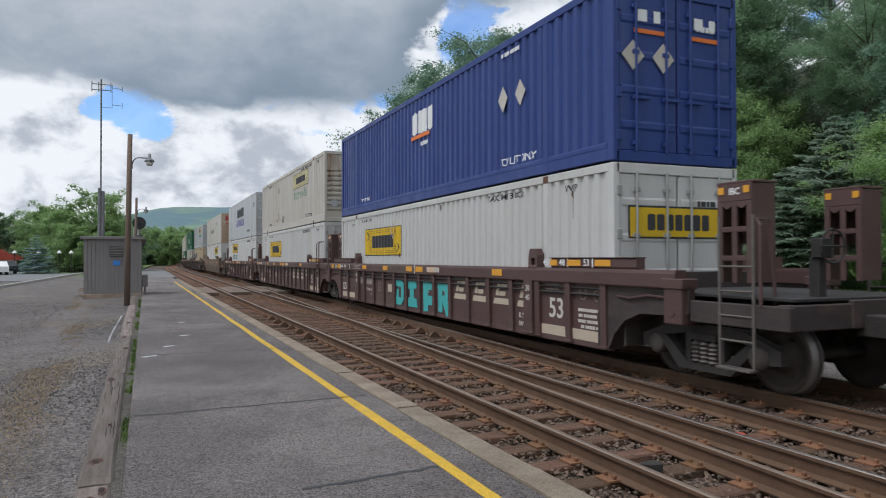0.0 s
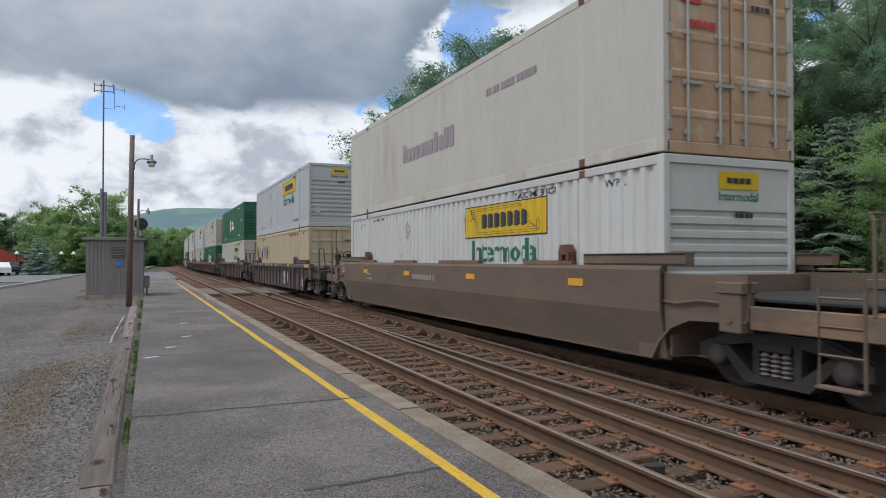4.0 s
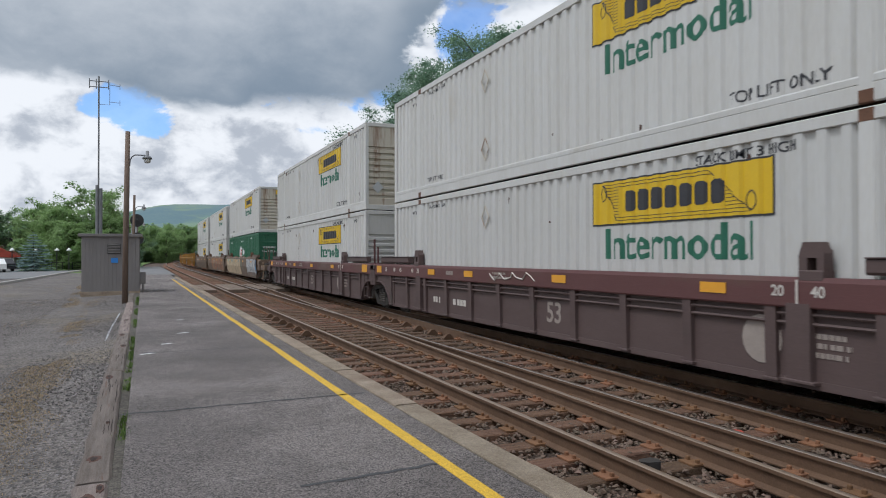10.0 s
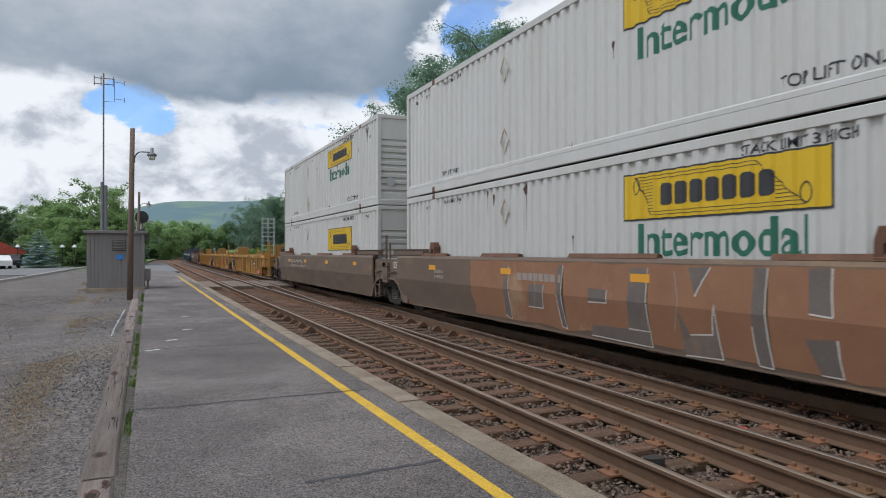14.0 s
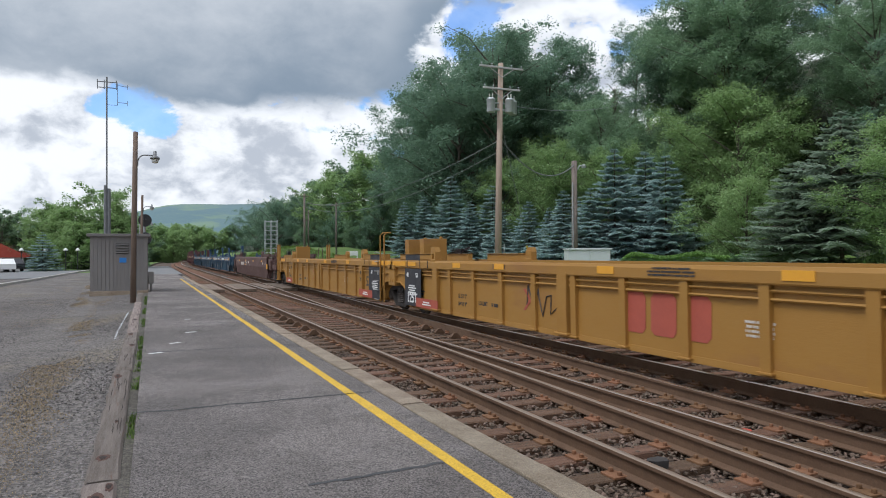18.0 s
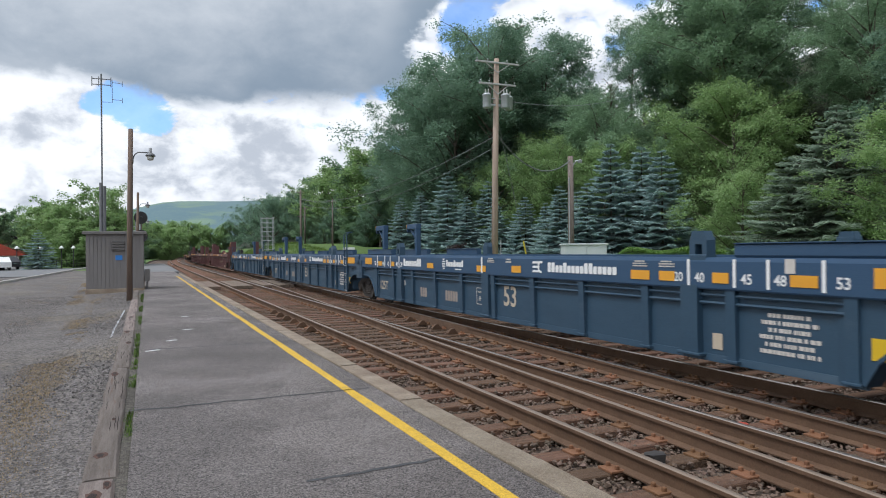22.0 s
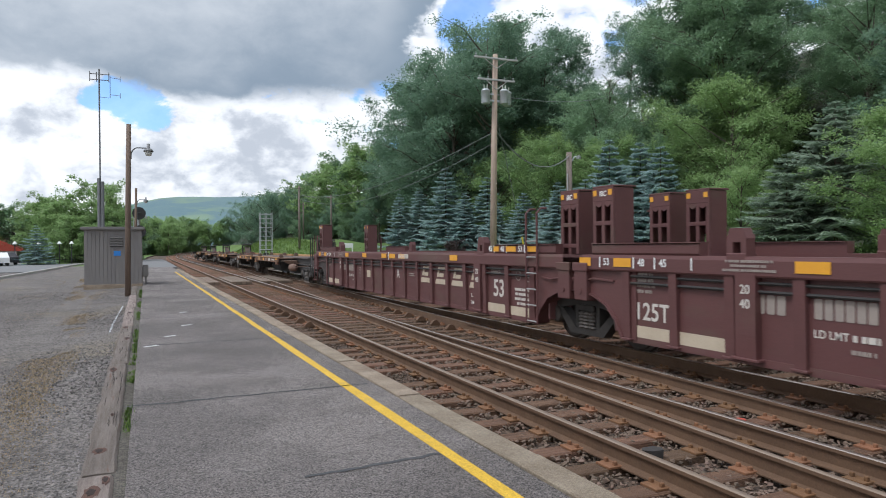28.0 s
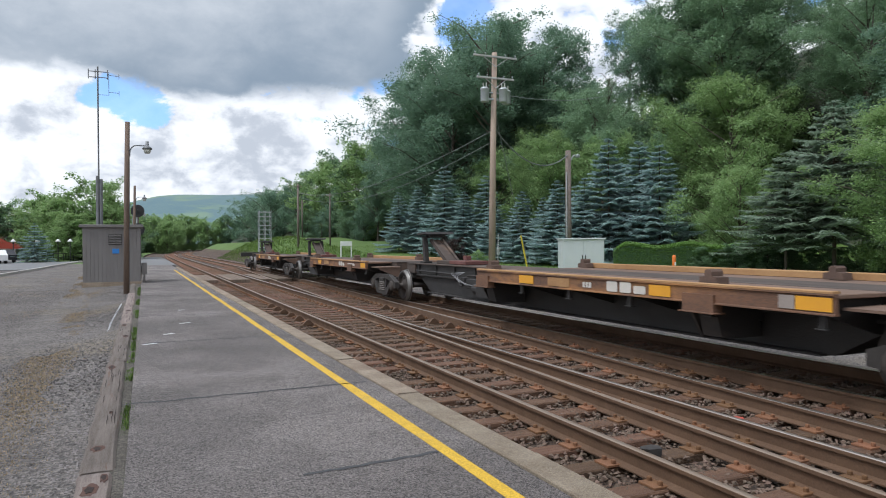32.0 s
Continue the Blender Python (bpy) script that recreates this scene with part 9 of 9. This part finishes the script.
def utility_pole():
    x, y = 14.68, 28.1
    z = height(x, y)
    p = thing("utility_pole", None, (x, y, z), "tall brown wooden utility pole with crossarms and transformers", "utility pole")
    top = 10.45 - z
    part("pole", mesh("pole", [tube([(-0.1, 0, -0.3), (0, 0, top * 0.5), (0.12, 0, top)], 0.165, 12, 0.115)], "pole_wood", True), p)
    for zz, l in ((top - 0.22, 1.12), (top - 1.2, 0.95)):
        c = part("crossarm", mesh("crossarm", [box(0.1, -0.12, zz, 2 * l, 0.09, 0.085), tube([(0.1, -0.14, zz - 0.45), (0.1 - l * 0.6, -0.14, zz)], 0.02, 5), tube([(0.1, -0.14, zz - 0.45), (0.1 + l * 0.6, -0.14, zz)], 0.02, 5)], "arm_wood"), p)
        for q in (-0.92, -0.45, 0.45, 0.92):
            part("insulator", kept("insul", lambda: mesh("insulator", [lathe([(0.0, 0.0), (0.03, 0.0), (0.02, 0.05), (0.04, 0.06), (0.04, 0.09), (0.02, 0.10), (0.03, 0.11), (0.0, 0.12)], "z", 10)], "galvanised", True)), c, (0.1 + q * l, -0.12, zz + 0.05))
    for dx, dy in ((-0.42, -0.05), (0.42, -0.25), (0.78, 0.1)):
        t = part("transformer", kept("transf", lambda: mesh("transformer", [lathe([(0.0, 0.0), (0.22, 0.0), (0.235, 0.05), (0.235, 0.72), (0.25, 0.74), (0.25, 0.80), (0.16, 0.88), (0.0, 0.90)], "z", 18)], "galvanised", True)), p, Matrix.LocRotScale((dx, dy, top - 2.30), None, (0.82, 0.82, 0.76)), "pale grey transformer can")
        part("bushing", kept("bush", lambda: mesh("bushing", [tube([(0.08, 0, 0.85), (0.1, 0, 1.15)], 0.035, 7), tube([(-0.08, 0, 0.85), (-0.1, 0, 1.12)], 0.035, 7)], "lamp_glass")), t)
    part("mount", mesh("mount", [box(0.1, -0.05, top - 2.15, 1.3, 0.1, 0.1), box(0.1, -0.05, top - 1.85, 1.0, 0.06, 0.06)], "galvanised"), p)
    part("riser", mesh("riser", [tube([(0.15, -0.1, 0.0), (0.2, -0.1, 2.0)], 0.03, 6), box(0.18, -0.12, 1.2, 0.16, 0.1, 0.3)], "galvanised"), p)


utility_pole()


def cable(a, b, sag, r=0.018):
    a, b = Vector(a), Vector(b)
    pts = [a.lerp(b, k / 14) - Vector((0, 0, sag * 4 * (k / 14) * (1 - k / 14))) for k in range(15)]
    thing("overhead_cable", mesh("overhead_cable", [tube(pts, r, 5)], "wire"), None, "thin black overhead cable between poles", "cable", "overhead cables")


cable((14.78, 28.1, 7.0), (21.45, 32.1, 6.6), 1.1, 0.03)
cable((14.7, 28.1, 6.9), (15.35, 75.1, 7.4), 1.2)
cable((14.7, 28.1, 6.4), (15.35, 75.1, 7.0), 1.5, 0.016)
cable((14.7, 28.1, 8.6), (38, 46, 15), 0.8)
cable((14.75, 28.1, 8.0), (17.4, 29.6, 0.6), 0.05, 0.012)
cable((15.35, 75.1, 7.6), (17.3, 68.8, 6.8), 0.3, 0.015)


def wood_post(x, y, top, r, name="wood_post", label="grey wooden cable post"):
    z = height(x, y)
    p = thing(name, None, (x, y, z), label, "pole", "cable posts")
    part("post", mesh("post", [tube([(0, 0, -0.3), (0, 0, top - z)], r * 1.15, 10, r)], "pole_dark" if "grey" not in label else "timber", True), p)
    return p


p2 = wood_post(21.45, 32.13, 6.8, 0.15)
part("lamp_arm", mesh("lamp_arm", [tube([(0.1, 0, 6.0), (0.35, 0, 6.35), (0.5, -0.1, 6.35)], 0.04, 6), lathe([(0.0, -0.1), (0.12, -0.08), (0.14, 0.05), (0.0, 0.12)], "z", 10, (0.55, -0.1, 6.32))], "galvanised"), p2)
part("conduit", mesh("conduit", [tube([(-0.17, -0.1, 0.1), (-0.17, -0.1, 5.4)], 0.03, 6)], "galvanised"), p2)
for x, y, t, r in ((15.35, 75.1, 8.4, 0.10), (16.2, 79, 6.0, 0.08), (17.3, 68.8, 7.0, 0.075), (20.2, 96.0, 8.0, 0.10)):
    q = wood_post(x, y, t, r, "utility_pole", "distant weathered grey wooden utility pole")
    part("crossarm", mesh("crossarm", [box(0, -0.1, t - height(x, y) - 0.3, 0.9, 0.07, 0.07)], "timber"), q)


def cabinet():
    x, y = 19.15, 27.65
    z = height(x, y)
    c = thing("equipment_cabinet", None, pose(x, y, z, 0, 0, -18), "pale grey metal trackside equipment cabinet", "cabinet")
    part("body", mesh("body", [box(0, 0, 0.92, 2.0, 0.9, 1.55)], "cabinet_grey"), c)
    part("base", mesh("base", [box(0, 0, 0.08, 2.1, 1.0, 0.3)], "concrete"), c)
    part("roof", mesh("roof", [box(0, -0.02, 1.72, 2.12, 1.02, 0.07)], "cabinet_grey"), c)
    for s in (-1, 1):
        d = part("door", kept(("cabdoor", s), lambda: mesh("door", [box(s * 0.5, -0.46, 0.93, 0.94, 0.03, 1.42)], "cabinet_grey")), c)
        part("handle", kept(("cabh", s), lambda: mesh("handle", [box(s * 0.08, -0.49, 0.85, 0.03, 0.05, 0.2)], "black")), d)
    part("label_plate", mesh("label_plate", [box(0.0, -0.485, 0.55, 0.36, 0.02, 0.05)], "black"), c)


cabinet()


def hedge():
    nr = np.random.RandomState(9)
    n = 60000
    a, b = Vector((22.4, 29.4)), Vector((28.6, 24.4))
    t, w, zz = nr.uniform(0, 1, n), nr.uniform(-1, 1, n), nr.uniform(0, 1, n)
    face = nr.randint(0, 4, n)
    w = np.where(face == 0, -1 + 0.1 * nr.rand(n), np.where(face == 1, 1 - 0.1 * nr.rand(n), w))
    zz = np.where(face >= 2, 1 - 0.08 * nr.rand(n), zz)
    lump = 0.12 * np.sin(t * 23) * np.sin(t * 9 + 2)
    d = (b - a).normalized()
    side = np.array((-d.y, d.x))
    xy = np.array(a)[None] + t[:, None] * np.array(b - a)[None] + (w * (0.95 + lump))[:, None] * side[None]
    r = np.clip(np.minimum(t, 1 - t) * 14, 0, 1) ** 0.5
    z = 0.05 + zz * (1.62 + 0.10 * np.sin(t * 17)) * (0.75 + 0.25 * r) - 0.12 * w * w * (zz > 0.8)
    h = thing("hedge", None, None, "clipped green garden hedge along the lawn", "hedge")
    part("leaves", foliage(np.column_stack([xy, z]), 0.062, "leaves", "hedge", 3, up=1.3), h)
    part("core", mesh("core", [prism([(a.x - side[0] * 0.7, a.y - side[1] * 0.7), (b.x - side[0] * 0.7, b.y - side[1] * 0.7), (b.x + side[0] * 0.7, b.y + side[1] * 0.7), (a.x + side[0] * 0.7, a.y + side[1] * 0.7)], "z", 0.0, 1.45)], "leaf_dark"), h)


hedge()


def oddments():
    x, y = 14.75, 53.5
    s = thing("station_sign", None, (x, y, height(x, y)), "small white board sign on two posts", "sign")
    part("board", mesh("board", [box(0, 0, 1.32, 0.95, 0.05, 0.36)], "white"), s)
    for q in (-0.42, 0.42):
        part("post", kept("sgpost", lambda: mesh("post", [box(0, 0, 0.6, 0.08, 0.08, 1.6)], "white")), s, (q, 0.05, 0))
    x, y = 19.6, 21.83
    m = thing("marker_post", None, (x, y, height(x, y)), "slim orange plastic cable marker post", "marker post")
    part("post", mesh("post", [lathe([(0.0, -0.1), (0.075, -0.1), (0.075, 0.9), (0.06, 0.98), (0.0, 1.0)], "z", 10)], "orange", True), m)
    part("decal", mesh("decal", [box(0, -0.076, 0.62, 0.07, 0.01, 0.2)], "white"), m)
    x, y = 17.4, 29.6
    g = thing("guy_marker", None, (x, y, height(x, y)), "yellow plastic sleeve on a guy wire", "guy guard")
    part("sleeve", mesh("sleeve", [tube([(0, 0, 0), (-0.5, -0.15, 1.9)], 0.045, 6)], "guy"), g)


oddments()


# ---- parking lot ----
def parked_car(x, y, turn, paint):
    c = thing("parked_car", None, pose(x, y, 0.03, 0, 0, turn), "parked %s car at the edge of the lot" % paint, "car", "parked cars")
    mat = {"white": "white", "silver": "cabinet_grey", "dark": "black_paint"}[paint]
    side = [(-2.2, 0.35), (2.2, 0.35), (2.25, 0.7), (1.9, 0.85), (1.1, 0.95), (0.5, 1.38), (-1.1, 1.42), (-1.85, 1.0), (-2.2, 0.9)]
    part("body", kept(("pcar", mat), lambda: mesh("body", [prism(side, "x", -0.86, 0.86)], mat)), c)
    part("window", kept("pwin", lambda: mesh("window", [prism([(1.0, 0.96), (0.48, 1.33), (-1.05, 1.36), (-1.65, 1.02)], "x", -0.87, 0.87)], "glass")), c)
    for s in (-1, 1):
        for q in (-1.35, 1.4):
            part("wheel", kept(("pwheel", s), lambda: mesh("wheel", [lathe([(0.0, -0.1), (0.3, -0.1), (0.32, -0.06), (0.32, 0.06), (0.3, 0.1), (0.0, 0.1)], "x", 14)], "black")), c, (s * 0.8, q, 0.32))


for i, (x, y) in enumerate(((-13.0, 83.0), (-12.9, 86.5), (-15.2, 84.5), (-17.2, 86.0), (-15.6, 80.5))):
    parked_car(x - 1.2, y, 20 + 5 * i, ("white", "dark", "silver", "white", "silver")[i])


def red_house():
    h = thing("house", None, pose(-18.8, 104, 0, 0, 0, 4), "low white building with a red roof", "house")
    part("wall", mesh("wall", [box(0, 0, 0.9, 7.4, 7.0, 1.9)], "house_wall"), h)
    part("roof", mesh("roof", [prism([(-4.3, 1.55), (4.3, 1.55), (4.3, 1.68), (0.0, 3.9), (-4.3, 1.68)], "y", -4.0, 4.0)], "red_roof"), h)
    part("window", mesh("window", [box(1.9, -3.51, 1.0, 1.0, 0.06, 0.9)], "glass"), h)
    b = thing("house", None, pose(-21.7, 116, 0, 0, 0, 6), "dark gabled house behind the trees", "house")
    part("wall", mesh("wall", [box(0, 0, 2.0, 8, 8, 4)], "shed_trim"), b)
    part("roof", mesh("roof", [prism([(-4.5, 3.9), (4.5, 3.9), (4.5, 4.05), (0, 7.2), (-4.5, 4.05)], "y", -4.6, 4.6)], "black_steel"), b)
    for x in (-13.2, -10.9, -8.9, -7.7):
        l = thing("lot_lamp", None, (x, 88.0, 0), "low post lamp with a white cone shade", "street lamp", "parking lot lamps")
        part("post", kept("lotpost", lambda: mesh("post", [tube([(0, 0, 0), (0, 0, 2.35)], 0.05, 6)], "black")), l)
        part("shade", kept("lotshade", lambda: mesh("shade", [lathe([(0.0, 2.30), (0.26, 2.30), (0.26, 2.36), (0.05, 2.62), (0.0, 2.62)], "z", 12)], "white", True)), l)


red_house()


def lot_road():
    thing("road", mesh("road", [strip([(58, -30, -7.2), (66, -30, -7.0), (80, -30, -6.6), (92, -30, -6.0), (104, -30, -5.4)], -0.3, 0.075)], "asphalt_old"), None, "grey asphalt parking lot beyond the gravel", "road", kind="structure")
    thing("verge", mesh("verge", [strip([(88.4, -12.6, -8.2), (92, -13.2, -7.4)], -0.1, 0.14)], "grass"), None, "strip of mown grass behind the parked cars", "grass", kind="structure")
    thing("lot_kerb", mesh("lot_kerb", [strip([(26, -8.6, -8.42), (42, -7.9, -7.7), (58, -7.35, -7.15), (76, -6.9, -6.7), (92, -6.2, -6.0), (104, -5.6, -5.4)], -0.2, 0.17)], "curb_far"), None, "pale concrete kerb at the edge of the lot", "kerb", kind="structure")
    f = thing("rail_fence", None, None, "low dark rail fence beside the parking lot", "fence")
    for k in range(5):
        part("post", kept("lfpost", lambda: mesh("post", [tube([(0, 0, 0), (0, 0, 1.0)], 0.05, 6)], "black")), f, (-9.6 + 0.95 * k, 90 + k, 0.05))
    part("rail", mesh("rail", [tube([(-9.6, 90, 0.95), (-5.8, 94, 0.95)], 0.04, 5), tube([(-9.6, 90, 0.55), (-5.8, 94, 0.55)], 0.04, 5)], "black"), f)


lot_road()


# ---- sleepers, plates and stones ----
def sleepers():
    rnd = random.Random(3)
    logs = [mesh("sleeper", [box(0, 0, -0.265, l, 0.225, 0.18)], "tie") for l in (2.6, 2.62, 6.35)]
    plate = mesh("tie_plate", [box(0, 0, -0.165, 0.36, 0.19, 0.022)] + [box(sx * 0.10, sy * 0.06, -0.145, 0.035, 0.035, 0.05) for sx in (-1, 1) for sy in (-1, 1)], "plate")
    y = -12.0
    while y < 62:
        long = rnd.random() < 0.85
        if long:
            part("sleeper", logs[2], track_1, pose(6.02 + rnd.uniform(-0.09, 0.09), y, 0, 0, 0, rnd.uniform(-0.6, 0.6)))
        else:
            part("sleeper", logs[0], track_1, pose(TRACK_1 + 0.45 + rnd.uniform(-0.05, 0.05), y, 0, 0, 0, rnd.uniform(-0.8, 0.8)))
            part("sleeper", logs[1], track_2, pose(TRACK_2 + 0.1 + rnd.uniform(-0.03, 0.03), y + 0.05, 0, 0, 0, rnd.uniform(-0.8, 0.8)))
        if y < 34:
            xs = [TRACK_1 - GAUGE / 2, TRACK_1 + GAUGE / 2, TRACK_2 - GAUGE / 2, crossover(y) + GAUGE / 2]
            if crossover(y) - GAUGE / 2 < TRACK_1 + 0.6:
                xs.append(crossover(y) - GAUGE / 2)
            for x in xs:
                part("tie_plate", plate, track_1, (x, y, 0))
        y += 0.575 + rnd.uniform(-0.03, 0.03)
    far = []
    while y < 230:
        for t in (TRACK_1, TRACK_2):
            far.append(box(t + bend(y), y, -0.265, 2.6, 0.225, 0.18))
        y += 0.54
    tagged(part("far_sleepers", mesh("far_sleepers", far, "tie"), track_2), kind="stuff")


sleepers()


def scatter(name, n, area, size, mat, seed, label, category, z, skip=None):
    """Loose broken stones as one piece of stuff."""
    nr = np.random.RandomState(seed)
    base = np.array([(1, 0, 0), (-1, 0, 0), (0, 1, 0), (0, -1, 0), (0, 0, 1), (0, 0, -1)], float)
    faces = np.array([(0, 2, 4), (2, 1, 4), (1, 3, 4), (3, 0, 4), (2, 0, 5), (1, 2, 5), (3, 1, 5), (0, 3, 5)])
    p = area(nr, n)
    n = len(p)
    q = nr.normal(size=(n, 3, 3))
    q, _ = np.linalg.qr(q)
    s = size * nr.uniform(0.5, 1.3, (n, 1, 1)) * nr.uniform(0.6, 1.1, (n, 6, 1))
    v = np.einsum("ij,njk->nik", base, q) * s
    v[:, :, 2] *= 0.8
    v += p[:, None, :]
    f = (faces[None] + 6 * np.arange(n)[:, None, None]).reshape(-1, 3)
    me = bpy.data.meshes.new(name)
    me.from_pydata(v.reshape(-1, 3).tolist(), [], f.tolist())
    me.materials.append(M[mat])
    return thing(name, me, None, label, category, kind="stuff")


def bed(nr, n):
    y = -4.0 + 50 * nr.rand(n) ** 1.6
    x = 2.55 + nr.rand(n) * 7.6
    z = -0.222 + 0.04 * nr.rand(n)
    z = z - 0.12 * np.clip((x - 9.3) / 1.0, 0, 1)
    return np.column_stack([x, y, z])


scatter("ballast_stones", 85000, bed, 0.032, "stone", 4, "brown-grey crushed stone ballast between the sleepers", "ballast", -0.2)


def lot_stones(nr, n):
    y = 2.5 + 30 * nr.rand(n) ** 2.0
    x = -0.42 - 0.005 * y - 9.0 * nr.rand(n) ** 1.3
    return np.column_stack([x, y, [height(a, b) + 0.004 for a, b in zip(x, y)]])


scatter("loose_gravel", 42000, lot_stones, 0.017, "lot_stone", 6, "loose grey gravel of the lot", "gravel", 0.0)


def tufts(name, n, area, tall, mat, seed, label):
    nr = np.random.RandomState(seed)
    p = area(nr, n)
    n = len(p)
    a = nr.uniform(0, 6.28, n)
    lean = nr.uniform(0.1, 0.7, n) * tall
    h = tall * nr.uniform(0.4, 1.2, n)
    w = np.column_stack([-np.sin(a), np.cos(a), np.zeros(n)]) * (0.006 + 0.05 * tall)
    tip = p + np.column_stack([np.cos(a) * lean, np.sin(a) * lean, h])
    v = np.stack([p - w, p + w, tip], 1).reshape(-1, 3)
    me = bpy.data.meshes.new(name)
    me.from_pydata(v.tolist(), [], np.arange(3 * n).reshape(-1, 3).tolist())
    me.materials.append(M[mat])
    return thing(name, me, None, label, "grass", kind="stuff")


def edge_weeds(nr, n):
    y = 6.4 + 22 * nr.rand(n)
    keep = np.array([noise.noise((0, b * 0.55, 2.0)) + 0.6 * noise.noise((0, b * 2.3, 6.0)) > -0.02 for b in y])
    x = -0.150 - 0.0012 * y + 0.024 * nr.normal(size=n)
    return np.column_stack([x, y, np.full(n, PLATFORM - 0.03)])[keep]


tufts("edge_weeds", 3000, edge_weeds, 0.055, "weed", 7, "green weeds in the joint beside the platform")


def lawn(nr, n):
    x = 11.5 + 24 * nr.rand(n)
    y = 8 + 60 * nr.rand(n)
    return np.column_stack([x, y, [height(a, b) - 0.02 for a, b in zip(x, y)]])


tufts("lawn_grass", 30000, lawn, 0.16, "grass_blade", 8, "mown green grass beyond the tracks")


def bank(nr, n):
    x = 10.6 + 7 * nr.rand(n)
    y = 40 + 75 * nr.rand(n)
    return np.column_stack([x, y, [height(a, b) - 0.02 for a, b in zip(x, y)]])


tufts("bank_grass", 20000, bank, 0.32, "grass_blade", 10, "tall grass on the bank beside the line")


def dry(nr, n):
    y = 4 + 40 * nr.rand(n)
    x = np.where(nr.rand(n) < 0.75, -0.72 - 0.052 * y + (0.12 + 0.008 * y) * nr.normal(size=n), -1.0 - 5.0 * nr.rand(n))
    keep = np.array([noise.noise((a * 0.9, b * 0.35, 9.0)) + 0.5 * noise.noise((a * 3, b * 1.6, 4.0)) > (-0.20 if abs(a + 0.72 + 0.052 * b) < 0.4 else 0.26) for a, b in zip(x, y)])
    return np.column_stack([x, y, [height(a, b) for a, b in zip(x, y)]])[keep]


tufts("dry_grass", 90000, dry, 0.014, "straw", 11, "dry straw-coloured grass on the gravel")

for x, y, z, s, mat, label in ((5.42, 5.15, -0.12, 0.09, "red_roof", "red broken stone by the rail"), (4.0, 4.75, -0.13, 0.11, "black_steel", "flat dark slate piece between the rails")):
    nr = random.Random(int(x * 10))
    vs = [(s * math.cos(a) * nr.uniform(0.8, 1.2), s * 0.7 * math.sin(a) * nr.uniform(0.8, 1.2), h) for h in (-0.05, 0.04) for a in [k * 1.05 for k in range(6)]]
    thing("loose_stone", mesh("loose_stone", [(vs, [[5, 4, 3, 2, 1, 0], [6, 7, 8, 9, 10, 11]] + [[k, (k + 1) % 6, 6 + (k + 1) % 6, 6 + k] for k in range(6)])], mat), (x, y, z), label, "stone")

cr = thing("track_crossing", None, None, "dark timber and asphalt foot crossing over the tracks", "crossing", kind="structure")
for k in range(26):
    x = 2.72 + 0.26 * k
    if min(abs(x - r) for r in (TRACK_1 - GAUGE / 2, TRACK_1 + GAUGE / 2, TRACK_2 - GAUGE / 2, TRACK_2 + GAUGE / 2, crossover(40) - GAUGE / 2, crossover(40) + GAUGE / 2)) > 0.2:
        part("plank", kept("plank", lambda: mesh("plank", [box(0, 0, -0.09, 0.245, 7.0, 0.16)], "crossing_wood")), cr, (x, 39.5, 0))


# ---- what moves ----
def motions():
    times = [k * 0.5 for k in range(65)]
    for ob, place in ROLLING:
        rise = RISE.get(ob.name, 0.0)
        rows = []
        for t in times:
            y = place - gone(t)
            turn = -math.degrees(math.atan2(bend(y + 3) - bend(y - 3), 6.0))
            rows.append((t, pose(TRACK_2 + bend(y), y, rise, 0, 0, turn)))
        walk(ob, rows)
    for d in (-1, 1):
        first = WHEELS[d][0]
        walk(first, [(k / FPS, pose(0, d * 0.89, WR) @ Matrix.Rotation(gone(k / FPS) / WR, 4, "X")) for k in range(961)])
        act, slot = first.animation_data.action, first.animation_data.action_slot
        for w in WHEELS[d][1:]:
            w.rotation_mode = "QUATERNION"
            w.animation_data_create()
            w.animation_data.action = act
            w.animation_data.action_slot = slot


motions()
